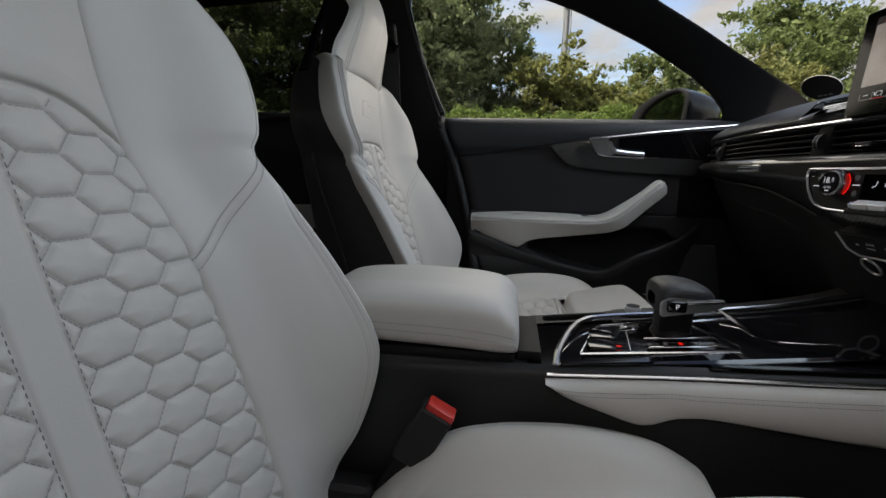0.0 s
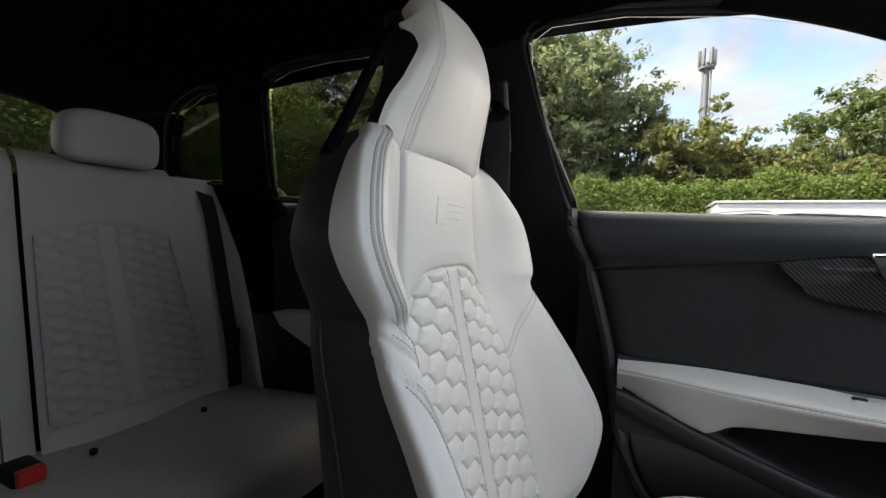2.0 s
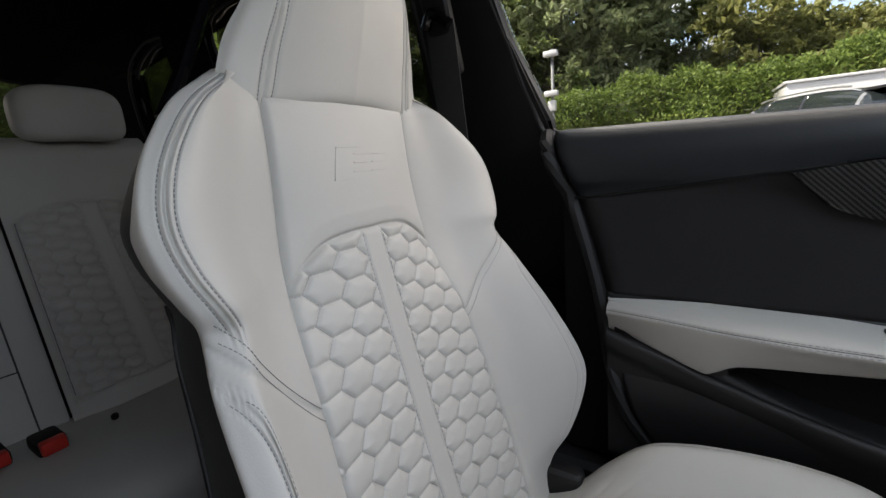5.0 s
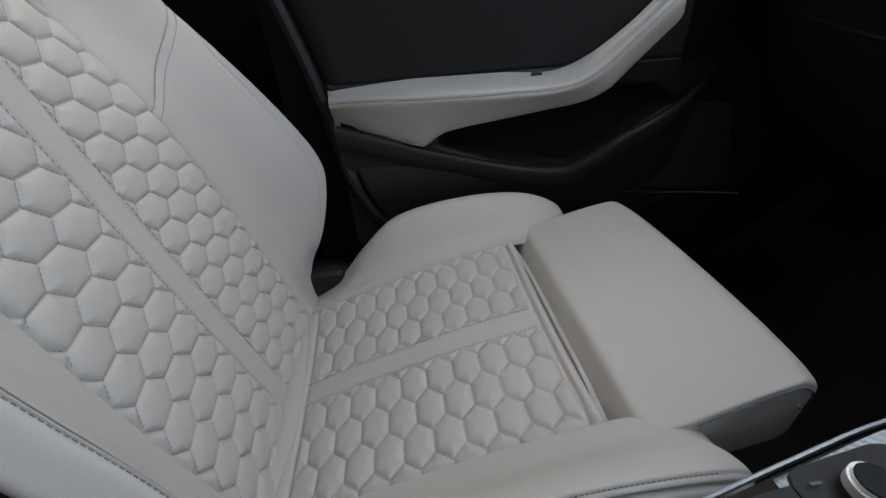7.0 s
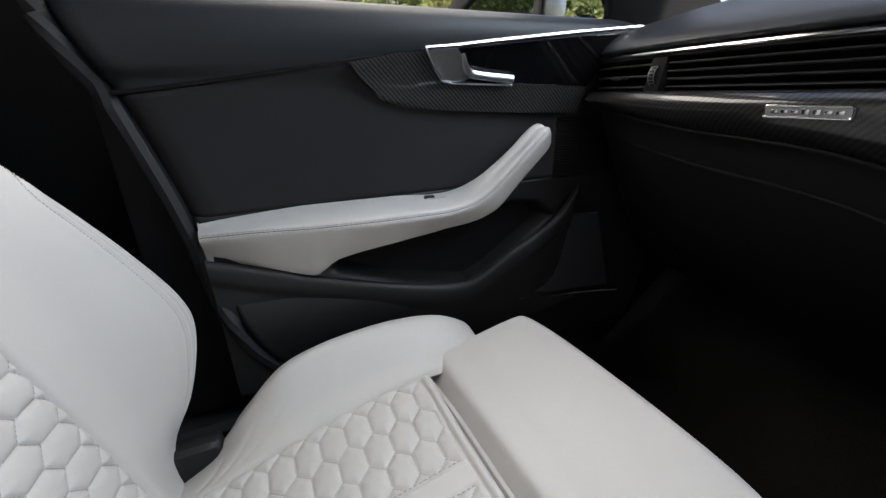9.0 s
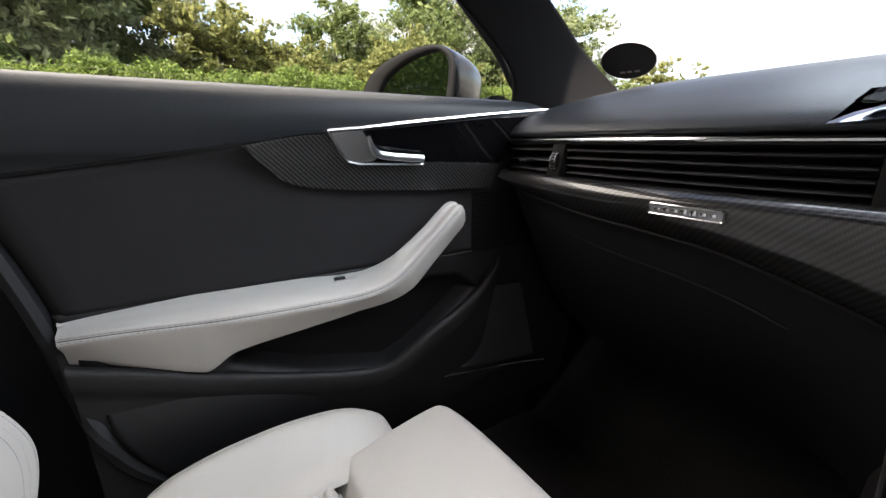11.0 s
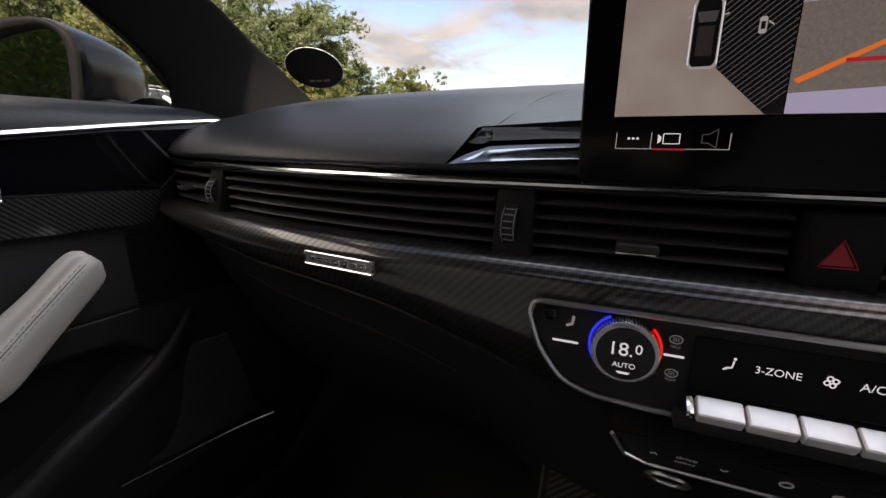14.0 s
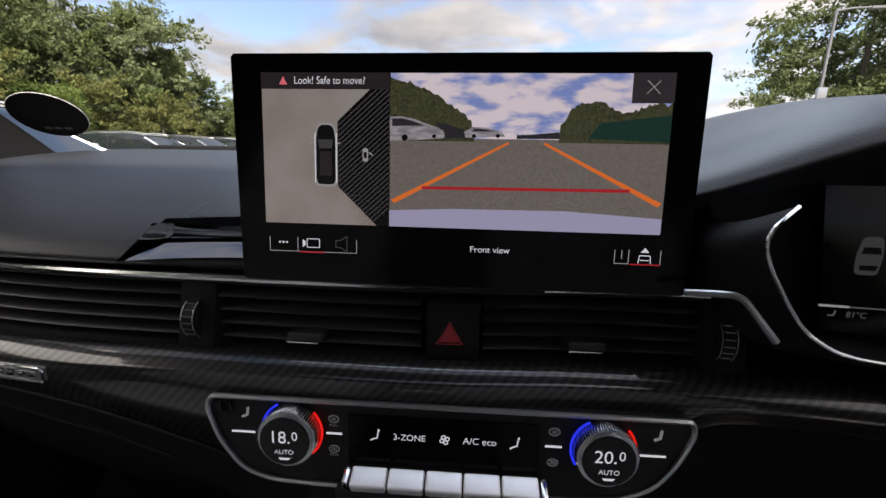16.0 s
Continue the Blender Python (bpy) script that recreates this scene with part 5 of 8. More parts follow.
def rail_sheet(name, profile, material, label="", n=150, m=24, y0=Y0, y1=Y1):
    """A strip along the dash; profile(y) gives points (x, z) from top to bottom."""
    def at(a, b):
        y = y0 + (y1 - y0) * a
        pr = profile(y)
        x, z = spl([(i, *p) for i, p in enumerate(pr)], b * (len(pr) - 1))
        return Vector((x, y, z))
    return sheet(name, at, n, m, material, dash, label)


def step(f):
    f = min(1.0, max(0.0, f))
    return f * f * (3 - 2 * f)


def top_profile(y):
    x = dash_x(y)
    side = 0.030 * max(0.0, (abs(y) - 0.45) / 0.25) ** 2
    # over the instruments the top lifts into a hood
    h1, h2 = 0.046 * step((0.03 - y) / 0.13), 0.062 * step((-0.10 - y) / 0.18)
    if y < -0.45:
        side = 0.02 * max(0.0, (-0.45 - y) / 0.25) ** 2
    return [(1.02, 0.945 - side), (0.90, 0.962 - side + 0.2 * h2), (x + 0.27, 0.970 - side + 0.2 * h1 + 0.55 * h2), (x + 0.17, 0.963 - side * 0.8 + 0.3 * h1 + 0.7 * h2), (x + 0.085, 0.945 - side * 0.5 + 0.45 * h1 + 0.8 * h2), (x + 0.036, 0.926 + 0.72 * h1 + 0.8 * h2), (x + 0.012, 0.912 + 0.88 * h1 + 0.78 * h2),
            (x + 0.003, 0.902 + 0.95 * h1 + 0.75 * h2), (x + 0.002, 0.8965 + h1 + 0.72 * h2), (x + 0.012, 0.8925 + h1 + 0.70 * h2), (x + 0.05, 0.893 + 0.6 * h1 + 0.7 * h2)]


rail_sheet("soft_top", top_profile, PAD, "soft grained blue-black dash top", 170, 44)
part("chrome_line", tube([(dash_x(y) + 0.0035, y, 0.8885) for y in np.linspace(-0.172, 0.648, 120)], 0.0023, 8, 1.15), CHROME, dash, "thin chrome line along the dash")
part("chrome_drop", tube(curve_pts([(0.512, -0.127, 0.9002), (0.507, -0.146, 0.9021), (0.506, -0.1498, 0.9015), (0.505, -0.1533, 0.8995), (0.504, -0.1595, 0.8919), (0.504, -0.1698, 0.8797)], 24), 0.0019, 8), HANDLE_METAL, dash)
rail_sheet("vent_lip", lambda y: [(dash_x(y) + 0.006, 0.8865), (dash_x(y) + 0.004, 0.884), (dash_x(y) + 0.012, 0.8815), (dash_x(y) + 0.03, 0.880)], PLASTIC_DARK, "", 120, 8, -0.2, 0.655)
rail_sheet("vent_recess", lambda y: [(dash_x(y) + 0.03, 0.881), (dash_x(y) + 0.045, 0.875), (dash_x(y) + 0.045, 0.85), (dash_x(y) + 0.02, 0.843), (dash_x(y) - 0.004, 0.8405)], PLASTIC_DARK, "", 120, 12, -0.2, 0.655)


def carbon_profile(y):
    x, lo = dash_x(y), spl(CARBON_LOW, y)
    f = max(0.0, min(1.0, (0.835 - lo) / 0.06))
    return [(x - 0.0045, 0.8425), (x - 0.0090, 0.8420), (x - 0.0140, 0.8397), (x - 0.0182, 0.8355), (x - 0.0208, 0.8300), (x - 0.0205 + 0.001 * f, 0.8335 - 0.35 * (0.835 - lo)), (x - 0.016 + 0.006 * f, 0.8335 - 0.7 * (0.835 - lo)), (x - 0.008 + 0.012 * f, lo), (x + 0.010 + 0.012 * f, lo - 0.003)]


rail_sheet("carbon_strip", carbon_profile, CARBON_D, "lacquered carbon fibre dash strip", 170, 30)
part("carbon_edge", tube([(dash_x(y) - 0.0040 + 0.008 * max(0.0, min(1.0, (0.835 - spl(CARBON_LOW, y)) / 0.06)), y, spl(CARBON_LOW, y) - 0.0035) for y in np.linspace(0.16, 0.66, 60)], 0.0016, 6), PLASTIC_DARK, dash)


def knee_profile(y):
    x, lo = dash_x(y), spl(CARBON_LOW, y)
    c = math.exp(-((y - 0.0) / 0.17) ** 4)
    return [(x + 0.018, lo - 0.002), (x + 0.022 - 0.010 * c, lo - 0.03), (x + 0.05 - 0.03 * c, lo - 0.09), (x + 0.12 - 0.08 * c, 0.60 - 0.02 * c), (x + 0.22 - 0.14 * c, 0.50), (x + 0.42 - 0.28 * c, 0.42), (1.08, 0.40)]


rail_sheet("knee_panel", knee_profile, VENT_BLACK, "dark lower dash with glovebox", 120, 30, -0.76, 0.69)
gb = [(y, spl(CARBON_LOW, y) - 0.045 - 0.02 * (0.6 - y)) for y in np.linspace(0.22, 0.62, 20)]
part("glovebox_gap", tube([(dash_x(y) + 0.029, y, z) for y, z in gb], 0.0018, 5), PLASTIC_DARK, dash)

# slats: each blade runs the length of its vent
BLADES = [(0.505, 0.640, 3), (0.183, 0.477, 4), (0.020, 0.156, 4), (-0.155, -0.020, 4)]
for a, b, count in BLADES:
    for i in range(count):
        z = 0.8755 - i * (0.0285 / (count - 1))
        bm = bmesh.new()
        ys = np.linspace(a, b, 26)
        rows = []
        for y in ys:
            x = dash_x(y)
            rows.append([bm.verts.new((x + dx, y, z + dz)) for dx, dz in ((0.006, 0.0012), (0.0045, -0.0002), (0.006, -0.0016), (0.034, -0.0005), (0.034, 0.0022))])
        for q, r in zip(rows, rows[1:]):
            for k in range(5):
                bm.faces.new((q[k], q[(k + 1) % 5], r[(k + 1) % 5], r[k]))
        part("vent_blade", bm, BLADE, dash, sharp=0.9)


def dash_turn(y):
    d = (dash_x(y + 0.01) - dash_x(y - 0.01)) / 0.02
    return Matrix.Rotation(-math.atan(d), 4, "Z")


# thumbwheels between the vents
for y in (0.492, 0.169, -0.167):
    x = dash_x(y)
    tilt = dash_turn(y) @ Matrix.Rotation(radians(14), 4, "Y")
    hub = part("wheel_housing", box((x + 0.010, y, 0.860), (0.022, 0.026, 0.044), 0.003, 2, tilt), VENT_BLACK, dash)
    part("thumbwheel", cyl((x + 0.006, y, 0.860), 0.0145, 0.008, "y", 28, 0.001, turn=dash_turn(y)), PLASTIC_DARK, hub)
    for s in (-1, 1):
        part("wheel_ring", tube([(x + 0.006 - 0.0148 * math.cos(f), y + s * 0.0042, 0.860 + 0.0148 * math.sin(f)) for f in np.linspace(-1.0, 1.0, 14)], 0.0004, 6), HANDLE_METAL, hub)
    ribs = bmesh.new()
    for f in np.linspace(-0.9, 0.9, 7):
        box((x + 0.006 - 0.0147 * math.cos(f), y, 0.860 + 0.0147 * math.sin(f)), (0.0012, 0.0060, 0.0006), bm=ribs)
    part("wheel_rib", ribs, HANDLE_METAL, hub, smooth=False)
# sliding tabs on the centre blades
for y, z in ((0.093, 0.8535), (-0.084, 0.8535)):
    x = dash_x(y)
    tab = part("vent_tab", box((x + 0.002, y, z), (0.016, 0.0235, 0.0062), 0.0025, 3, dash_turn(y)), PLASTIC, dash)
    part("tab_trim", box((x - 0.0062, y, z - 0.0026), (0.0022, 0.0215, 0.0012), 0.0005, 2, dash_turn(y)), CHROME, tab, "chrome edged vent tab")
x = dash_x(0.565)
tab = part("vent_tab", box((x + 0.002, 0.565, 0.8600), (0.016, 0.020, 0.005), 0.002, 2, dash_turn(0.565)), BLADE, dash)
# hazard switch
x = dash_x(0.0)
hz = part("hazard_switch", box((x + 0.010, 0.0, 0.8600), (0.022, 0.034, 0.040), 0.003, 2, dash_turn(0)), VENT_BLACK, dash)
tri_m = Matrix.Translation((x - 0.0016, 0.0005, 0.8585)) @ dash_turn(0)
part("hazard_triangle", prism([(-0.0068, -0.005), (0.0068, -0.005), (0.0, 0.0070)], lambda a, b, w: tri_m @ Vector((w, a, b)), 0.001), HAZARD_GLOW, hz, "dim red warning triangle", smooth=False)
part("hazard_outline", tube([tri_m @ Vector((-0.0006, a, b)) for a, b in ((-0.0083, -0.0060), (0.0083, -0.0060), (0.0, 0.0088), (-0.0083, -0.0060))], 0.0004, 5), HAZARD_GLOW, hz)

# badge on the carbon strip
bx = (dash_x(0.296) - 0.0222)
badge = thing("trim_badge", "small chrome badge with raised marks on the carbon strip", "badge", (bx, 0.296, 0.8245))


def on_badge(a, b, w):
    return Vector((w + 0.0, -a, b))


part("plate", prism(rounded([(-0.034, -0.0055), (0.034, -0.0055), (0.034, 0.0045), (-0.034, 0.0045)], 0.002, 3), on_badge, 0.003, 0.0008), HANDLE_METAL, badge)
part("rim", tube([on_badge(a, b, -0.0004) for a, b in rounded([(-0.034, -0.0055), (0.034, -0.0055), (0.034, 0.0045), (-0.034, 0.0045), (-0.034, -0.0055)], 0.002, 3)], 0.0009, 6), CHROME, badge)
for i in range(7):
    a = -0.0255 + i * 0.0085
    part("raised_mark", box(tuple(on_badge(a, -0.0005, -0.0004)), (0.0016, 0.0060, 0.0034 if i not in (3, 4) else 0.0050), 0.0007, 2), CHROME, badge)


# ---- centre display ----
SCR = Matrix.Translation((0.5215, -0.0005, 0.9545)) @ Euler((0, radians(5.0), radians(5.3))).to_matrix().to_4x4()


def on_screen(a, b, w=0.0):
    """a to the viewer's right, b up, w away from the viewer, in metres from the display's middle."""
    return SCR @ Vector((w, -a, b))


display = thing("centre_display", "wide black touch display showing a parking camera view", "display")
part("housing", prism(rounded([(-0.1293, -0.0626), (0.1333, -0.0618), (0.1348, 0.0706), (-0.1322, 0.0701)], 0.0016, 4), on_screen, 0.013, 0.0012), DISPLAY_GLASS, display, "slim gloss black display housing")
part("housing_edge", tube([on_screen(a, b, 0.0065) for a, b in rounded([(-0.1270, -0.0605), (0.1310, -0.0597), (0.1323, 0.0685), (-0.1297, 0.0680), (-0.1270, -0.0605)], 0.002, 4)], 0.0040, 8), VENT_BLACK, display)
part("foot", box(tuple(on_screen(0, -0.056, 0.035)), (0.05, 0.12, 0.02), 0.006, 2), PLASTIC_DARK, display)


def picture_mat(name, stops, scale, strength, stretch=(1, 1, 1), thresh=(0.35, 0.65)):
    """A lit picture area: two tones broken up by noise."""
    m = bpy.data.materials.new(name)
    m.use_nodes = True
    t = m.node_tree
    p = t.nodes["Principled BSDF"]
    p.inputs["Base Color"].default_value, p.inputs["Roughness"].default_value = (0.01, 0.01, 0.01, 1), 0.25
    co = t.nodes.new("ShaderNodeTexCoord")
    mp = t.nodes.new("ShaderNodeMapping")
    mp.inputs["Scale"].default_value = stretch
    nz = t.nodes.new("ShaderNodeTexNoise")
    nz.inputs["Scale"].default_value, nz.inputs["Detail"].default_value = scale, 6
    ra = t.nodes.new("ShaderNodeValToRGB")
    ra.color_ramp.elements[0].position, ra.color_ramp.elements[1].position = thresh
    ra.color_ramp.elements[0].color, ra.color_ramp.elements[1].color = (*stops[0], 1), (*stops[1], 1)
    link(t, co.outputs["Object"], mp.inputs[0])
    link(t, mp.outputs[0], nz.inputs["Vector"])
    link(t, nz.outputs["Fac"], ra.inputs[0])
    link(t, ra.outputs[0], p.inputs["Emission Color"])
    p.inputs["Emission Strength"].default_value = 0.36 * strength
    return m


PIC_SKY = picture_mat("picture_sky", [(0.17, 0.24, 0.52), (0.62, 0.57, 0.62)], 55, 0.72, (1, 1, 2.6), (0.36, 0.54))
PIC_ROAD = picture_mat("picture_road", [(0.118, 0.108, 0.097), (0.165, 0.151, 0.136)], 640, 0.64, (1, 1, 1), (0.3, 0.7))
PIC_TREES = picture_mat("picture_trees", [(0.012, 0.015, 0.007), (0.075, 0.084, 0.038)], 900, 0.7, (1, 1, 1), (0.34, 0.72))
PIC_FENCE = glow("picture_fence", (0.01, 0.04, 0.03), 0.8)
PIC_CAR = picture_mat("picture_cars", [(0.17, 0.17, 0.19), (0.36, 0.35, 0.38)], 160, 0.6, (1, 1, 3))
PIC_DARKCAR = glow("picture_dark_cars", (0.03, 0.03, 0.035), 0.7)
PIC_BUMPER = glow("picture_bumper", (0.42, 0.42, 0.62), 0.75)
PIC_PLAN = picture_mat("picture_plan_ground", [(0.25, 0.215, 0.19), (0.33, 0.31, 0.29)], 26, 0.52)
PIC_STRIPE = glow("picture_stripe", (0.10, 0.10, 0.11), 0.6)
PIC_BLACK = glow("picture_black", (0.004, 0.004, 0.005), 0.5)
PIC_GREY = glow("picture_grey", (0.07, 0.07, 0.08), 0.6)
PIC_CLOSE = glow("picture_close_field", (0.045, 0.040, 0.046), 0.6)
PIC_BAR = glow("picture_bar", (0.03, 0.025, 0.028), 0.6)
ORANGE = glow("orange_guide", (0.75, 0.17, 0.03), 0.9)
RED_LINE = glow("red_guide", (0.45, 0.02, 0.03), 0.8)
WARN = glow("warning_pink", (0.85, 0.18, 0.22), 0.8)
SCREEN_PX = 0.2302 / 1012.0


def px(a, b):
    """Display units: 0 to 1012 across and 0 to 472 down its lit area."""
    if b > 400:
        a, b = 8 + (a - 8) * 1.065, b + 13
    return (0.0015 + (a - 506) * SCREEN_PX, 0.0594 - b * 0.0865 / 385)


def flat(name, pts, level, material, label=""):
    off = -0.0004 - 0.00022 * level
    return part(name, prism([px(*p) for p in pts], lambda a, b, w: on_screen(a, b, off + w), 0.0001), material, display, label, smooth=False)


def bar(name, a, b, width, level, material):
    (x1, y1), (x2, y2) = a, b
    d = math.hypot(x2 - x1, y2 - y1)
    nx, ny = -(y2 - y1) / d * width / 2, (x2 - x1) / d * width / 2
    return flat(name, [(x1 + nx, y1 + ny), (x2 + nx, y2 + ny), (x2 - nx, y2 - ny), (x1 - nx, y1 - ny)], level, material)


flat("picture_sky", [(334, 0), (1012, 0), (1012, 165), (334, 165)], 1, PIC_SKY)
flat("picture_road", [(334, 158), (1012, 158), (1012, 385), (334, 385)], 2, PIC_ROAD, "asphalt in the camera picture")
random.seed(5)
hill = [(334, 165), (334, 10)] + [(334 + i * 7, 8 + 9 * random.random() + (i / 30.0) ** 1.6 * 108) for i in range(1, 30)] + [(546, 165)]
flat("picture_tree_line", hill, 3, PIC_TREES)
hill = [(752, 165), (754, 122)] + [(760 + i * 6, 4 + 8 * random.random() + spl([(0, 112), (3, 76), (9, 60), (15, 62), (20, 78), (25, 84), (35, 64), (42, 68)], i)) for i in range(42)] + [(1012, 68), (1012, 165)]
flat("picture_tree_line", hill, 3, PIC_TREES)
flat("picture_fence", [(821, 154), (846, 118), (1012, 96), (1012, 161)], 4, PIC_FENCE)
flat("picture_car", [(334, 106), (365, 106), (397, 112), (430, 124), (462, 134), (474, 148), (470, 158), (405, 163), (334, 166)], 4, PIC_CAR)
flat("picture_car", [(440, 120), (480, 124), (520, 136), (524, 156), (474, 158), (470, 138)], 5, PIC_DARKCAR)
flat("picture_car", [(520, 142), (540, 130), (575, 131), (612, 140), (622, 152), (525, 156)], 6, PIC_CAR)
flat("picture_car", [(650, 148), (690, 146), (752, 140), (754, 156), (650, 157)], 5, PIC_DARKCAR)
# dark glass of the cars in the picture
for glass in ([(340, 112), (366, 111), (398, 119), (420, 128), (340, 130)], [(450, 124), (482, 128), (506, 137), (462, 137)], [(546, 134), (574, 135), (592, 140), (540, 141)]):
    flat("picture_car_glass", glass, 7, PIC_DARKCAR)
for cx, cy, rr in ((372, 158, 8), (446, 154, 5), (545, 152, 5), (604, 151, 5)):
    flat("picture_wheel", [(cx + rr * math.cos(k * 0.6283), cy + rr * math.sin(k * 0.6283)) for k in range(10)], 7, PIC_BLACK)
flat("picture_bumper", [(334, 343), (496, 335), (779, 333), (1010, 346), (1010, 385), (334, 385)], 5, PIC_BUMPER)
flat("guide_line", [(338, 316), (348, 324), (632, 170), (630, 165)], 8, ORANGE)
flat("guide_line", [(1006, 308), (996, 317), (715, 170), (718, 165)], 8, ORANGE)
bar("distance_line", (418, 283), (928, 279), 8, 9, RED_LINE)
flat("close_field", [(915, 0), (1012, 0), (1012, 70), (915, 70)], 8, PIC_CLOSE)
bar("close_cross", (948, 18), (978, 48), 1.9, 9, GREY_GLOW)
bar("close_cross", (978, 18), (948, 48), 1.9, 9, GREY_GLOW)
flat("plan_ground", [(0, 40), (332, 40), (332, 385), (0, 385)], 1, PIC_PLAN)
flat("blind_zone", [(332, 30), (332, 385), (300, 385), (198, 285), (198, 119), (281, 41), (292, 30)], 2, PIC_BLACK)
for i in range(26):
    c = 130 + i * 13.0
    # each stripe starts at the car's side or on the lower edge of the zone
    x0 = 200 if c <= 288 else 200 + (c - 288) / 1.88
    y0 = c - 0.9 * (x0 - 200)
    x1 = min(331, 200 + (c - 34) / 0.9)
    if x0 < 322 and y0 < 384:
        bar("zone_stripe", (x0, y0), (x1, c - 0.9 * (x1 - 200)), 2.2, 3, PIC_STRIPE)
flat("headline_field", [(0, 0), (332, 0), (332, 40), (0, 40)], 4, PIC_BAR)
flat("warning_sign", [(48, 30), (70, 30), (59, 10)], 5, WARN)
letters("headline", "Look! Safe to move?", 0.0059, lambda a, b, c: on_screen(0.86 * a + px(180, 0)[0], b + px(0, 21)[1], -0.0022), WHITE_GLOW, display)
car = rounded([(146, 124), (190, 124), (198, 160), (198, 272), (192, 285), (144, 285), (138, 272), (138, 160)], 16, 4)
flat("plan_car_rim", car, 5, GREY_GLOW)
flat("plan_car", rounded([(149, 129), (187, 129), (193, 162), (193, 270), (188, 280), (148, 280), (143, 270), (143, 162)], 14, 4), 6, PIC_BLACK)
for a in (140, 196):
    bar("plan_car_rail", (a, 150), (a, 276), 2.2, 7, WHITE_GLOW)
for a in (133, 203):
    bar("plan_car_mirror", (a - 4, 176), (a + 4, 173), 3.0, 7, GREY_GLOW)
flat("plan_car_screen", [(148, 166), (188, 166), (184, 188), (152, 188)], 7, PIC_GREY)
flat("plan_car_roof", [(152, 196), (184, 196), (184, 258), (152, 258)], 7, PIC_BAR)
flat("door_icon", rounded([(264, 186), (278, 186), (278, 220), (264, 220)], 5, 3), 5, GREY_GLOW)
flat("door_icon_middle", [(267, 196), (275, 196), (275, 211), (267, 211)], 6, PIC_BLACK)
bar("door_icon_door", (280, 196), (290, 204), 3, 6, GREY_GLOW)
for a, b in (((10, 410), (10, 448)), ((10, 448), (232, 448)), ((82, 410), (82, 448)), ((232, 412), (232, 448))):
    bar("key_outline", a, b, 1.8, 2, GREY_GLOW)
bar("active_line", (86, 449), (150, 449), 3.6, 3, RED_LINE)
for k in range(3):
    flat("key_dot", [(36 + k * 9 + 3 * math.cos(f * 0.785), 424 + 3 * math.sin(f * 0.785)) for f in range(8)], 3, WHITE_GLOW)
for a, b in (((106, 413), (138, 413)), ((138, 413), (138, 436)), ((138, 436), (106, 436)), ((106, 436), (106, 413))):
    bar("camera_icon", a, b, 2.0, 3, WHITE_GLOW)
flat("camera_icon_eye", [(95, 414), (102, 420), (102, 430), (95, 436)], 3, WHITE_GLOW)
for a, b in (((180, 415), (192, 415)), ((192, 415), (208, 403)), ((208, 403), (208, 445)), ((208, 445), (192, 434)), ((192, 434), (180, 434)), ((180, 434), (180, 415))):
    bar("sound_icon", a, b, 1.6, 3, PIC_STRIPE)
letters("mode_name", "Front view", 0.0053, lambda a, b, c: on_screen(a + px(595, 0)[0], b + px(0, 426)[1], -0.0012), WHITE_GLOW, display)
for a, b in (((852, 412), (852, 448)), ((852, 448), (884, 448)), ((884, 412), (884, 448)), ((956, 412), (956, 448)), ((868, 414), (868, 436))):
    bar("view_key", a, b, 1.8, 2, GREY_GLOW)
bar("active_line", (886, 449), (956, 449), 3.2, 3, RED_LINE)
flat("arrow_icon", [(910, 418), (930, 418), (920, 406)], 3, WHITE_GLOW)
for a, b in (((908, 426), (932, 426)), ((906, 446), (908, 426)), ((934, 446), (932, 426)), ((910, 438), (930, 438))):
    bar("car_icon", a, b, 2.2, 3, WHITE_GLOW)

# gloss wedge beside the display
wedge = thing("projector_bezel", "gloss black bezel with bright edge beside the display", "bezel")
part("body", prism([(0.222, 0.8985), (0.200, 0.9235), (0.118, 0.9275), (0.118, 0.8985)], lambda a, b, w: Vector((dash_x(a) + 0.004 + 0.55 * (b - 0.8985) + w, a, b)), 0.03, 0.003), PIANO, wedge)


def hollow(a, b):
    # a polished hollow: a from its outer tip towards the display, b from the lower to the upper edge
    z = 0.9030 + (0.9225 - 0.9030) * b - 0.0040 * (1 - b) * (1 - a) ** 2 + 0.0015 * (1 - b) * a
    y = 0.2135 - 0.0165 * b + (0.118 - 0.2135 + 0.0165 * b) * a
    dip = 0.0075 * math.sin(math.pi * min(1.0, b * 0.96 + 0.02)) * min(1.0, a * 5 + 0.15)
    return Vector((dash_x(y) - 0.0068 + 0.55 * (z - 0.8985) + dip, y, z))


sheet("polished_hollow", hollow, 40, 24, DARK_CHROME, wedge, "polished dark chrome hollow")
part("top_seam", tube(curve_pts([(dash_x(y) + q, y, z) for q, y, z in ((0.014, 0.198, 0.9132), (0.036, 0.192, 0.9262), (0.060, 0.185, 0.9360), (0.085, 0.178, 0.9452), (0.125, 0.168, 0.9548))], 20), 0.0006, 6), BLADE, wedge, "thin edge line on the dash top")

part("driver_bezel", prism([(-0.140, 0.9005), (-0.140, 0.9065), (-0.165, 0.9065), (-0.195, 0.9030), (-0.195, 0.9005)], lambda a, b, w: Vector((dash_x(a) + 0.012 + w, a, b)), 0.02, 0.001), CHROME, wedge)

# ---- instrument cluster ----
cl = thing("instrument_cluster", "digital instrument cluster in a black hood with bright rim", "instrument display")


def on_cluster(a, b, w):
    return Vector((0.575 + w + 0.25 * (b - 0.90), -0.40 - a, b))


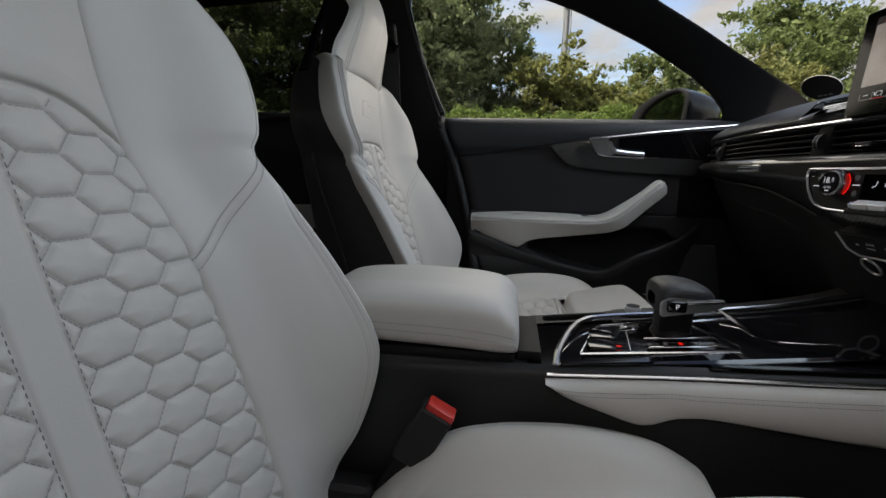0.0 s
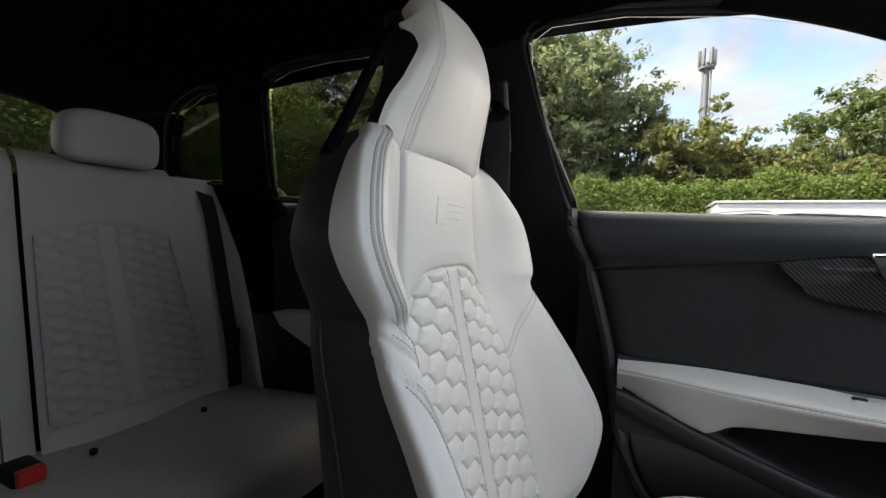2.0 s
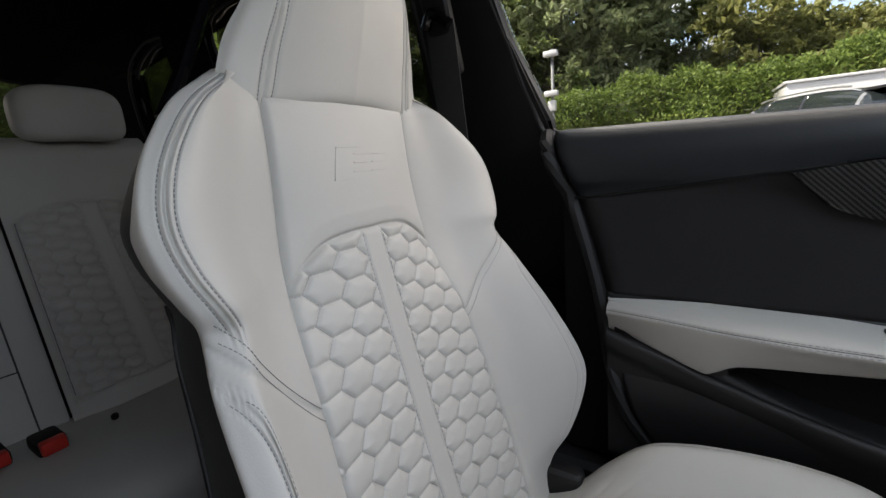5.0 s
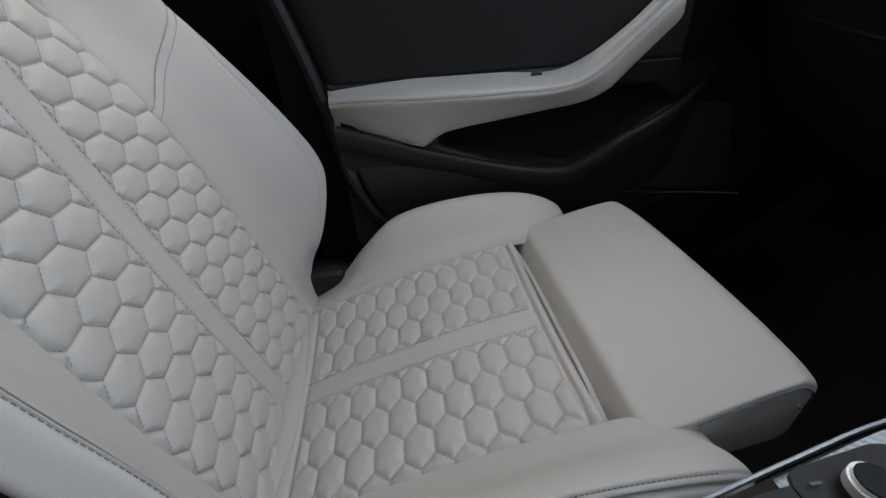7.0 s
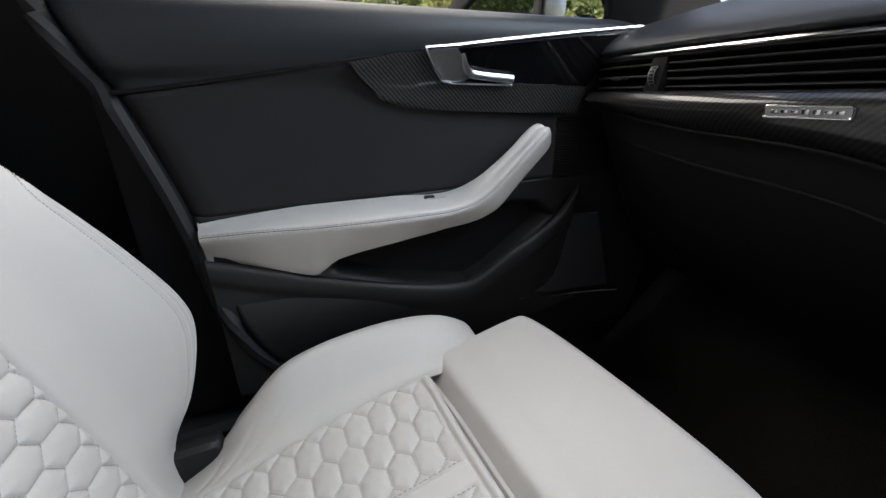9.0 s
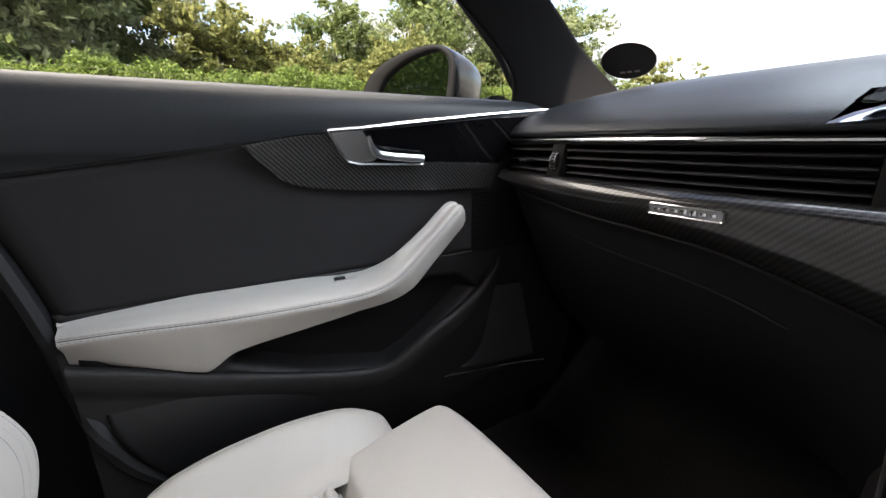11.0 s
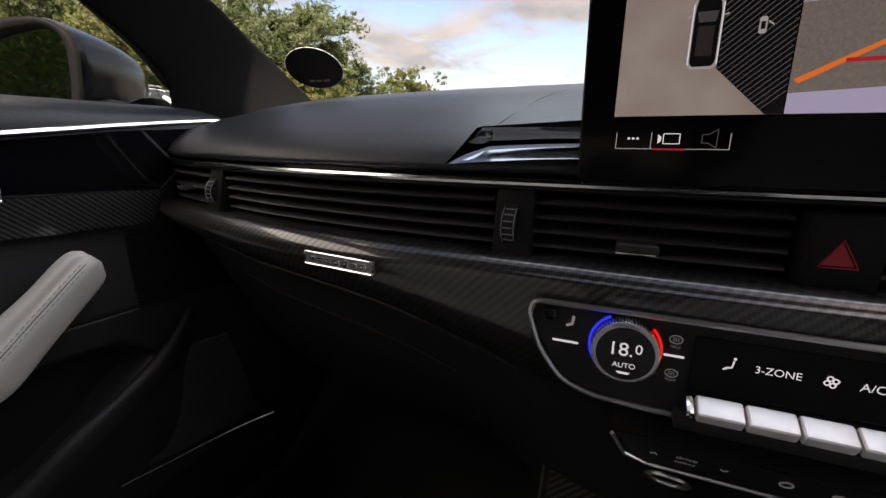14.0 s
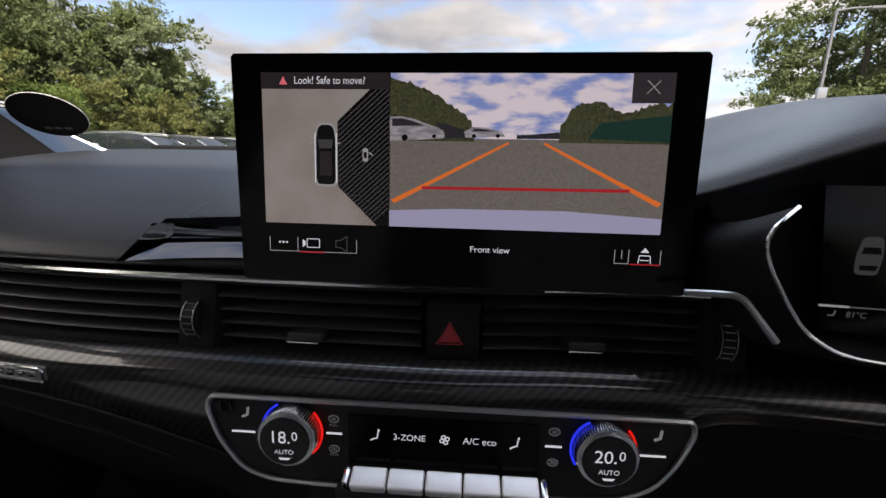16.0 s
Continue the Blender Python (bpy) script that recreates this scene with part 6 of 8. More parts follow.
part("screen", prism([(-0.17, 0.865), (0.17, 0.865), (0.17, 0.955), (-0.17, 0.955)], on_cluster, 0.01), DISPLAY_GLASS, cl, smooth=False)
rim = curve_pts([(0.508, -0.170, 0.948), (0.504, -0.1625, 0.9425), (0.503, -0.1578, 0.936), (0.503, -0.157, 0.928), (0.503, -0.161, 0.917), (0.503, -0.170, 0.902), (0.503, -0.179, 0.8895), (0.503, -0.188, 0.882), (0.504, -0.201, 0.876), (0.506, -0.225, 0.872), (0.510, -0.32, 0.862), (0.515, -0.50, 0.858)], 90)
part("bright_rim", tube(rim, 0.0011, 8), CHROME, cl)
sheet("cowl", lambda a, b: rim[int(round(a * 89))] + Vector((0.002 + 0.075 * b, 0.010 * math.sin(math.pi * b) + 0.008 * b, -0.012 * math.sin(math.pi * b) - 0.004 * b)), 89, 8, VENT_BLACK, cl)
part("face_board", prism([(-0.26, 0.848), (0.24, 0.848), (0.24, 0.965), (-0.26, 0.965)], lambda a, b, w: on_cluster(a, b, 0.012 + w), 0.01), VENT_BLACK, cl, smooth=False)
def on_face(a, b, w):
    return Vector((0.560 + w, -0.2427 - a, 0.9155 + b))


part("car_symbol", prism(rounded([(-0.0058, -0.0115), (0.0058, -0.0115), (0.0066, 0.0), (0.0050, 0.0115), (-0.0050, 0.0115), (-0.0066, 0.0)], 0.003, 4), on_face, 0.001), FAINT_GLOW, cl, smooth=False)
for lo, hi, w0, w1 in ((-0.0085, -0.0055, 0.0040, 0.0046), (0.0015, 0.0055, 0.0050, 0.0040)):
    part("car_symbol_glass", prism([(-w0, lo), (w0, lo), (w1, hi), (-w1, hi)], lambda a, b, w: on_face(a, b, w - 0.0006), 0.0004), PIC_BLACK, cl, smooth=False)
part("status_line", prism([(-0.020, -0.0326), (-0.004, -0.0326), (-0.004, -0.0314), (-0.020, -0.0314)], on_face, 0.001), GREY_GLOW, cl, smooth=False)
part("status_line", prism([(-0.004, -0.0324), (0.050, -0.0324), (0.050, -0.0318), (-0.004, -0.0318)], on_face, 0.001), DIM_GLOW, cl, smooth=False)
letters("temperature", "81°C", 0.0052, lambda a, b, c: on_face(a + 0.0005, b - 0.0368, 0.0), DIM_GLOW, cl)
part("seat_icon", tube([on_face(a - 0.0125, b - 0.0368, 0.0) for a, b in ((0.0016, 0.0022), (0.0010, -0.0010), (-0.0020, -0.0012))], 0.0005, 5), DIM_GLOW, cl)

# ---- climate panel ----
CLIM = Matrix.Translation((0.5000, 0.0, 0.7980)) @ Euler((0, radians(4.0), radians(6.5))).to_matrix().to_4x4()


def on_clim(a, b, w=0.0):
    return CLIM @ Vector((w, -a, b))


climate = thing("climate_panel", "black climate control panel with chrome outline and two dials", "control panel")
OUT = [(-0.1445, 0.0232), (-0.1475, 0.0150), (-0.1405, -0.0060), (-0.1260, -0.0250), (-0.1080, -0.0315), (-0.070, -0.0330), (0.070, -0.0330), (0.108, -0.0300), (0.1270, -0.0215), (0.1400, -0.0040), (0.1475, 0.0150), (0.1455, 0.0230)]
part("panel", prism(rounded(OUT, 0.006, 4), on_clim, 0.03, 0.002), PLASTIC_DARK, climate)
part("gloss_window", prism([(-0.058, 0.0155), (0.058, 0.0155), (0.058, -0.017), (-0.058, -0.017)], lambda a, b, w: on_clim(a, b, w - 0.0012), 0.002), DISPLAY_GLASS, climate, smooth=False)
o = rounded(OUT, 0.008, 5)
part("outline", tube([on_clim(a, b, -0.0012) for a, b in o + o[:1]], 0.0017, 6), ALU, climate, "thin chrome outline")
for sgn, temp in ((-1, "18."), (1, "20.")):
    cx, cy = (-0.0925 if sgn < 0 else 0.0953), 0.0035
    dial = part("dial", cyl(tuple(on_clim(cx, cy, -0.006)), 0.0170, 0.014, "x", 56, 0.002, turn=CLIM.to_3x3().to_4x4()), ALU, climate, "knurled metal dial with lit temperature")
    kn = bmesh.new()
    for k in range(64):
        f = 2 * math.pi * k / 64
        p0, p1 = on_clim(cx + 0.0172 * math.cos(f), cy + 0.0172 * math.sin(f), -0.0115), on_clim(cx + 0.0172 * math.cos(f), cy + 0.0172 * math.sin(f), -0.002)
        tube([p0, p1], 0.0006, 4, bm=kn)
    part("knurl", kn, CHROME, dial, smooth=False)
    part("dial_face", cyl(tuple(on_clim(cx, cy, -0.0135)), 0.0150, 0.002, "x", 48, 0.0005, turn=CLIM.to_3x3().to_4x4()), PIC_BLACK, dial)
    for m, f0, f1 in ((BLUE_GLOW, 2.05, 3.75), (RED_GLOW, -0.85, 0.75)):
        part("light_arc", tube([on_clim(cx + 0.0188 * math.cos(f), cy + 0.0188 * math.sin(f), -0.0030) for f in np.linspace(f0, f1, 24)], 0.0008, 6), m, dial)
    letters("temperature", temp, 0.0108, lambda a, b, c, cx=cx: on_clim(cx + a - 0.0024, cy + b + 0.0028, -0.0150), WHITE_GLOW, dial)
    letters("temperature_tenth", "0", 0.0078, lambda a, b, c, cx=cx: on_clim(cx + a + 0.0066, cy + b + 0.0040, -0.0150), WHITE_GLOW, dial)
    letters("auto_word", "AUTO", 0.0042, lambda a, b, c, cx=cx: on_clim(cx + a, cy + b - 0.0062, -0.0150), WHITE_GLOW, dial)
    part("auto_bar", prism([(-0.0035, -0.0100), (0.0035, -0.0100), (0.0025, -0.0112), (-0.0025, -0.0112)], lambda a, b, w, cx=cx: on_clim(cx + a, cy + b, -0.0150 + w), 0.0004), WHITE_GLOW, dial, smooth=False)
    # seat heating key and small keys beside the dial
    sx = sgn * 0.1250
    part("key_bar", prism([(-0.0075, -0.0006), (0.0075, -0.0006), (0.0075, 0.0006), (-0.0075, 0.0006)], lambda a, b, w: on_clim(sx + a, -0.0005 + b, -0.0008 + w), 0.0005), WHITE_GLOW, climate, smooth=False)
    part("seat_icon", tube([on_clim(sx + 0.002 + a, 0.0125 + b, -0.0008) for a, b in ((0.0018, 0.0036), (0.0011, -0.0013), (-0.0022, -0.0026))], 0.0009, 6), ICON_GLOW, climate)
    ix = sgn * 0.0670
    part("key_bar", prism([(-0.005, -0.0006), (0.005, -0.0006), (0.005, 0.0006), (-0.005, 0.0006)], lambda a, b, w, ix=ix: on_clim(ix + a, 0.0018 + b, -0.0008 + w), 0.0005), WHITE_GLOW, climate, smooth=False)
    for cyy in (0.0115, -0.0085):
        part("key_icon", tube([on_clim(ix + 0.0032 * math.cos(f), cyy + 0.0024 * math.sin(f), -0.0008) for f in np.linspace(0, 6.2, 12)], 0.0004, 4), DIM_GLOW, climate)
        for k in (-0.0012, 0.0, 0.0012):
            part("key_icon_bar", tube([on_clim(ix + k, cyy - 0.0012, -0.0008), on_clim(ix + k, cyy + 0.0012, -0.0008)], 0.0003, 4), DIM_GLOW, climate)
    if sgn < 0:
        letters("max_word", "MAX", 0.0026, lambda a, b, c: on_clim(ix + a, 0.0072 + b, -0.0008), DIM_GLOW, climate)
        letters("rear_word", "REAR", 0.0024, lambda a, b, c: on_clim(ix + a, -0.0125 + b, -0.0008), DIM_GLOW, climate)
    else:
        letters("off_word", "OFF", 0.0040, lambda a, b, c: on_clim(ix + a, -0.0085 + b, -0.0008), DIM_GLOW, climate)
part("sensor", tube([on_clim(-0.1355 + 0.0036 * math.cos(f), 0.0160 + 0.0036 * math.sin(f), -0.0012) for f in np.linspace(0, 6.2832, 20)], 0.0008, 6), PIANO, climate, "small round cabin sensor")
letters("zone_word", "3-ZONE", 0.0056, lambda a, b, c: on_clim(-0.0200 + a, 0.0023 + b, -0.0016), WHITE_GLOW, climate)
letters("eco_word", "A/C eco", 0.0060, lambda a, b, c: on_clim(0.0228 + a, 0.0024 + b, -0.0016), WHITE_GLOW, climate)
for ax_, mir in ((-0.041, 1), (0.0440, 1)):
    part("air_icon", tube([on_clim(ax_ + a, 0.0022 + b, -0.0016) for a, b in ((0.0018, 0.0028), (0.0012, -0.0010), (-0.0010, -0.0015), (-0.0027, -0.0028))], 0.00045, 5), WHITE_GLOW, climate)
    part("air_icon_head", cyl(tuple(on_clim(ax_ + 0.0021, 0.0062, -0.0016)), 0.0007, 0.0006, "x", 10), WHITE_GLOW, climate)
for k in range(4):
    f = k * math.pi / 2 + 0.4
    part("fan_icon", tube([on_clim(0.0016 + 0.0018 * math.cos(f) + 0.0012 * math.cos(q), 0.0025 + 0.0018 * math.sin(f) + 0.0012 * math.sin(q), -0.0016) for q in np.linspace(0, 6.2, 9)], 0.0004, 4), WHITE_GLOW, climate)
# row of metal keys
for k in range(5):
    a = 0.0020 - 0.0456 + k * 0.0228
    part("metal_key", box(tuple(on_clim(a, -0.0227, -0.0075)), (0.0125, 0.0219, 0.0080), 0.002, 3, CLIM.to_3x3().to_4x4() @ Matrix.Rotation(radians(-30), 4, "Y")), SATIN, climate, "satin metal toggle key")
for s in (-1, 1):
    part("key_end", box(tuple(on_clim(0.002 + s * 0.0595, -0.0235, -0.0070)), (0.012, 0.0040, 0.0085), 0.002, 2, CLIM.to_3x3().to_4x4() @ Matrix.Rotation(radians(-30), 4, "Y")), CHROME, climate)
part("key_shelf", box(tuple(on_clim(0, -0.032, 0.004)), (0.030, 0.128, 0.008), 0.002, 2, CLIM.to_3x3().to_4x4()), PLASTIC_DARK, climate)

# lower switch row
sel = thing("drive_switch_panel", "black drive mode switch row below the climate panel", "control panel")


def on_sel(a, b, w=0.0):
    return Matrix.Translation((0.515, 0.0, 0.722)) @ Euler((0, radians(-28), radians(6))).to_matrix().to_4x4() @ Vector((w, -a, b))


SO = [(-0.094, 0.016), (-0.085, -0.008), (-0.070, -0.016), (0.070, -0.016), (0.085, -0.008), (0.094, 0.016)]
part("panel", prism(SO, on_sel, 0.02, 0.002), PLASTIC_DARK, sel)
part("rim", tube([on_sel(a, b, -0.001) for a, b in SO], 0.0014, 6), ALU, sel)
letters("drive_word", "drive", 0.0058, lambda a, b, c: on_sel(-0.050 + a, 0.0035 + b, -0.0006), DIM_GLOW, sel)
letters("select_word", "select", 0.0050, lambda a, b, c: on_sel(-0.050 + a, -0.0025 + b, -0.0006), DIM_GLOW, sel)
for a, k in ((-0.068, 1), (-0.030, -1)):
    part("chevron", tube([on_sel(a - 0.002, 0.001 - k * 0.001, -0.0006), on_sel(a, 0.001 + k * 0.001, -0.0006), on_sel(a + 0.002, 0.001 - k * 0.001, -0.0006)], 0.0004, 4), DIM_GLOW, sel)
part("stop_icon", tube([on_sel(0.0 + 0.0032 * math.cos(f), 0.003 + 0.0032 * math.sin(f), -0.0006) for f in np.linspace(0, 6.2, 14)], 0.0005, 4), DIM_GLOW, sel)
part("aid_icon", tube([on_sel(0.024 + 0.0030 * math.cos(f), 0.003 + 0.0026 * math.sin(f), -0.0006) for f in np.linspace(0, 6.2, 12)], 0.0005, 4), DIM_GLOW, sel)
part("ring_button", tube([Vector((0.520, 0.057, 0.695)) + Matrix.Rotation(radians(-40), 3, "Y") @ Vector((0.0, 0.0130 * math.cos(f), 0.0130 * math.sin(f))) for f in np.linspace(0, 6.2832, 32)], 0.0015, 6), ALU, sel, "round button with a bright ring")
part("status_light", prism([(0.058, 0.001), (0.068, 0.001), (0.068, 0.003), (0.058, 0.003)], lambda a, b, w: on_sel(a, b, -0.0008 + w), 0.0004), RED_GLOW, sel, smooth=False)

# ---- centre console ----
con = thing("centre_console", "black centre console with gloss panels and chrome frame", "centre console")


def con_half(x, s=-1):
    """Half width of the console; it is slimmer beside the passenger's cushion."""
    less = spl([(0.05, 0.011), (0.14, 0.0095), (0.20, 0.005), (0.27, 0.0)], x) if s > 0 else 0.0
    return -less + spl([(-0.40, 0.092), (0.05, 0.094), (0.10, 0.096), (0.25, 0.108), (0.45, 0.128), (0.60, 0.15)], x)


def con_top(x):
    return spl([(-0.40, 0.575), (0.05, 0.585), (0.10, 0.588), (0.25, 0.604), (0.40, 0.618), (0.50, 0.634), (0.60, 0.66)], x)


def con_side(s):
    def at(a, b):
        x = -0.40 + 1.00 * a
        w, z0 = con_half(x, s), con_top(x)
        y, z = spl([(0.0, w - 0.012, z0), (0.06, w - 0.002, z0 - 0.005), (0.12, w, z0 - 0.014), (0.5, w + 0.010, z0 - 0.12), (1.0, w + 0.02, 0.24)], b)
        return Vector((x, s * y, z))
    return at


for s in (-1, 1):
    sheet("console_side", con_side(s), 50, 24, PLASTIC, con)
TOP_SPLIT = 0.046
sheet("console_top", lambda a, b: Vector((0.09 + 0.47 * a, -(con_half(0.09 + 0.47 * a) - 0.011) * (1 - b) + TOP_SPLIT * b, con_top(0.09 + 0.47 * a) - 0.0005)), 40, 20, DISPLAY_GLASS, con, "gloss black console top")
sheet("carbon_top", lambda a, b: Vector((0.205 + 0.395 * a, TOP_SPLIT + (con_half(0.205 + 0.395 * a, 1) - 0.004 - TOP_SPLIT) * b, con_top(0.205 + 0.395 * a) + 0.001)), 40, 10, CARBON_F, con, "lacquered carbon fibre console top")
part("rear_box", box((-0.16, 0, 0.50), (0.50, 0.186, 0.17), 0.02, 3), PLASTIC, con)
# knee pads along both flanks
for s in (-1, 1):
    def pad(a, b, s=s):
        x = 0.100 + 0.44 * a
        z0 = con_top(x) - 0.010
        h = spl([(0.0, 0.002), (0.05, 0.018), (0.13, 0.034), (0.22, 0.049), (0.255, 0.049), (0.30, 0.041), (0.36, 0.038), (0.43, 0.041), (0.74, 0.058), (1.0, 0.066)], a)
        bulge = 0.012 * math.sin(math.pi * min(1, max(0, b))) ** 0.5
        return Vector((x, s * (con_half(x, s) + 0.002 + bulge + 0.006 * b), z0 - h * b))
    if s < 0:
        sheet("knee_pad", pad, 90, 16, LEATHER, con, "pale leather pad on the console flank")
        bm = bmesh.new()
        for d in (0.010, 0.014):
            stitches([pad(0.03 + 0.96 * i / 150, d / max(0.016, spl([(0.0, 0.016), (0.13, 0.034), (0.255, 0.049), (0.36, 0.038), (0.74, 0.058), (1.0, 0.066)], 0.03 + 0.96 * i / 150))) + Vector((0, -0.0005, 0)) for i in range(151)], bm=bm)
        part("pad_stitching", bm, STITCH, con, smooth=False)["kind"] = "stuff"
    part("pad_chrome", tube([(x, s * (con_half(x, s) + 0.002), con_top(x) - 0.006) for x in np.linspace(0.102, 0.55 if s < 0 else 0.60, 44)], 0.0020 if s < 0 else 0.0016, 6), CHROME if s < 0 else HANDLE_METAL, con)
    if s < 0:
        part("gloss_rail", prism([(x, s * (con_half(x) - 0.006)) for x in np.linspace(0.27, 0.56, 16)] + [(x, s * (con_half(x) - 0.034)) for x in np.linspace(0.56, 0.27, 16)], lambda a, b, w: Vector((a, b, con_top(a) + 0.003 - w)), 0.004, 0.001), PIANO, con)
# chrome frame round the selector field
fr = curve_pts([(0.112, -0.088, 0.588), (0.120, -0.050, 0.594), (0.140, 0.000, 0.602), (0.162, 0.030, 0.606), (0.200, 0.044, 0.609), (0.30, 0.056, 0.617), (0.42, 0.070, 0.630), (0.54, 0.082, 0.652)], 70)
part("chrome_frame", tube(fr, 0.0046, 8), CHROME, con, "curved chrome frame strip")
part("frame_floor", prism([(p.x + 0.004, p.y - 0.004) for p in fr[::3]] + [(0.54, -0.100), (0.30, -0.096), (0.118, -0.090)], lambda a, b, w: Vector((a, b, con_top(a) + 0.0035 - w)), 0.003, 0.0008), PIANO, con)
part("front_chrome", tube(curve_pts([(0.345, 0.050, 0.626), (0.352, 0.010, 0.620), (0.350, -0.030, 0.618), (0.372, -0.052, 0.622), (0.45, -0.070, 0.632)], 30), 0.0025, 6), CHROME, con)
# key field left and right of the selector
field = [(0.142, -0.073), (0.168, 0.000), (0.182, 0.018), (0.285, 0.030), (0.318, -0.058), (0.312, -0.073)]
part("key_field", prism(field, lambda a, b, w: Vector((a, b, con_top(a) + 0.0072 - w)), 0.004, 0.0012), PIANO, con)
part("key_field_rim", tube([(a, b, con_top(a) + 0.0074) for a, b in field + field[:1]], 0.0016, 6), CHROME, con)
for i in range(2):
    c = -0.052 + i * 0.034
    part("console_key", box((0.168 + i * 0.008, c, 0.6045), (0.030, 0.028, 0.004), 0.0015, 2), PIANO, con)
part("key_light", box((0.188, -0.058, 0.6068), (0.006, 0.002, 0.0006)), RED_GLOW, con, smooth=False)
part("key_divider", tube([(0.198, -0.070, 0.6075), (0.208, -0.010, 0.6085)], 0.0009, 5), CHROME, con)
plate = part("gate_plate", prism([(0.202, -0.006), (0.232, -0.004), (0.240, 0.020), (0.206, 0.018)], lambda a, b, w: Vector((a, b, con_top(a) + 0.0092 - w)), 0.002), CHROME, con)
part("gate_mark", prism([(0.212, 0.002), (0.226, 0.003), (0.229, 0.012), (0.214, 0.011)], lambda a, b, w: Vector((a, b, con_top(a) + 0.0096 - w)), 0.001), PLASTIC_DARK, plate, smooth=False)
for i in range(5):
    part("gate_mark_light", box((0.225 + i * 0.017, -0.050, con_top(0.225 + i * 0.017) + 0.0076), (0.004, 0.006, 0.0006)), RED_GLOW if i == 2 else DIM_GLOW, con, smooth=False)
part("gate_strip", box((0.262, -0.063, 0.6145), (0.085, 0.005, 0.0012), 0.0004, 1, Matrix.Rotation(radians(-5.5), 4, "Y")), CHROME, con)
part("gate_strip", box((0.262, -0.036, 0.6142), (0.080, 0.004, 0.0012), 0.0004, 1, Matrix.Rotation(radians(-5.5), 4, "Y")), CHROME, con)
# satin insert beside the passenger with an open pocket
pocket = rounded([(0.108, 0.056), (0.108, 0.0805), (0.203, 0.0865), (0.203, 0.0600)], 0.008, 5)
bm = bmesh.new()
outer, lip, deep = [], [], []
for a, b in pocket:
    # each point of the pocket's edge looks outwards to the border of the insert
    da, db = a - 0.1575, b - 0.074
    k = min((0.0525 if da > 0 else 0.068) / max(1e-6, abs(da)), ((con_half(a, 1) - 0.003 - 0.074) if db > 0 else 0.074 - TOP_SPLIT) / max(1e-6, abs(db)))
    oa, ob_ = 0.1575 + da * k, 0.074 + db * k
    outer.append(bm.verts.new((oa, ob_, con_top(oa) + 0.0022)))
    lip.append(bm.verts.new((a, b, con_top(a) + 0.0022)))
    deep.append(bm.verts.new((0.1575 + da * 0.95, 0.074 + db * 0.92, con_top(a) - 0.042)))
n = len(pocket)
for i in range(n):
    q = (i + 1) % n
    bm.faces.new((outer[i], outer[q], lip[q], lip[i]))
    bm.faces.new((lip[i], lip[q], deep[q], deep[i]))
bm.faces.new(deep)
part("pocket_insert", bm, PLASTIC, con, "satin black insert with an open pocket", sharp=0.5)
part("pocket_mat", prism(rounded([(0.118, 0.065), (0.118, 0.083), (0.178, 0.084), (0.178, 0.066)], 0.006, 4), lambda a, b, w: Vector((a, b, con_top(a) - 0.030 - w)), 0.004, 0.001), RUBBER, con, "dark rubber mat in the pocket")
part("dial_plate", prism(rounded([(0.209, 0.0475), (0.211, 0.097), (0.268, 0.1015), (0.286, 0.088), (0.283, 0.064), (0.250, 0.0505)], 0.007, 4), lambda a, b, w: Vector((a, b, con_top(a) + 0.0026 - w)), 0.003, 0.0008), PLASTIC, con, "satin black plate round the dial")
# volume dial
vol = thing("volume_dial", "small round metal volume dial on the console", "dial", (0.240, 0.080, con_top(0.240) + 0.0022), "")
part("dial", cyl((0, 0, 0.0060), 0.0112, 0.010, n=48, bevel=0.002), SATIN, vol, "ribbed chrome dial")
part("dial_top", cyl((0, 0, 0.0112), 0.0094, 0.0012, n=40, bevel=0.0005), PLASTIC_DARK, vol)
for a, b in ((-0.020, 0.008), (-0.006, -0.018), (0.018, 0.008)):
    part("key_mark", box((a, b, 0.0006), (0.006, 0.0016, 0.0006)), GREY_INK, vol, smooth=False)

# gear selector
gear = thing("gear_selector", "black leather gear selector with metal release button", "gear selector", (0.264, -0.005, con_top(0.255) + 0.005))


def knob(a, b):
    x, hw, z0, z1 = spl([(0.0, -0.028, 0.014, 0.038, 0.054), (0.06, -0.026, 0.028, 0.033, 0.065), (0.3, -0.012, 0.033, 0.036, 0.071), (0.6, 0.008, 0.033, 0.039, 0.071), (0.85, 0.028, 0.030, 0.042, 0.066), (0.97, 0.037, 0.022, 0.045, 0.058), (1.0, 0.039, 0.009, 0.048, 0.053)], b)
    f = a * 2 * math.pi
    c, s_ = math.cos(f), math.sin(f)
    return Vector((x, hw * math.copysign(abs(c) ** 0.6, c), (z0 + z1) / 2 + (z1 - z0) / 2 * math.copysign(abs(s_) ** 0.65, s_)))


sheet("grip", knob, 40, 40, PERF, gear, "perforated black leather grip", loop=True)
part("neck", box((0.0, 0, 0.016), (0.040, 0.034, 0.05), 0.010, 3), PLASTIC_DARK, gear)
part("gaiter", cyl((0.0, 0, 0.001), 0.030, 0.016, n=24, radius2=0.020, bevel=0.003), PLASTIC_DARK, gear)
part("trim_plate", prism(rounded([(-0.026, 0.030), (0.026, 0.041), (0.044, 0.047), (0.044, 0.055), (0.020, 0.054), (-0.018, 0.056), (-0.027, 0.048)], 0.004, 3), lambda a, b, w: Vector((a, -0.034 + w, b)), 0.006, 0.0015), ALU, gear, "brushed metal side plate")
part("release_button", box((-0.010, -0.035, 0.045), (0.022, 0.004, 0.014), 0.003, 3), PIANO, gear)
letters("park_letter", "P", 0.0085, lambda a, b, c: Vector((-0.010 + a, -0.0375, 0.045 + b)), WHITE_GLOW, gear)
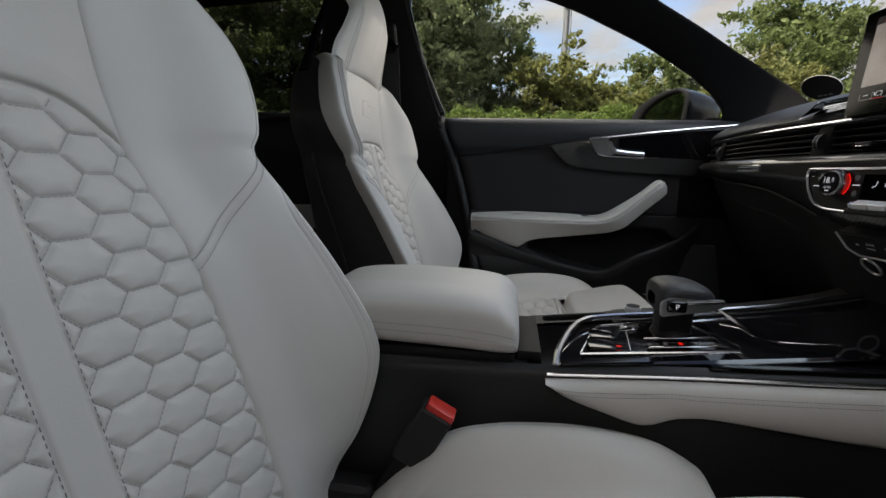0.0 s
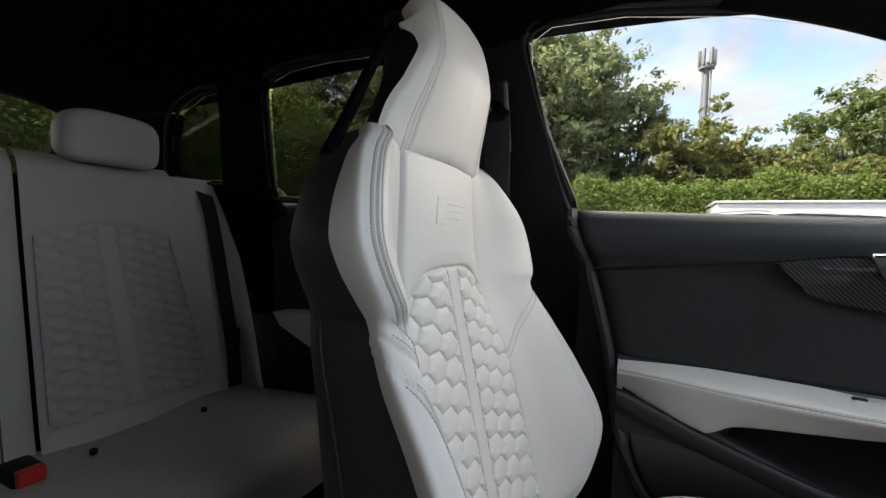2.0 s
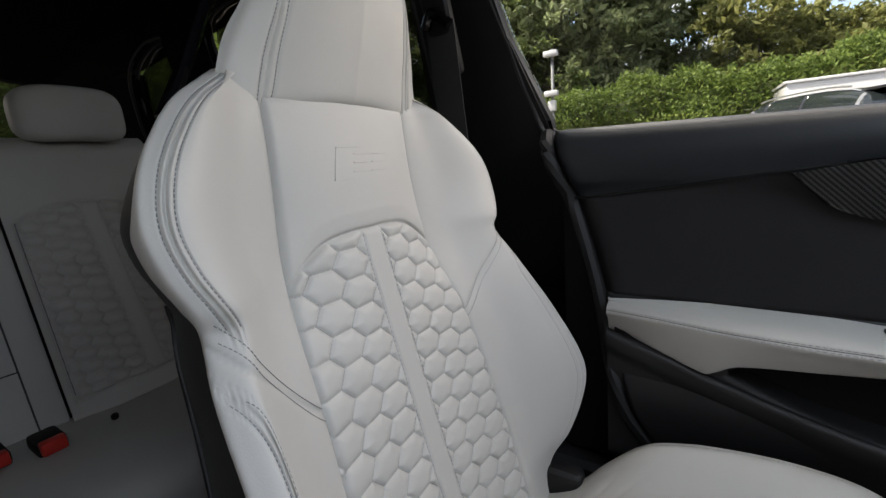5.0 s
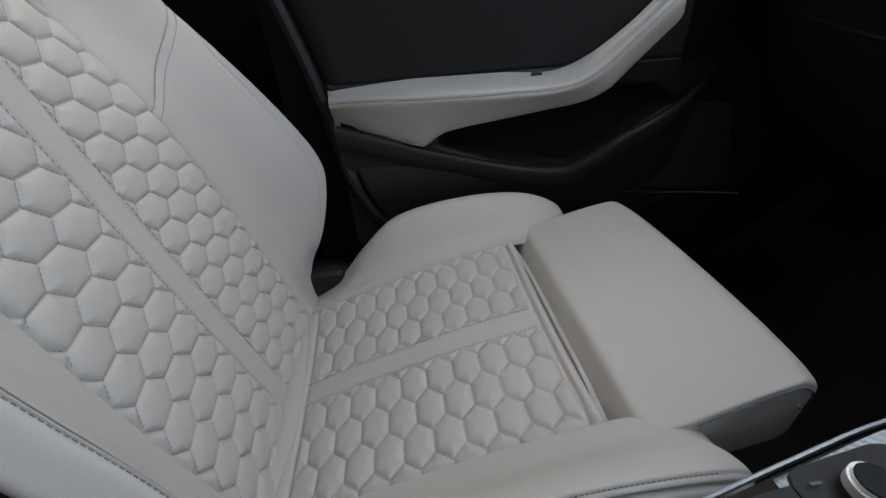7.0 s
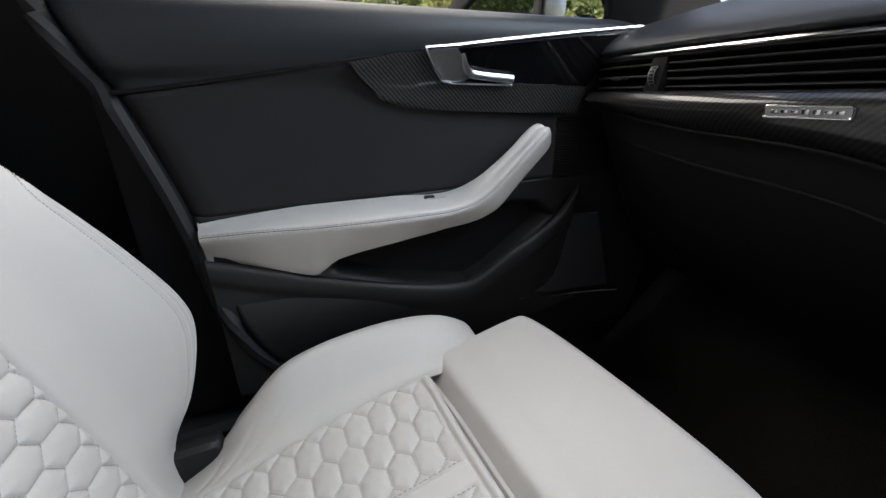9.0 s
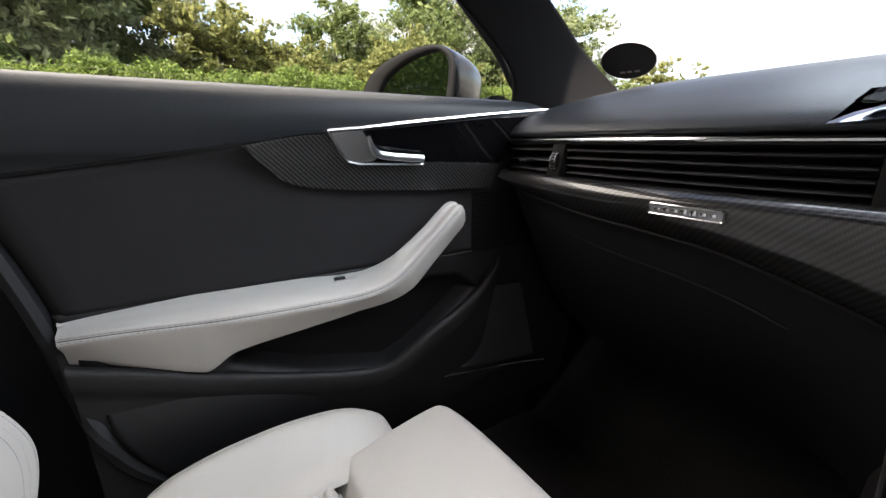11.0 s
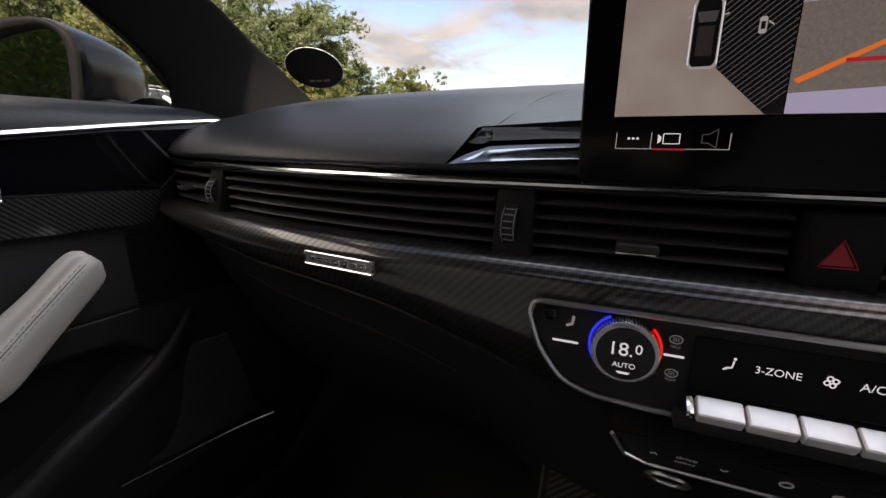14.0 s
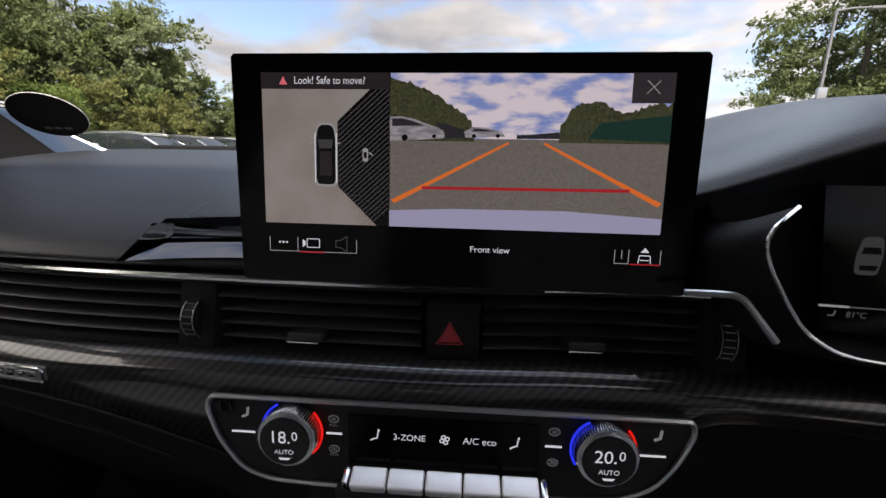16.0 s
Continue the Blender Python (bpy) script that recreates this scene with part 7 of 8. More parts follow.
part("button_strip", box((0.022, -0.035, 0.0515), (0.040, 0.004, 0.003), 0.001, 2, Matrix.Rotation(radians(-6), 4, "Y")), CHROME, gear)

# padded armrest on the console box
arm_t = thing("console_armrest", "pale leather padded armrest on the centre console", "armrest")


def arm_at(a, b):
    # b runs along the rest, a round its section
    x, hw, z0, z1, e = spl([(0.0, -0.190, 0.060, 0.600, 0.632, 0.5), (0.05, -0.186, 0.082, 0.597, 0.650, 0.7), (0.15, -0.165, 0.088, 0.596, 0.661, 0.9), (0.4, -0.10, 0.090, 0.594, 0.667, 1.0), (0.7, -0.01, 0.091, 0.592, 0.666, 1.0), (0.88, 0.040, 0.091, 0.590, 0.660, 1.0), (0.95, 0.058, 0.088, 0.590, 0.650, 0.9), (0.985, 0.068, 0.080, 0.592, 0.634, 0.7), (1.0, 0.070, 0.060, 0.598, 0.615, 0.5)], b)
    f = a * 2 * math.pi
    c, s_ = math.cos(f), math.sin(f)
    y = hw * math.copysign(abs(c) ** 0.42, c)
    z = (z0 + z1) / 2 + (z1 - z0) / 2 * math.copysign(abs(s_) ** 0.5, s_)
    g = 0.0012 * math.exp(-((abs(z - (z0 + 0.40 * (z1 - z0)))) / 0.0022) ** 2)
    # the passenger's side of the rest is narrower
    if y > 0:
        y *= 0.68
        z += 0.006 * (z - z0) / (z1 - z0)
    return Vector((x, y * (1 - g / 0.09), z))


sheet("cover", arm_at, 96, 70, LEATHER, arm_t, loop=True)
bm = bmesh.new()
for dz in (-0.0045, 0.0045):
    for s in (-1, 1):
        line = []
        for i in range(120):
            b = 0.03 + 0.94 * i / 119
            x, hw, z0, z1, e = spl([(0.0, -0.190, 0.060, 0.600, 0.632, 0.5), (0.05, -0.186, 0.082, 0.597, 0.650, 0.7), (0.15, -0.165, 0.088, 0.596, 0.661, 0.9), (0.4, -0.10, 0.090, 0.594, 0.667, 1.0), (0.7, -0.01, 0.091, 0.592, 0.666, 1.0), (0.88, 0.040, 0.091, 0.590, 0.660, 1.0), (0.95, 0.058, 0.088, 0.590, 0.650, 0.9), (0.985, 0.068, 0.080, 0.592, 0.634, 0.7), (1.0, 0.070, 0.060, 0.598, 0.615, 0.5)], b)
            line.append(Vector((x, s * (hw + 0.0002) * (0.68 if s > 0 else 1.0), z0 + 0.40 * (z1 - z0) + dz)))
        stitches(line, bm=bm)
part("stitching", bm, STITCH, arm_t, smooth=False)["kind"] = "stuff"
part("hinge_tray", box((0.082, -0.008, 0.592), (0.030, 0.130, 0.012), 0.003, 2), PLASTIC_DARK, arm_t)
part("lid_base", box((-0.06, -0.014, 0.588), (0.25, 0.130, 0.014), 0.004, 2), PLASTIC_DARK, arm_t)


# belt buckles between seats and console
def buckle(y, lean):
    t = thing("belt_buckle", "black seat belt buckle with red release button", "belt buckle", (-0.095, y, 0.40), "front belt buckles")
    turn = Matrix.Rotation(radians(28), 4, "Y") @ Matrix.Rotation(radians(lean), 4, "X")
    part("housing", box(tuple(turn @ Vector((0, 0, 0.125))), (0.040, 0.026, 0.080), 0.006, 3, turn), PLASTIC, t)
    part("release", box(tuple(turn @ Vector((0.002, 0, 0.166))), (0.034, 0.020, 0.012), 0.003, 2, turn), RED_PLASTIC, t, "red release button")
    part("stalk", box(tuple(turn @ Vector((0, 0, 0.04))), (0.030, 0.014, 0.11), 0.004, 2, turn), PLASTIC_DARK, t)


buckle(-0.122, 4)

# ---- wing mirror ----
wm = thing("wing_mirror", "grey and black wing mirror outside the passenger window", "wing mirror", (0, 0, 0))


def around(ring, a):
    """A point on a closed outline, a from 0 to 1."""
    n = len(ring)
    return spl([(i, *ring[i % n]) for i in range(-2, n + 3)], (a % 1.0) * n)


def mirror_point(u, v, d):
    """u outwards and v up in the plane of the mirror glass, d forwards from it."""
    p = Matrix.Rotation(radians(26), 3, "Z") @ Vector((d, u, 0))
    return Vector((0.505 + p.x, 0.845 + p.y, 0.992 + v))


MIRROR_RIM = [(0.154, -0.011), (0.139, 0.020), (0.120, 0.037), (0.079, 0.056), (0.031, 0.067), (-0.014, 0.0715), (-0.046, 0.068), (-0.071, 0.052), (-0.079, 0.030), (-0.077, -0.001), (-0.070, -0.035), (-0.050, -0.062), (0.000, -0.075), (0.070, -0.070), (0.128, -0.048)]
MIRROR_PANE = [(0.106, -0.013), (0.098, 0.004), (0.079, 0.023), (0.037, 0.044), (0.003, 0.0535), (-0.036, 0.0580), (-0.054, 0.051), (-0.061, 0.036), (-0.060, 0.008), (-0.052, -0.031), (-0.036, -0.053), (0.010, -0.061), (0.066, -0.053), (0.098, -0.034)]


def mirror_shell(a, b):
    # b runs from the rim forwards, a round the housing
    k, d = spl([(0.0, 1.0, 0.0), (0.1, 1.02, 0.012), (0.45, 0.96, 0.085), (0.75, 0.76, 0.148), (0.93, 0.36, 0.178), (1.0, 0.02, 0.184)], b)
    u, v = around(MIRROR_RIM, a)
    return mirror_point(0.02 + (u - 0.02) * k, v * k - 0.012 * b, d)


def mirror_frame(a, b):
    # from the glass, set back a little, over a soft edge to the rim
    (u0, v0), (u1, v1) = around(MIRROR_PANE, a), around(MIRROR_RIM, a)
    return mirror_point(u0 + (u1 - u0) * b, v0 + (v1 - v0) * b, spl([(0.0, 0.010), (0.12, 0.000), (0.5, -0.004), (0.85, -0.003), (1.0, 0.001)], b))


PAINT_GREY = mat("grey_car_paint", (0.006, 0.006, 0.007), 0.16, 0.0, vary=0.05, spec=0.35)
sheet("housing", mirror_shell, 60, 26, PAINT_GREY, wm, "dark grey painted mirror housing", loop=True)
sheet("bezel", mirror_frame, 60, 10, VENT_BLACK, wm, "satin black mirror frame", loop=True)
part("glass", prism([around(MIRROR_PANE, i / 60) for i in range(60)], lambda a, b, w: mirror_point(a, b, 0.007 + w), 0.004), MIRROR, wm, "mirror glass", smooth=False)
part("arm", tube([(0.58, 0.70, 0.950), (0.58, 0.76, 0.948), (0.57, 0.82, 0.955)], [0.03, 0.026, 0.03], 12, 0.5), PLASTIC_DARK, wm)

# ---- ground ----
ASPHALT = mat("worn_asphalt", (0.115, 0.108, 0.098), 0.92, bump=0.004, scale=60, vary=0.3, patch=0.5)


def ground_at(a, b):
    x, y = (a * 2 - 1), (b * 2 - 1)
    return Vector((900 * math.copysign(abs(x) ** 2.5, x), 900 * math.copysign(abs(y) ** 2.5, y), 0.0))


g = sheet("ground", ground_at, 60, 60, ASPHALT)
tagged(g, "worn grey asphalt of the car park", "ground", kind="structure")


# ---- plants ----
def leaf_mat(name, a, b):
    m = bpy.data.materials.new(name)
    m.use_nodes = True
    t = m.node_tree
    p = t.nodes["Principled BSDF"]
    p.inputs["Roughness"].default_value, p.inputs["Specular IOR Level"].default_value = 0.6, 0.25
    geo = t.nodes.new("ShaderNodeNewGeometry")
    ra = t.nodes.new("ShaderNodeValToRGB")
    ra.color_ramp.elements[0].color, ra.color_ramp.elements[1].color = (*a, 1), (*b, 1)
    link(t, geo.outputs["Random Per Island"], ra.inputs[0])
    link(t, ra.outputs[0], p.inputs["Base Color"])
    tr = t.nodes.new("ShaderNodeBsdfTranslucent")
    link(t, ra.outputs[0], tr.inputs[0])
    mx = t.nodes.new("ShaderNodeMixShader")
    mx.inputs[0].default_value = 0.5
    link(t, p.outputs[0], mx.inputs[1])
    link(t, tr.outputs[0], mx.inputs[2])
    link(t, mx.outputs[0], t.nodes["Material Output"].inputs[0])
    return m


LEAVES = [leaf_mat("mid_green_leaves", (0.075, 0.11, 0.036), (0.17, 0.205, 0.075)), leaf_mat("grey_green_leaves", (0.13, 0.165, 0.08), (0.24, 0.275, 0.14)),
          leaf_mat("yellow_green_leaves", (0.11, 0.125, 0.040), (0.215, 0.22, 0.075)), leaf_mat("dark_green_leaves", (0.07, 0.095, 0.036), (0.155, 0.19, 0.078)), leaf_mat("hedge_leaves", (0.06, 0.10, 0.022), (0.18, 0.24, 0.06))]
BARK = mat("tree_bark", (0.09, 0.075, 0.06), 0.95, bump=0.01, scale=20, vary=0.35)


def leaf_mesh(name, centres, sizes, rng):
    """Small folded leaves, two triangles each, at the given places."""
    n = len(centres)
    d = rng.normal(size=(n, 3))
    d /= np.linalg.norm(d, axis=1)[:, None]
    e = np.cross(d, rng.normal(size=(n, 3)))
    e /= np.linalg.norm(e, axis=1)[:, None]
    f = np.cross(d, e)
    s = sizes[:, None]
    v = np.stack([centres - d * s, centres + e * s * 0.42 + f * s * 0.12, centres + d * s, centres - e * s * 0.42 + f * s * 0.12], 1).reshape(-1, 3)
    i = np.arange(n)[:, None] * 4
    tri = np.concatenate([i + [[0, 1, 2]], i + [[0, 2, 3]]], 0)
    me = bpy.data.meshes.new(name)
    me.from_pydata(v.tolist(), [], tri.tolist())
    return me


def make_tree(seed, height, spread, leaf, count, material, bare=0.18):
    """A tapered trunk with limbs, and a crown of many leaves gathered in uneven sprays at the limb ends."""
    rng = np.random.default_rng(seed)
    t = thing("tree", "leafy deciduous tree behind the hedge", "tree", group="trees round the car park")
    wood = bmesh.new()
    lean = rng.normal(size=2) * 0.04 * height
    trunk = [Vector((lean[0] * f ** 2, lean[1] * f ** 2, height * 0.86 * f)) for f in np.linspace(0, 1, 9)]
    tube(trunk, [0.028 * height * (1 - 0.85 * f) for f in np.linspace(0, 1, 9)], 8, bm=wood)
    tips = []
    for k in range(16):
        f = bare + (0.98 - bare) * (k + rng.random()) / 16
        base = Vector((lean[0] * f ** 2, lean[1] * f ** 2, height * 0.86 * f))
        az = k * 2.4 + rng.random()
        reach = spread * (0.45 + 0.75 * math.sin(math.pi * min(1, (f - bare) / (1.02 - bare) * 0.8 + 0.16))) * (0.7 + 0.5 * rng.random())
        tip = base + Vector((math.cos(az) * reach, math.sin(az) * reach, height * (0.06 + 0.10 * rng.random())))
        mid = base.lerp(tip, 0.5) + Vector((0, 0, 0.04 * height * rng.random()))
        tube([base, mid, tip], [0.008 * height * (1.1 - f), 0.005 * height * (1.1 - f), 0.002 * height], 5, bm=wood)
        tips += [(tip, 1.0), (base.lerp(mid, 0.9), 0.9), (mid.lerp(tip, 0.5), 0.9)]
        for q in range(3):
            d = Vector(rng.normal(size=3)) * reach * 0.35
            tips.append((mid.lerp(tip, 0.3 + 0.7 * rng.random()) + d, 0.7))
    tips.append((trunk[-1] + Vector((0, 0, 0.05 * height)), 0.9))
    part("trunk", wood, BARK, t)
    pts, sz = [], []
    w = np.array([q for _, q in tips])
    each = (count * w / w.sum()).astype(int)
    for (c, q), m in zip(tips, each):
        r = spread * 0.27 * q * (0.7 + 0.6 * rng.random())
        sub = max(3, m // 42)
        cc = rng.normal(size=(sub, 3)) * np.array([r, r, r * 0.7]) * 0.75 + np.array(c)
        own = rng.integers(0, sub, m)
        p = cc[own] + rng.normal(size=(m, 3)) * np.array([1, 1, 0.65]) * r * 0.24
        pts.append(p)
        sz.append(leaf * (0.6 + 0.8 * rng.random(m)))
    # broad sprays deep inside close the crown
    deep = np.array([tuple(c) for c, q in tips])[rng.integers(0, len(tips), count // 9)]
    pts.append(deep + rng.normal(size=deep.shape) * spread * 0.11)
    sz.append(leaf * (1.5 + 0.9 * rng.random(len(deep))))
    me = leaf_mesh("crown", np.concatenate(pts), np.concatenate(sz), rng)
    put("crown", me, material, t, smooth=False)
    return t


kinds = [make_tree(3, 9.5, 2.7, 0.094, 28000, LEAVES[1]), make_tree(8, 8.0, 2.4, 0.088, 25000, LEAVES[0]), make_tree(12, 6.0, 1.7, 0.080, 20000, LEAVES[2], 0.1), make_tree(21, 10.5, 3.2, 0.108, 28000, LEAVES[3], 0.1), make_tree(33, 4.6, 1.6, 0.075, 17000, LEAVES[2], 0.05)]
KIND_LABEL = ["tall grey-green leafy tree behind the hedge", "mid-green leafy tree behind the hedge", "yellowing young tree behind the hedge", "large dark green tree at the car park edge", "small bushy yellow-green tree"]
PLACES = [  # kind, bearing, distance, height of the top as an angle from the eye, turn
    (3, 140, 22, 24, 20), (0, 131, 20, 26, 80), (3, 122, 21, 27, 10), (1, 114, 19.5, 25, 190), (0, 106, 20, 28, 10), (3, 101, 22, 27, 70), (0, 99, 19.5, 27, 300), (1, 91.5, 21, 16.5, 40),
    (2, 84.8, 17.5, 16.8, 10), (2, 81.5, 19, 14, 150), (4, 77.8, 18, 12, 70), (4, 75, 19, 9.5, 220), (1, 71.5, 22, 16, 10), (0, 67.5, 23, 15.5, 130), (2, 63, 15.5, 14, 120), (4, 66.5, 16.5, 9.5, 260),
    (1, 58.5, 22, 18.5, 300), (3, 53.5, 24, 18, 30), (0, 48.5, 24, 16.5, 20), (1, 46, 25, 15.0, 75), (0, 43, 27, 11.6, 140), (1, 40.5, 28, 9.0, 10), (2, 38.0, 29, 6.6, 200), (4, 35.2, 31, 5.4, 300), (4, 32.4, 31, 8.2, 200), (4, 30.4, 33, 5.8, 100), (2, 57, 17, 9.5, 30), (2, 49, 20, 8.5, 60), (4, 43, 21, 6.5, 10),
    (3, -33, 28, 19, 60), (3, -39, 31, 18, 10), (1, -29, 34, 9.5, 160), (3, 150, 20, 22, 80), (0, 172, 17, 28, 10)]
TALL = [9.5, 8.0, 6.0, 10.5, 4.6]
used = set()
for kind, bearing, far, rise, turn in PLACES:
    x, y = far * math.cos(radians(bearing)), far * math.sin(radians(bearing))
    k = (0.93 + far * math.tan(radians(rise))) / (TALL[kind] * 1.13)
    m = Matrix.Translation((x, y, 0)) @ Matrix.Rotation(radians(turn), 4, "Z") @ Matrix.Scale(k, 4)
    if kind not in used:
        used.add(kind)
        tr = kinds[kind]
        tr.matrix_basis = m
    else:
        tr = copy_thing(kinds[kind], Matrix())
        tr.matrix_basis = m
    tr["label"] = KIND_LABEL[kind]


def hedge(name, boxes, seed, leaf, per, material, label):
    """A clipped hedge: a dense uneven skin of leaves over each stretch."""
    rng = np.random.default_rng(seed)
    pts = []
    for (x0, x1, y0, y1, h) in boxes:
        swap = y1 - y0 > x1 - x0
        a0, a1, b0, b1 = (y0, y1, x0, x1) if swap else (x0, x1, y0, y1)
        n = int(per * (a1 - a0) * (h + (b1 - b0)))
        a = a0 + (a1 - a0) * rng.random(n)
        on_top = rng.random(n) < 0.35
        z = np.where(on_top, h, h * rng.random(n) ** 0.8)
        side = np.where(rng.random(n) < 0.8, b1 if swap else b0, b0 if swap else b1)
        b = np.where(on_top, b0 + (b1 - b0) * rng.random(n), side)
        bump = 0.22 * np.sin(a * 1.3 + seed + 1.1 * np.sin(z * 2.0)) + 0.16 * np.sin(a * 3.7 + z * 3) + 0.09 * np.sin(a * 9 + z * 7)
        b = b + bump * (0.6 if swap else 1.0) + rng.normal(size=n) * 0.09
        z = np.maximum(0.02, z + 0.9 * bump * on_top + rng.normal(size=n) * 0.09)
        pts.append(np.stack([b, a, z] if swap else [a, b, z], -1))
    p = np.concatenate(pts)
    me = leaf_mesh(name, p, leaf * (0.6 + 0.8 * rng.random(len(p))), rng)
    return tagged(put(name, me, material, smooth=False), label, "hedge", kind="stuff")


hedge("hedge", [(-26, 12, 13.8, 15.4, 2.70)], 4, 0.062, 680, LEAVES[4], "bright green hedge along the car park")
hedge("hedge", [(12, 34, 17.2, 18.6, 2.4)], 5, 0.09, 220, LEAVES[2], "yellow-green bushes along the car park")
hedge("hedge", [(-8.0, -6.4, -9, 9.2, 3.4)], 6, 0.045, 1000, LEAVES[4], "tall green hedge behind the car")
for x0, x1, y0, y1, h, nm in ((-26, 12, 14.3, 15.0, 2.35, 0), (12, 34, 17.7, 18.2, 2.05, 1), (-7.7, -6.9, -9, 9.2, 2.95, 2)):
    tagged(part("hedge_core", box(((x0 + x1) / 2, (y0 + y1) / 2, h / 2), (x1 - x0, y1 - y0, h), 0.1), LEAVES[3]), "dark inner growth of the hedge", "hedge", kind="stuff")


# ---- parked vehicles ----
PAINTS = {"silver": mat("silver_car_paint", (0.30, 0.31, 0.325), 0.28, 0.5, vary=0.03, coat=1.0), "white": mat("white_car_paint", (0.48, 0.48, 0.48), 0.3, vary=0.02, coat=1.0), "black": mat("black_car_paint", (0.015, 0.015, 0.018), 0.2, vary=0.05, coat=1.0), "blue": mat("pale_blue_car_paint", (0.56, 0.60, 0.64), 0.28, 0.3, vary=0.03, coat=1.0)}
CAR_GLASS = mat("dark_car_glass", (0.012, 0.016, 0.017), 0.04, vary=0.1, spec=0.9)
GALVANISED = mat("dull_galvanised_steel", (0.13, 0.135, 0.14), 0.75, vary=0.15, scale=5)
TAIL_RED = mat("tail_lamp_red", (0.5, 0.02, 0.02), 0.2, vary=0.1, coat=1.0)
TYRE = mat("tyre_rubber", (0.02, 0.02, 0.02), 0.9, vary=0.2)


def parked_car(colour, label, length=4.5, height=1.5, width=1.82):
    t = thing("parked_car", label, "car", group="parked cars")
    h = height

    def body(a, b):
        # a round the section, b from tail to nose
        x = (b - 0.5) * length
        top = spl([(0.0, 0.62), (0.03, 0.85), (0.12, 0.96), (0.35, 0.95), (0.62, 0.93), (0.72, 0.90), (0.88, 0.80), (0.97, 0.66), (1.0, 0.50)], b)
        w = spl([(0.0, 0.70), (0.03, 0.80), (0.12, 0.88), (0.5, 0.91), (0.85, 0.89), (0.95, 0.80), (1.0, 0.62)], b) * width / 1.82
        ring = [(w * 0.90, 0.28), (w, 0.45), (w, 0.65), (w * 0.97, top - 0.06), (w * 0.88, top), (0, top + 0.015), (-w * 0.88, top), (-w * 0.97, top - 0.06), (-w, 0.65), (-w, 0.45), (-w * 0.90, 0.28)]
        y, z = spl([(i, *p) for i, p in enumerate(ring)], a * 10)
        return Vector((x, y, z))
    sheet("body", body, 50, 50, PAINTS[colour], t)

    def cabin(a, b, grow=0.0, top_only=False):
        x = spl([(0.0, -0.475), (0.12, -0.42), (0.35, -0.25), (0.6, -0.02), (0.85, 0.12), (1.0, 0.26)], b) * length
        z1 = spl([(0.0, 0.93), (0.12, h - 0.16), (0.22, h - 0.05), (0.45, h), (0.68, h - 0.03), (0.80, h - 0.14), (1.0, 0.90)], b) + grow
        wb, wt = 0.83 * width / 1.82 + grow, 0.62 * width / 1.82 + grow
        f = max(0.02, (z1 - 0.90) / (h - 0.90))
        w1 = wb + (wt - wb) * f
        ring = [(wb, 0.88), ((wb + w1) / 2 + 0.01, (0.88 + z1) / 2), (w1, z1 - 0.02), (w1 * 0.8, z1), (0, z1 + 0.01), (-w1 * 0.8, z1), (-w1, z1 - 0.02), (-(wb + w1) / 2 - 0.01, (0.88 + z1) / 2), (-wb, 0.88)]
        y, z = spl([(i, *p) for i, p in enumerate(ring)], a * 8)
        return Vector((x, y, z))
    sheet("glasshouse", cabin, 40, 40, CAR_GLASS, t)
    sheet("roof", lambda a, b: cabin(0.27 + 0.46 * a, 0.17 + 0.56 * b, 0.008), 24, 24, PAINTS[colour], t)
    for s in (0, 1):
        for b in (0.14, 0.42, 0.62):
            part("window_post", tube([cabin(abs(s - f), b + 0.02 * (0.27 - f), 0.002) for f in np.linspace(0.02, 0.27, 8)], 0.024 if b == 0.14 else 0.016, 6), PAINTS[colour if b == 0.14 else "black"], t)
        part("front_post", tube([cabin(abs(s - 0.22), b, 0.006) for b in np.linspace(0.74, 0.99, 8)], 0.03, 6), PAINTS[colour], t)
        part("roof_bar", tube([cabin(abs(s - 0.31), b, 0.04) for b in np.linspace(0.22, 0.70, 14)], 0.014, 6), ALU, t)
        y = (0.99 if s == 0 else -0.99) * width / 1.82
        part("door_mirror", box((length * 0.17, y, 0.98), (0.12, 0.20, 0.13), 0.04, 3), PAINTS[colour], t)
        yw = 0.92 * (1 if s == 0 else -1) * width / 1.82
        part("tail_lamp", box((-length * 0.485, yw * 0.78, 0.86), (0.06, 0.34, 0.13), 0.03, 2), TAIL_RED, t)
        part("headlamp", box((length * 0.455, yw * 0.74, 0.70), (0.16, 0.34, 0.10), 0.03, 2), CHROME, t)
        for bx_ in (-0.30, 0.315):
            wh = part("wheel", cyl((bx_ * length, yw * 0.93, 0.32), 0.32, 0.22, "y", 28, 0.03), TYRE, t)
            part("rim", cyl((bx_ * length, yw * 1.0 + 0.065 * (1 if s == 0 else -1), 0.32), 0.21, 0.03, "y", 20, 0.01), ALU, wh)
            part("door_handle", box((bx_ * length * 0.4 - 0.1, yw * 0.985, 0.80), (0.20, 0.03, 0.03), 0.01, 2), CHROME, t)
    part("spoiler", box((-length * 0.40, 0, h - 0.065), (0.34, 1.15, 0.035), 0.012, 2), PAINTS["black"], t, "black roof spoiler")
    return t


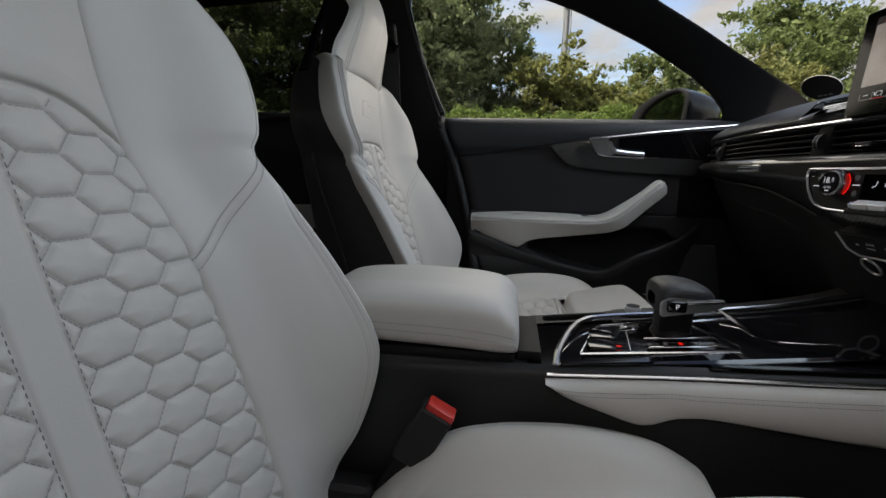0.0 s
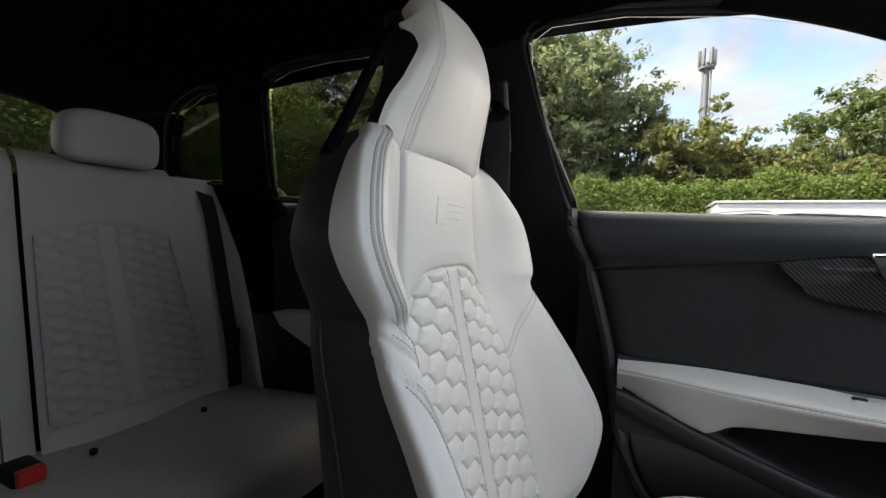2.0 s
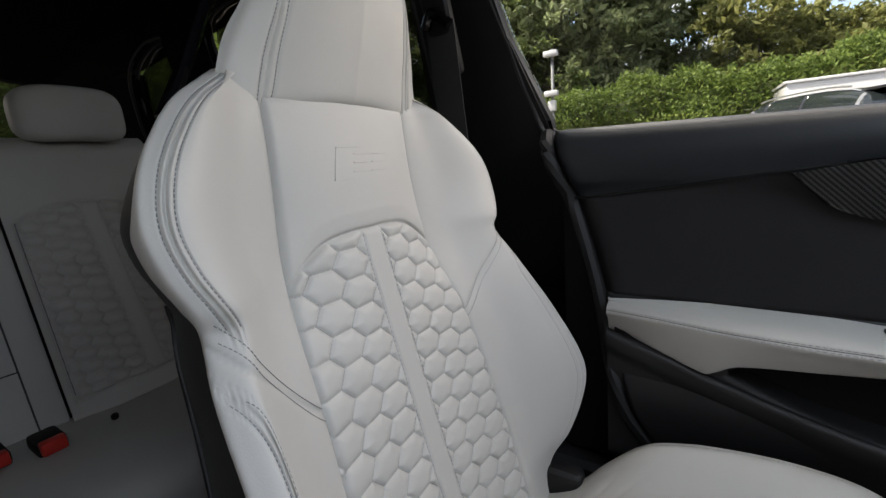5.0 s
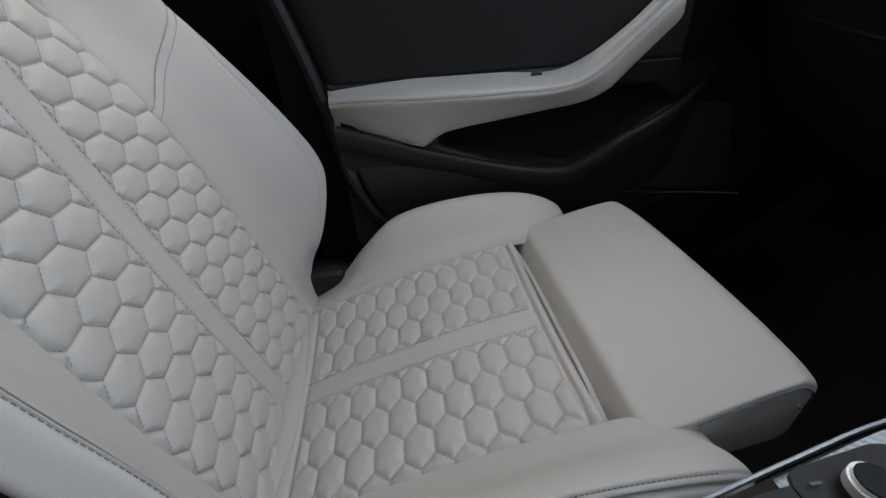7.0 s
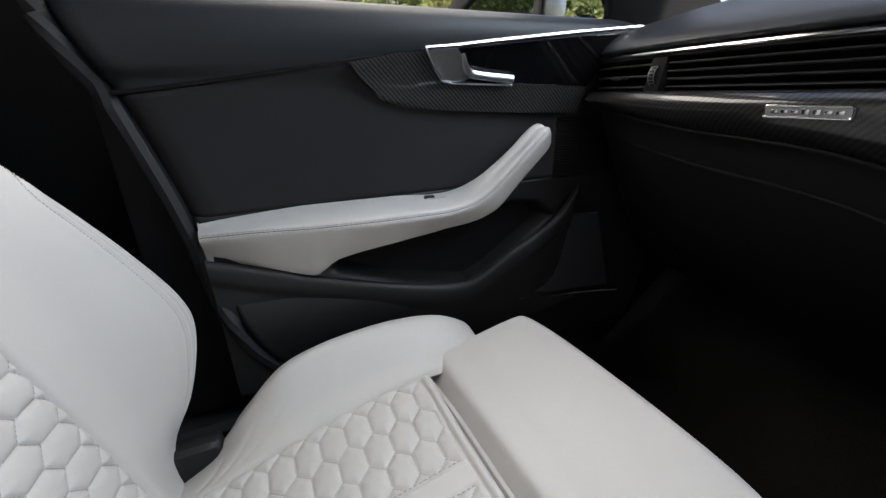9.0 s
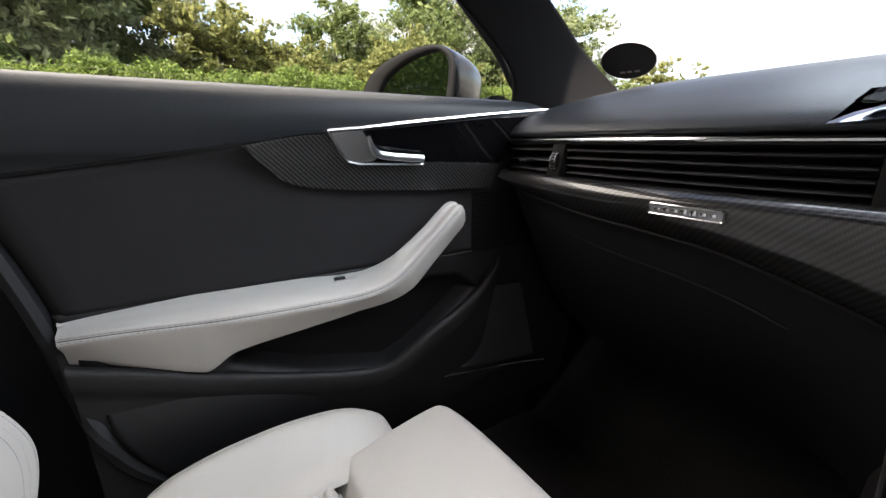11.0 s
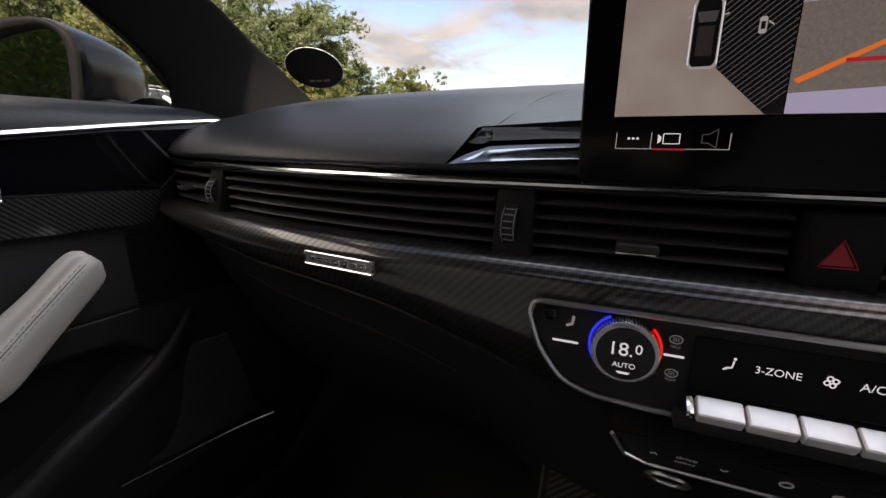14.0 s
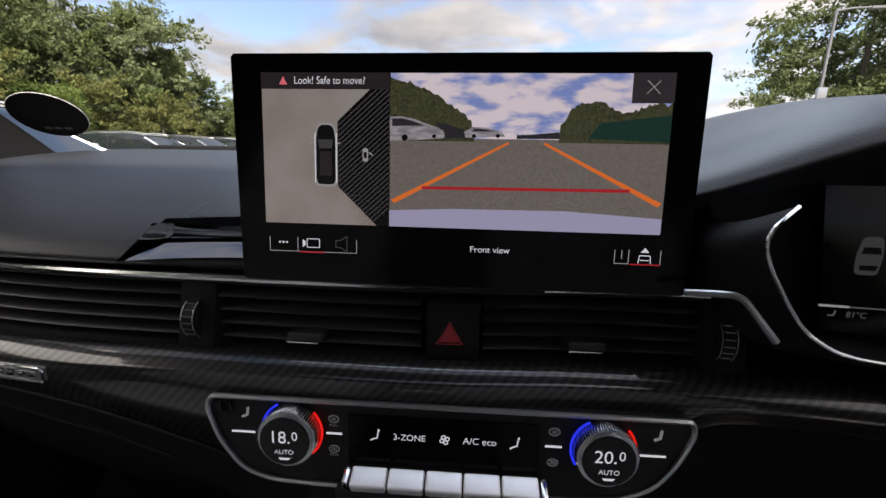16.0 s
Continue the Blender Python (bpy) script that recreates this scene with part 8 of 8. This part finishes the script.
first = parked_car("silver", "silver estate car parked beside the hedge", 4.6, 1.46)
first.matrix_basis = pose(1.56, 9.06, 0, 0, 0, 114)
white = parked_car("white", "white hatchback parked in the row")
white.matrix_basis = pose(4.7, 9.7, 0, 0, 0, 114)
blue = parked_car("blue", "pale blue saloon parked in the row", 4.6, 1.45)
blue.matrix_basis = pose(12.2, 11.8, 0, 0, 0, -78)
for k, (src, x, y, rz) in enumerate(((white, 4.18, 6.48, -77), (first, 15.0, 12.3, -80), (white, 17.8, 12.7, -82), (first, 20.6, 13.0, -83), (blue, 23.4, 13.2, -84), (white, 26.2, 13.4, -86), (first, 29.0, 13.6, -87), (blue, 34.0, 10.0, 4), (white, 45.0, 4.0, 90), (first, 48.0, 1.0, 90), (blue, 48.0, -2.5, 90))):
    copy_thing(src, pose(x, y, 0, 0, 0, rz))

# box van
van = thing("box_van", "white box body of a parked van above the cars", "van", (3.3, 12.4, 0))
part("load_box", box((0, 0, 1.36), (3.5, 1.7, 1.2), 0.05, 2), PAINTS["white"], van)
part("lid", box((0, 0, 1.985), (3.58, 1.78, 0.06), 0.02, 2), PAINTS["white"], van)
part("underframe", box((0, 0, 0.62), (3.3, 1.2, 0.36), 0.03, 2), PLASTIC_DARK, van)
for x in (-0.9, 0.9):
    for y in (-0.6, 0.6):
        part("wheel", cyl((x, y, 0.30), 0.30, 0.2, "y", 24, 0.02), TYRE, van)

# ---- mast, lamp posts and fence ----
mast = thing("radio_mast", "grey radio mast with pale antenna panels above the trees", "mast", (4.7, 44.7, 0))
part("pole", cyl((0, 0, 8.9), 0.28, 17.8, n=16, radius2=0.24), GALVANISED, mast)
for k in range(6):
    f = k * math.pi / 3
    part("antenna", box((0.6 * math.cos(f), 0.6 * math.sin(f), 18.2), (0.28, 0.2, 1.5), 0.06, 2, Matrix.Rotation(f, 4, "Z")), GALVANISED, mast)
part("platform", cyl((0, 0, 17.3), 0.65, 0.15, n=16), GALVANISED, mast)
for a in (0.36, -0.36):
    part("cable_pipe", cyl((a, -0.1, 13.0), 0.06, 8.6, n=8), GALVANISED, mast)


def lamp_post(x, y, h, arm):
    t = thing("lamp_post", "slim grey lamp post with a small white box", "lamp post", (x, y, 0), "lamp posts")
    part("pole", cyl((0, 0, h / 2), 0.07, h, n=14, radius2=0.05), GALVANISED, t)
    part("arm", tube([(0, 0, h), (0.1, arm * 0.5, h + 0.1), (0.15, arm, h + 0.12)], 0.035, 8), GALVANISED, t)
    part("head", box((0.15, arm * 1.15, h + 0.1), (0.2, 0.5, 0.1), 0.03, 2), GALVANISED, t)
    part("box", box((-0.1, 0, h * 0.55), (0.12, 0.32, 0.42), 0.02, 2), PAINTS["silver"], t)


lamp_post(19.0, -11.0, 6.3, -1.2)
cctv = thing("camera_post", "thin post with white security cameras by the hedge", "camera post", (-2.7, 9.4, 0))
part("pole", cyl((0, 0, 1.55), 0.03, 3.1, n=10), GALVANISED, cctv)
for z in (3.0, 2.2):
    part("camera_head", box((0, -0.1, z), (0.30, 0.16, 0.12), 0.04, 2), PAINTS["white"], cctv)
    part("camera_bracket", cyl((0, -0.02, z - 0.08), 0.03, 0.12, n=8), GALVANISED, cctv)
part("box", box((0, -0.05, 1.95), (0.16, 0.12, 0.22), 0.02, 2), PAINTS["white"], cctv)
FENCE = mat("green_fence_sheet", (0.02, 0.10, 0.075), 0.7, vary=0.15, scale=3)
fence = thing("screen_fence", "green screen fence along the car park", "fence", (0, 0, 0))
for i in range(12):
    x = 14 + i * 3.0
    part("sheet", box((x + 1.5, -9.8, 1.1), (2.96, 0.04, 2.2), 0.01), FENCE, fence)
    part("post", box((x, -9.75, 1.15), (0.08, 0.08, 2.3), 0.01), ALU, fence)
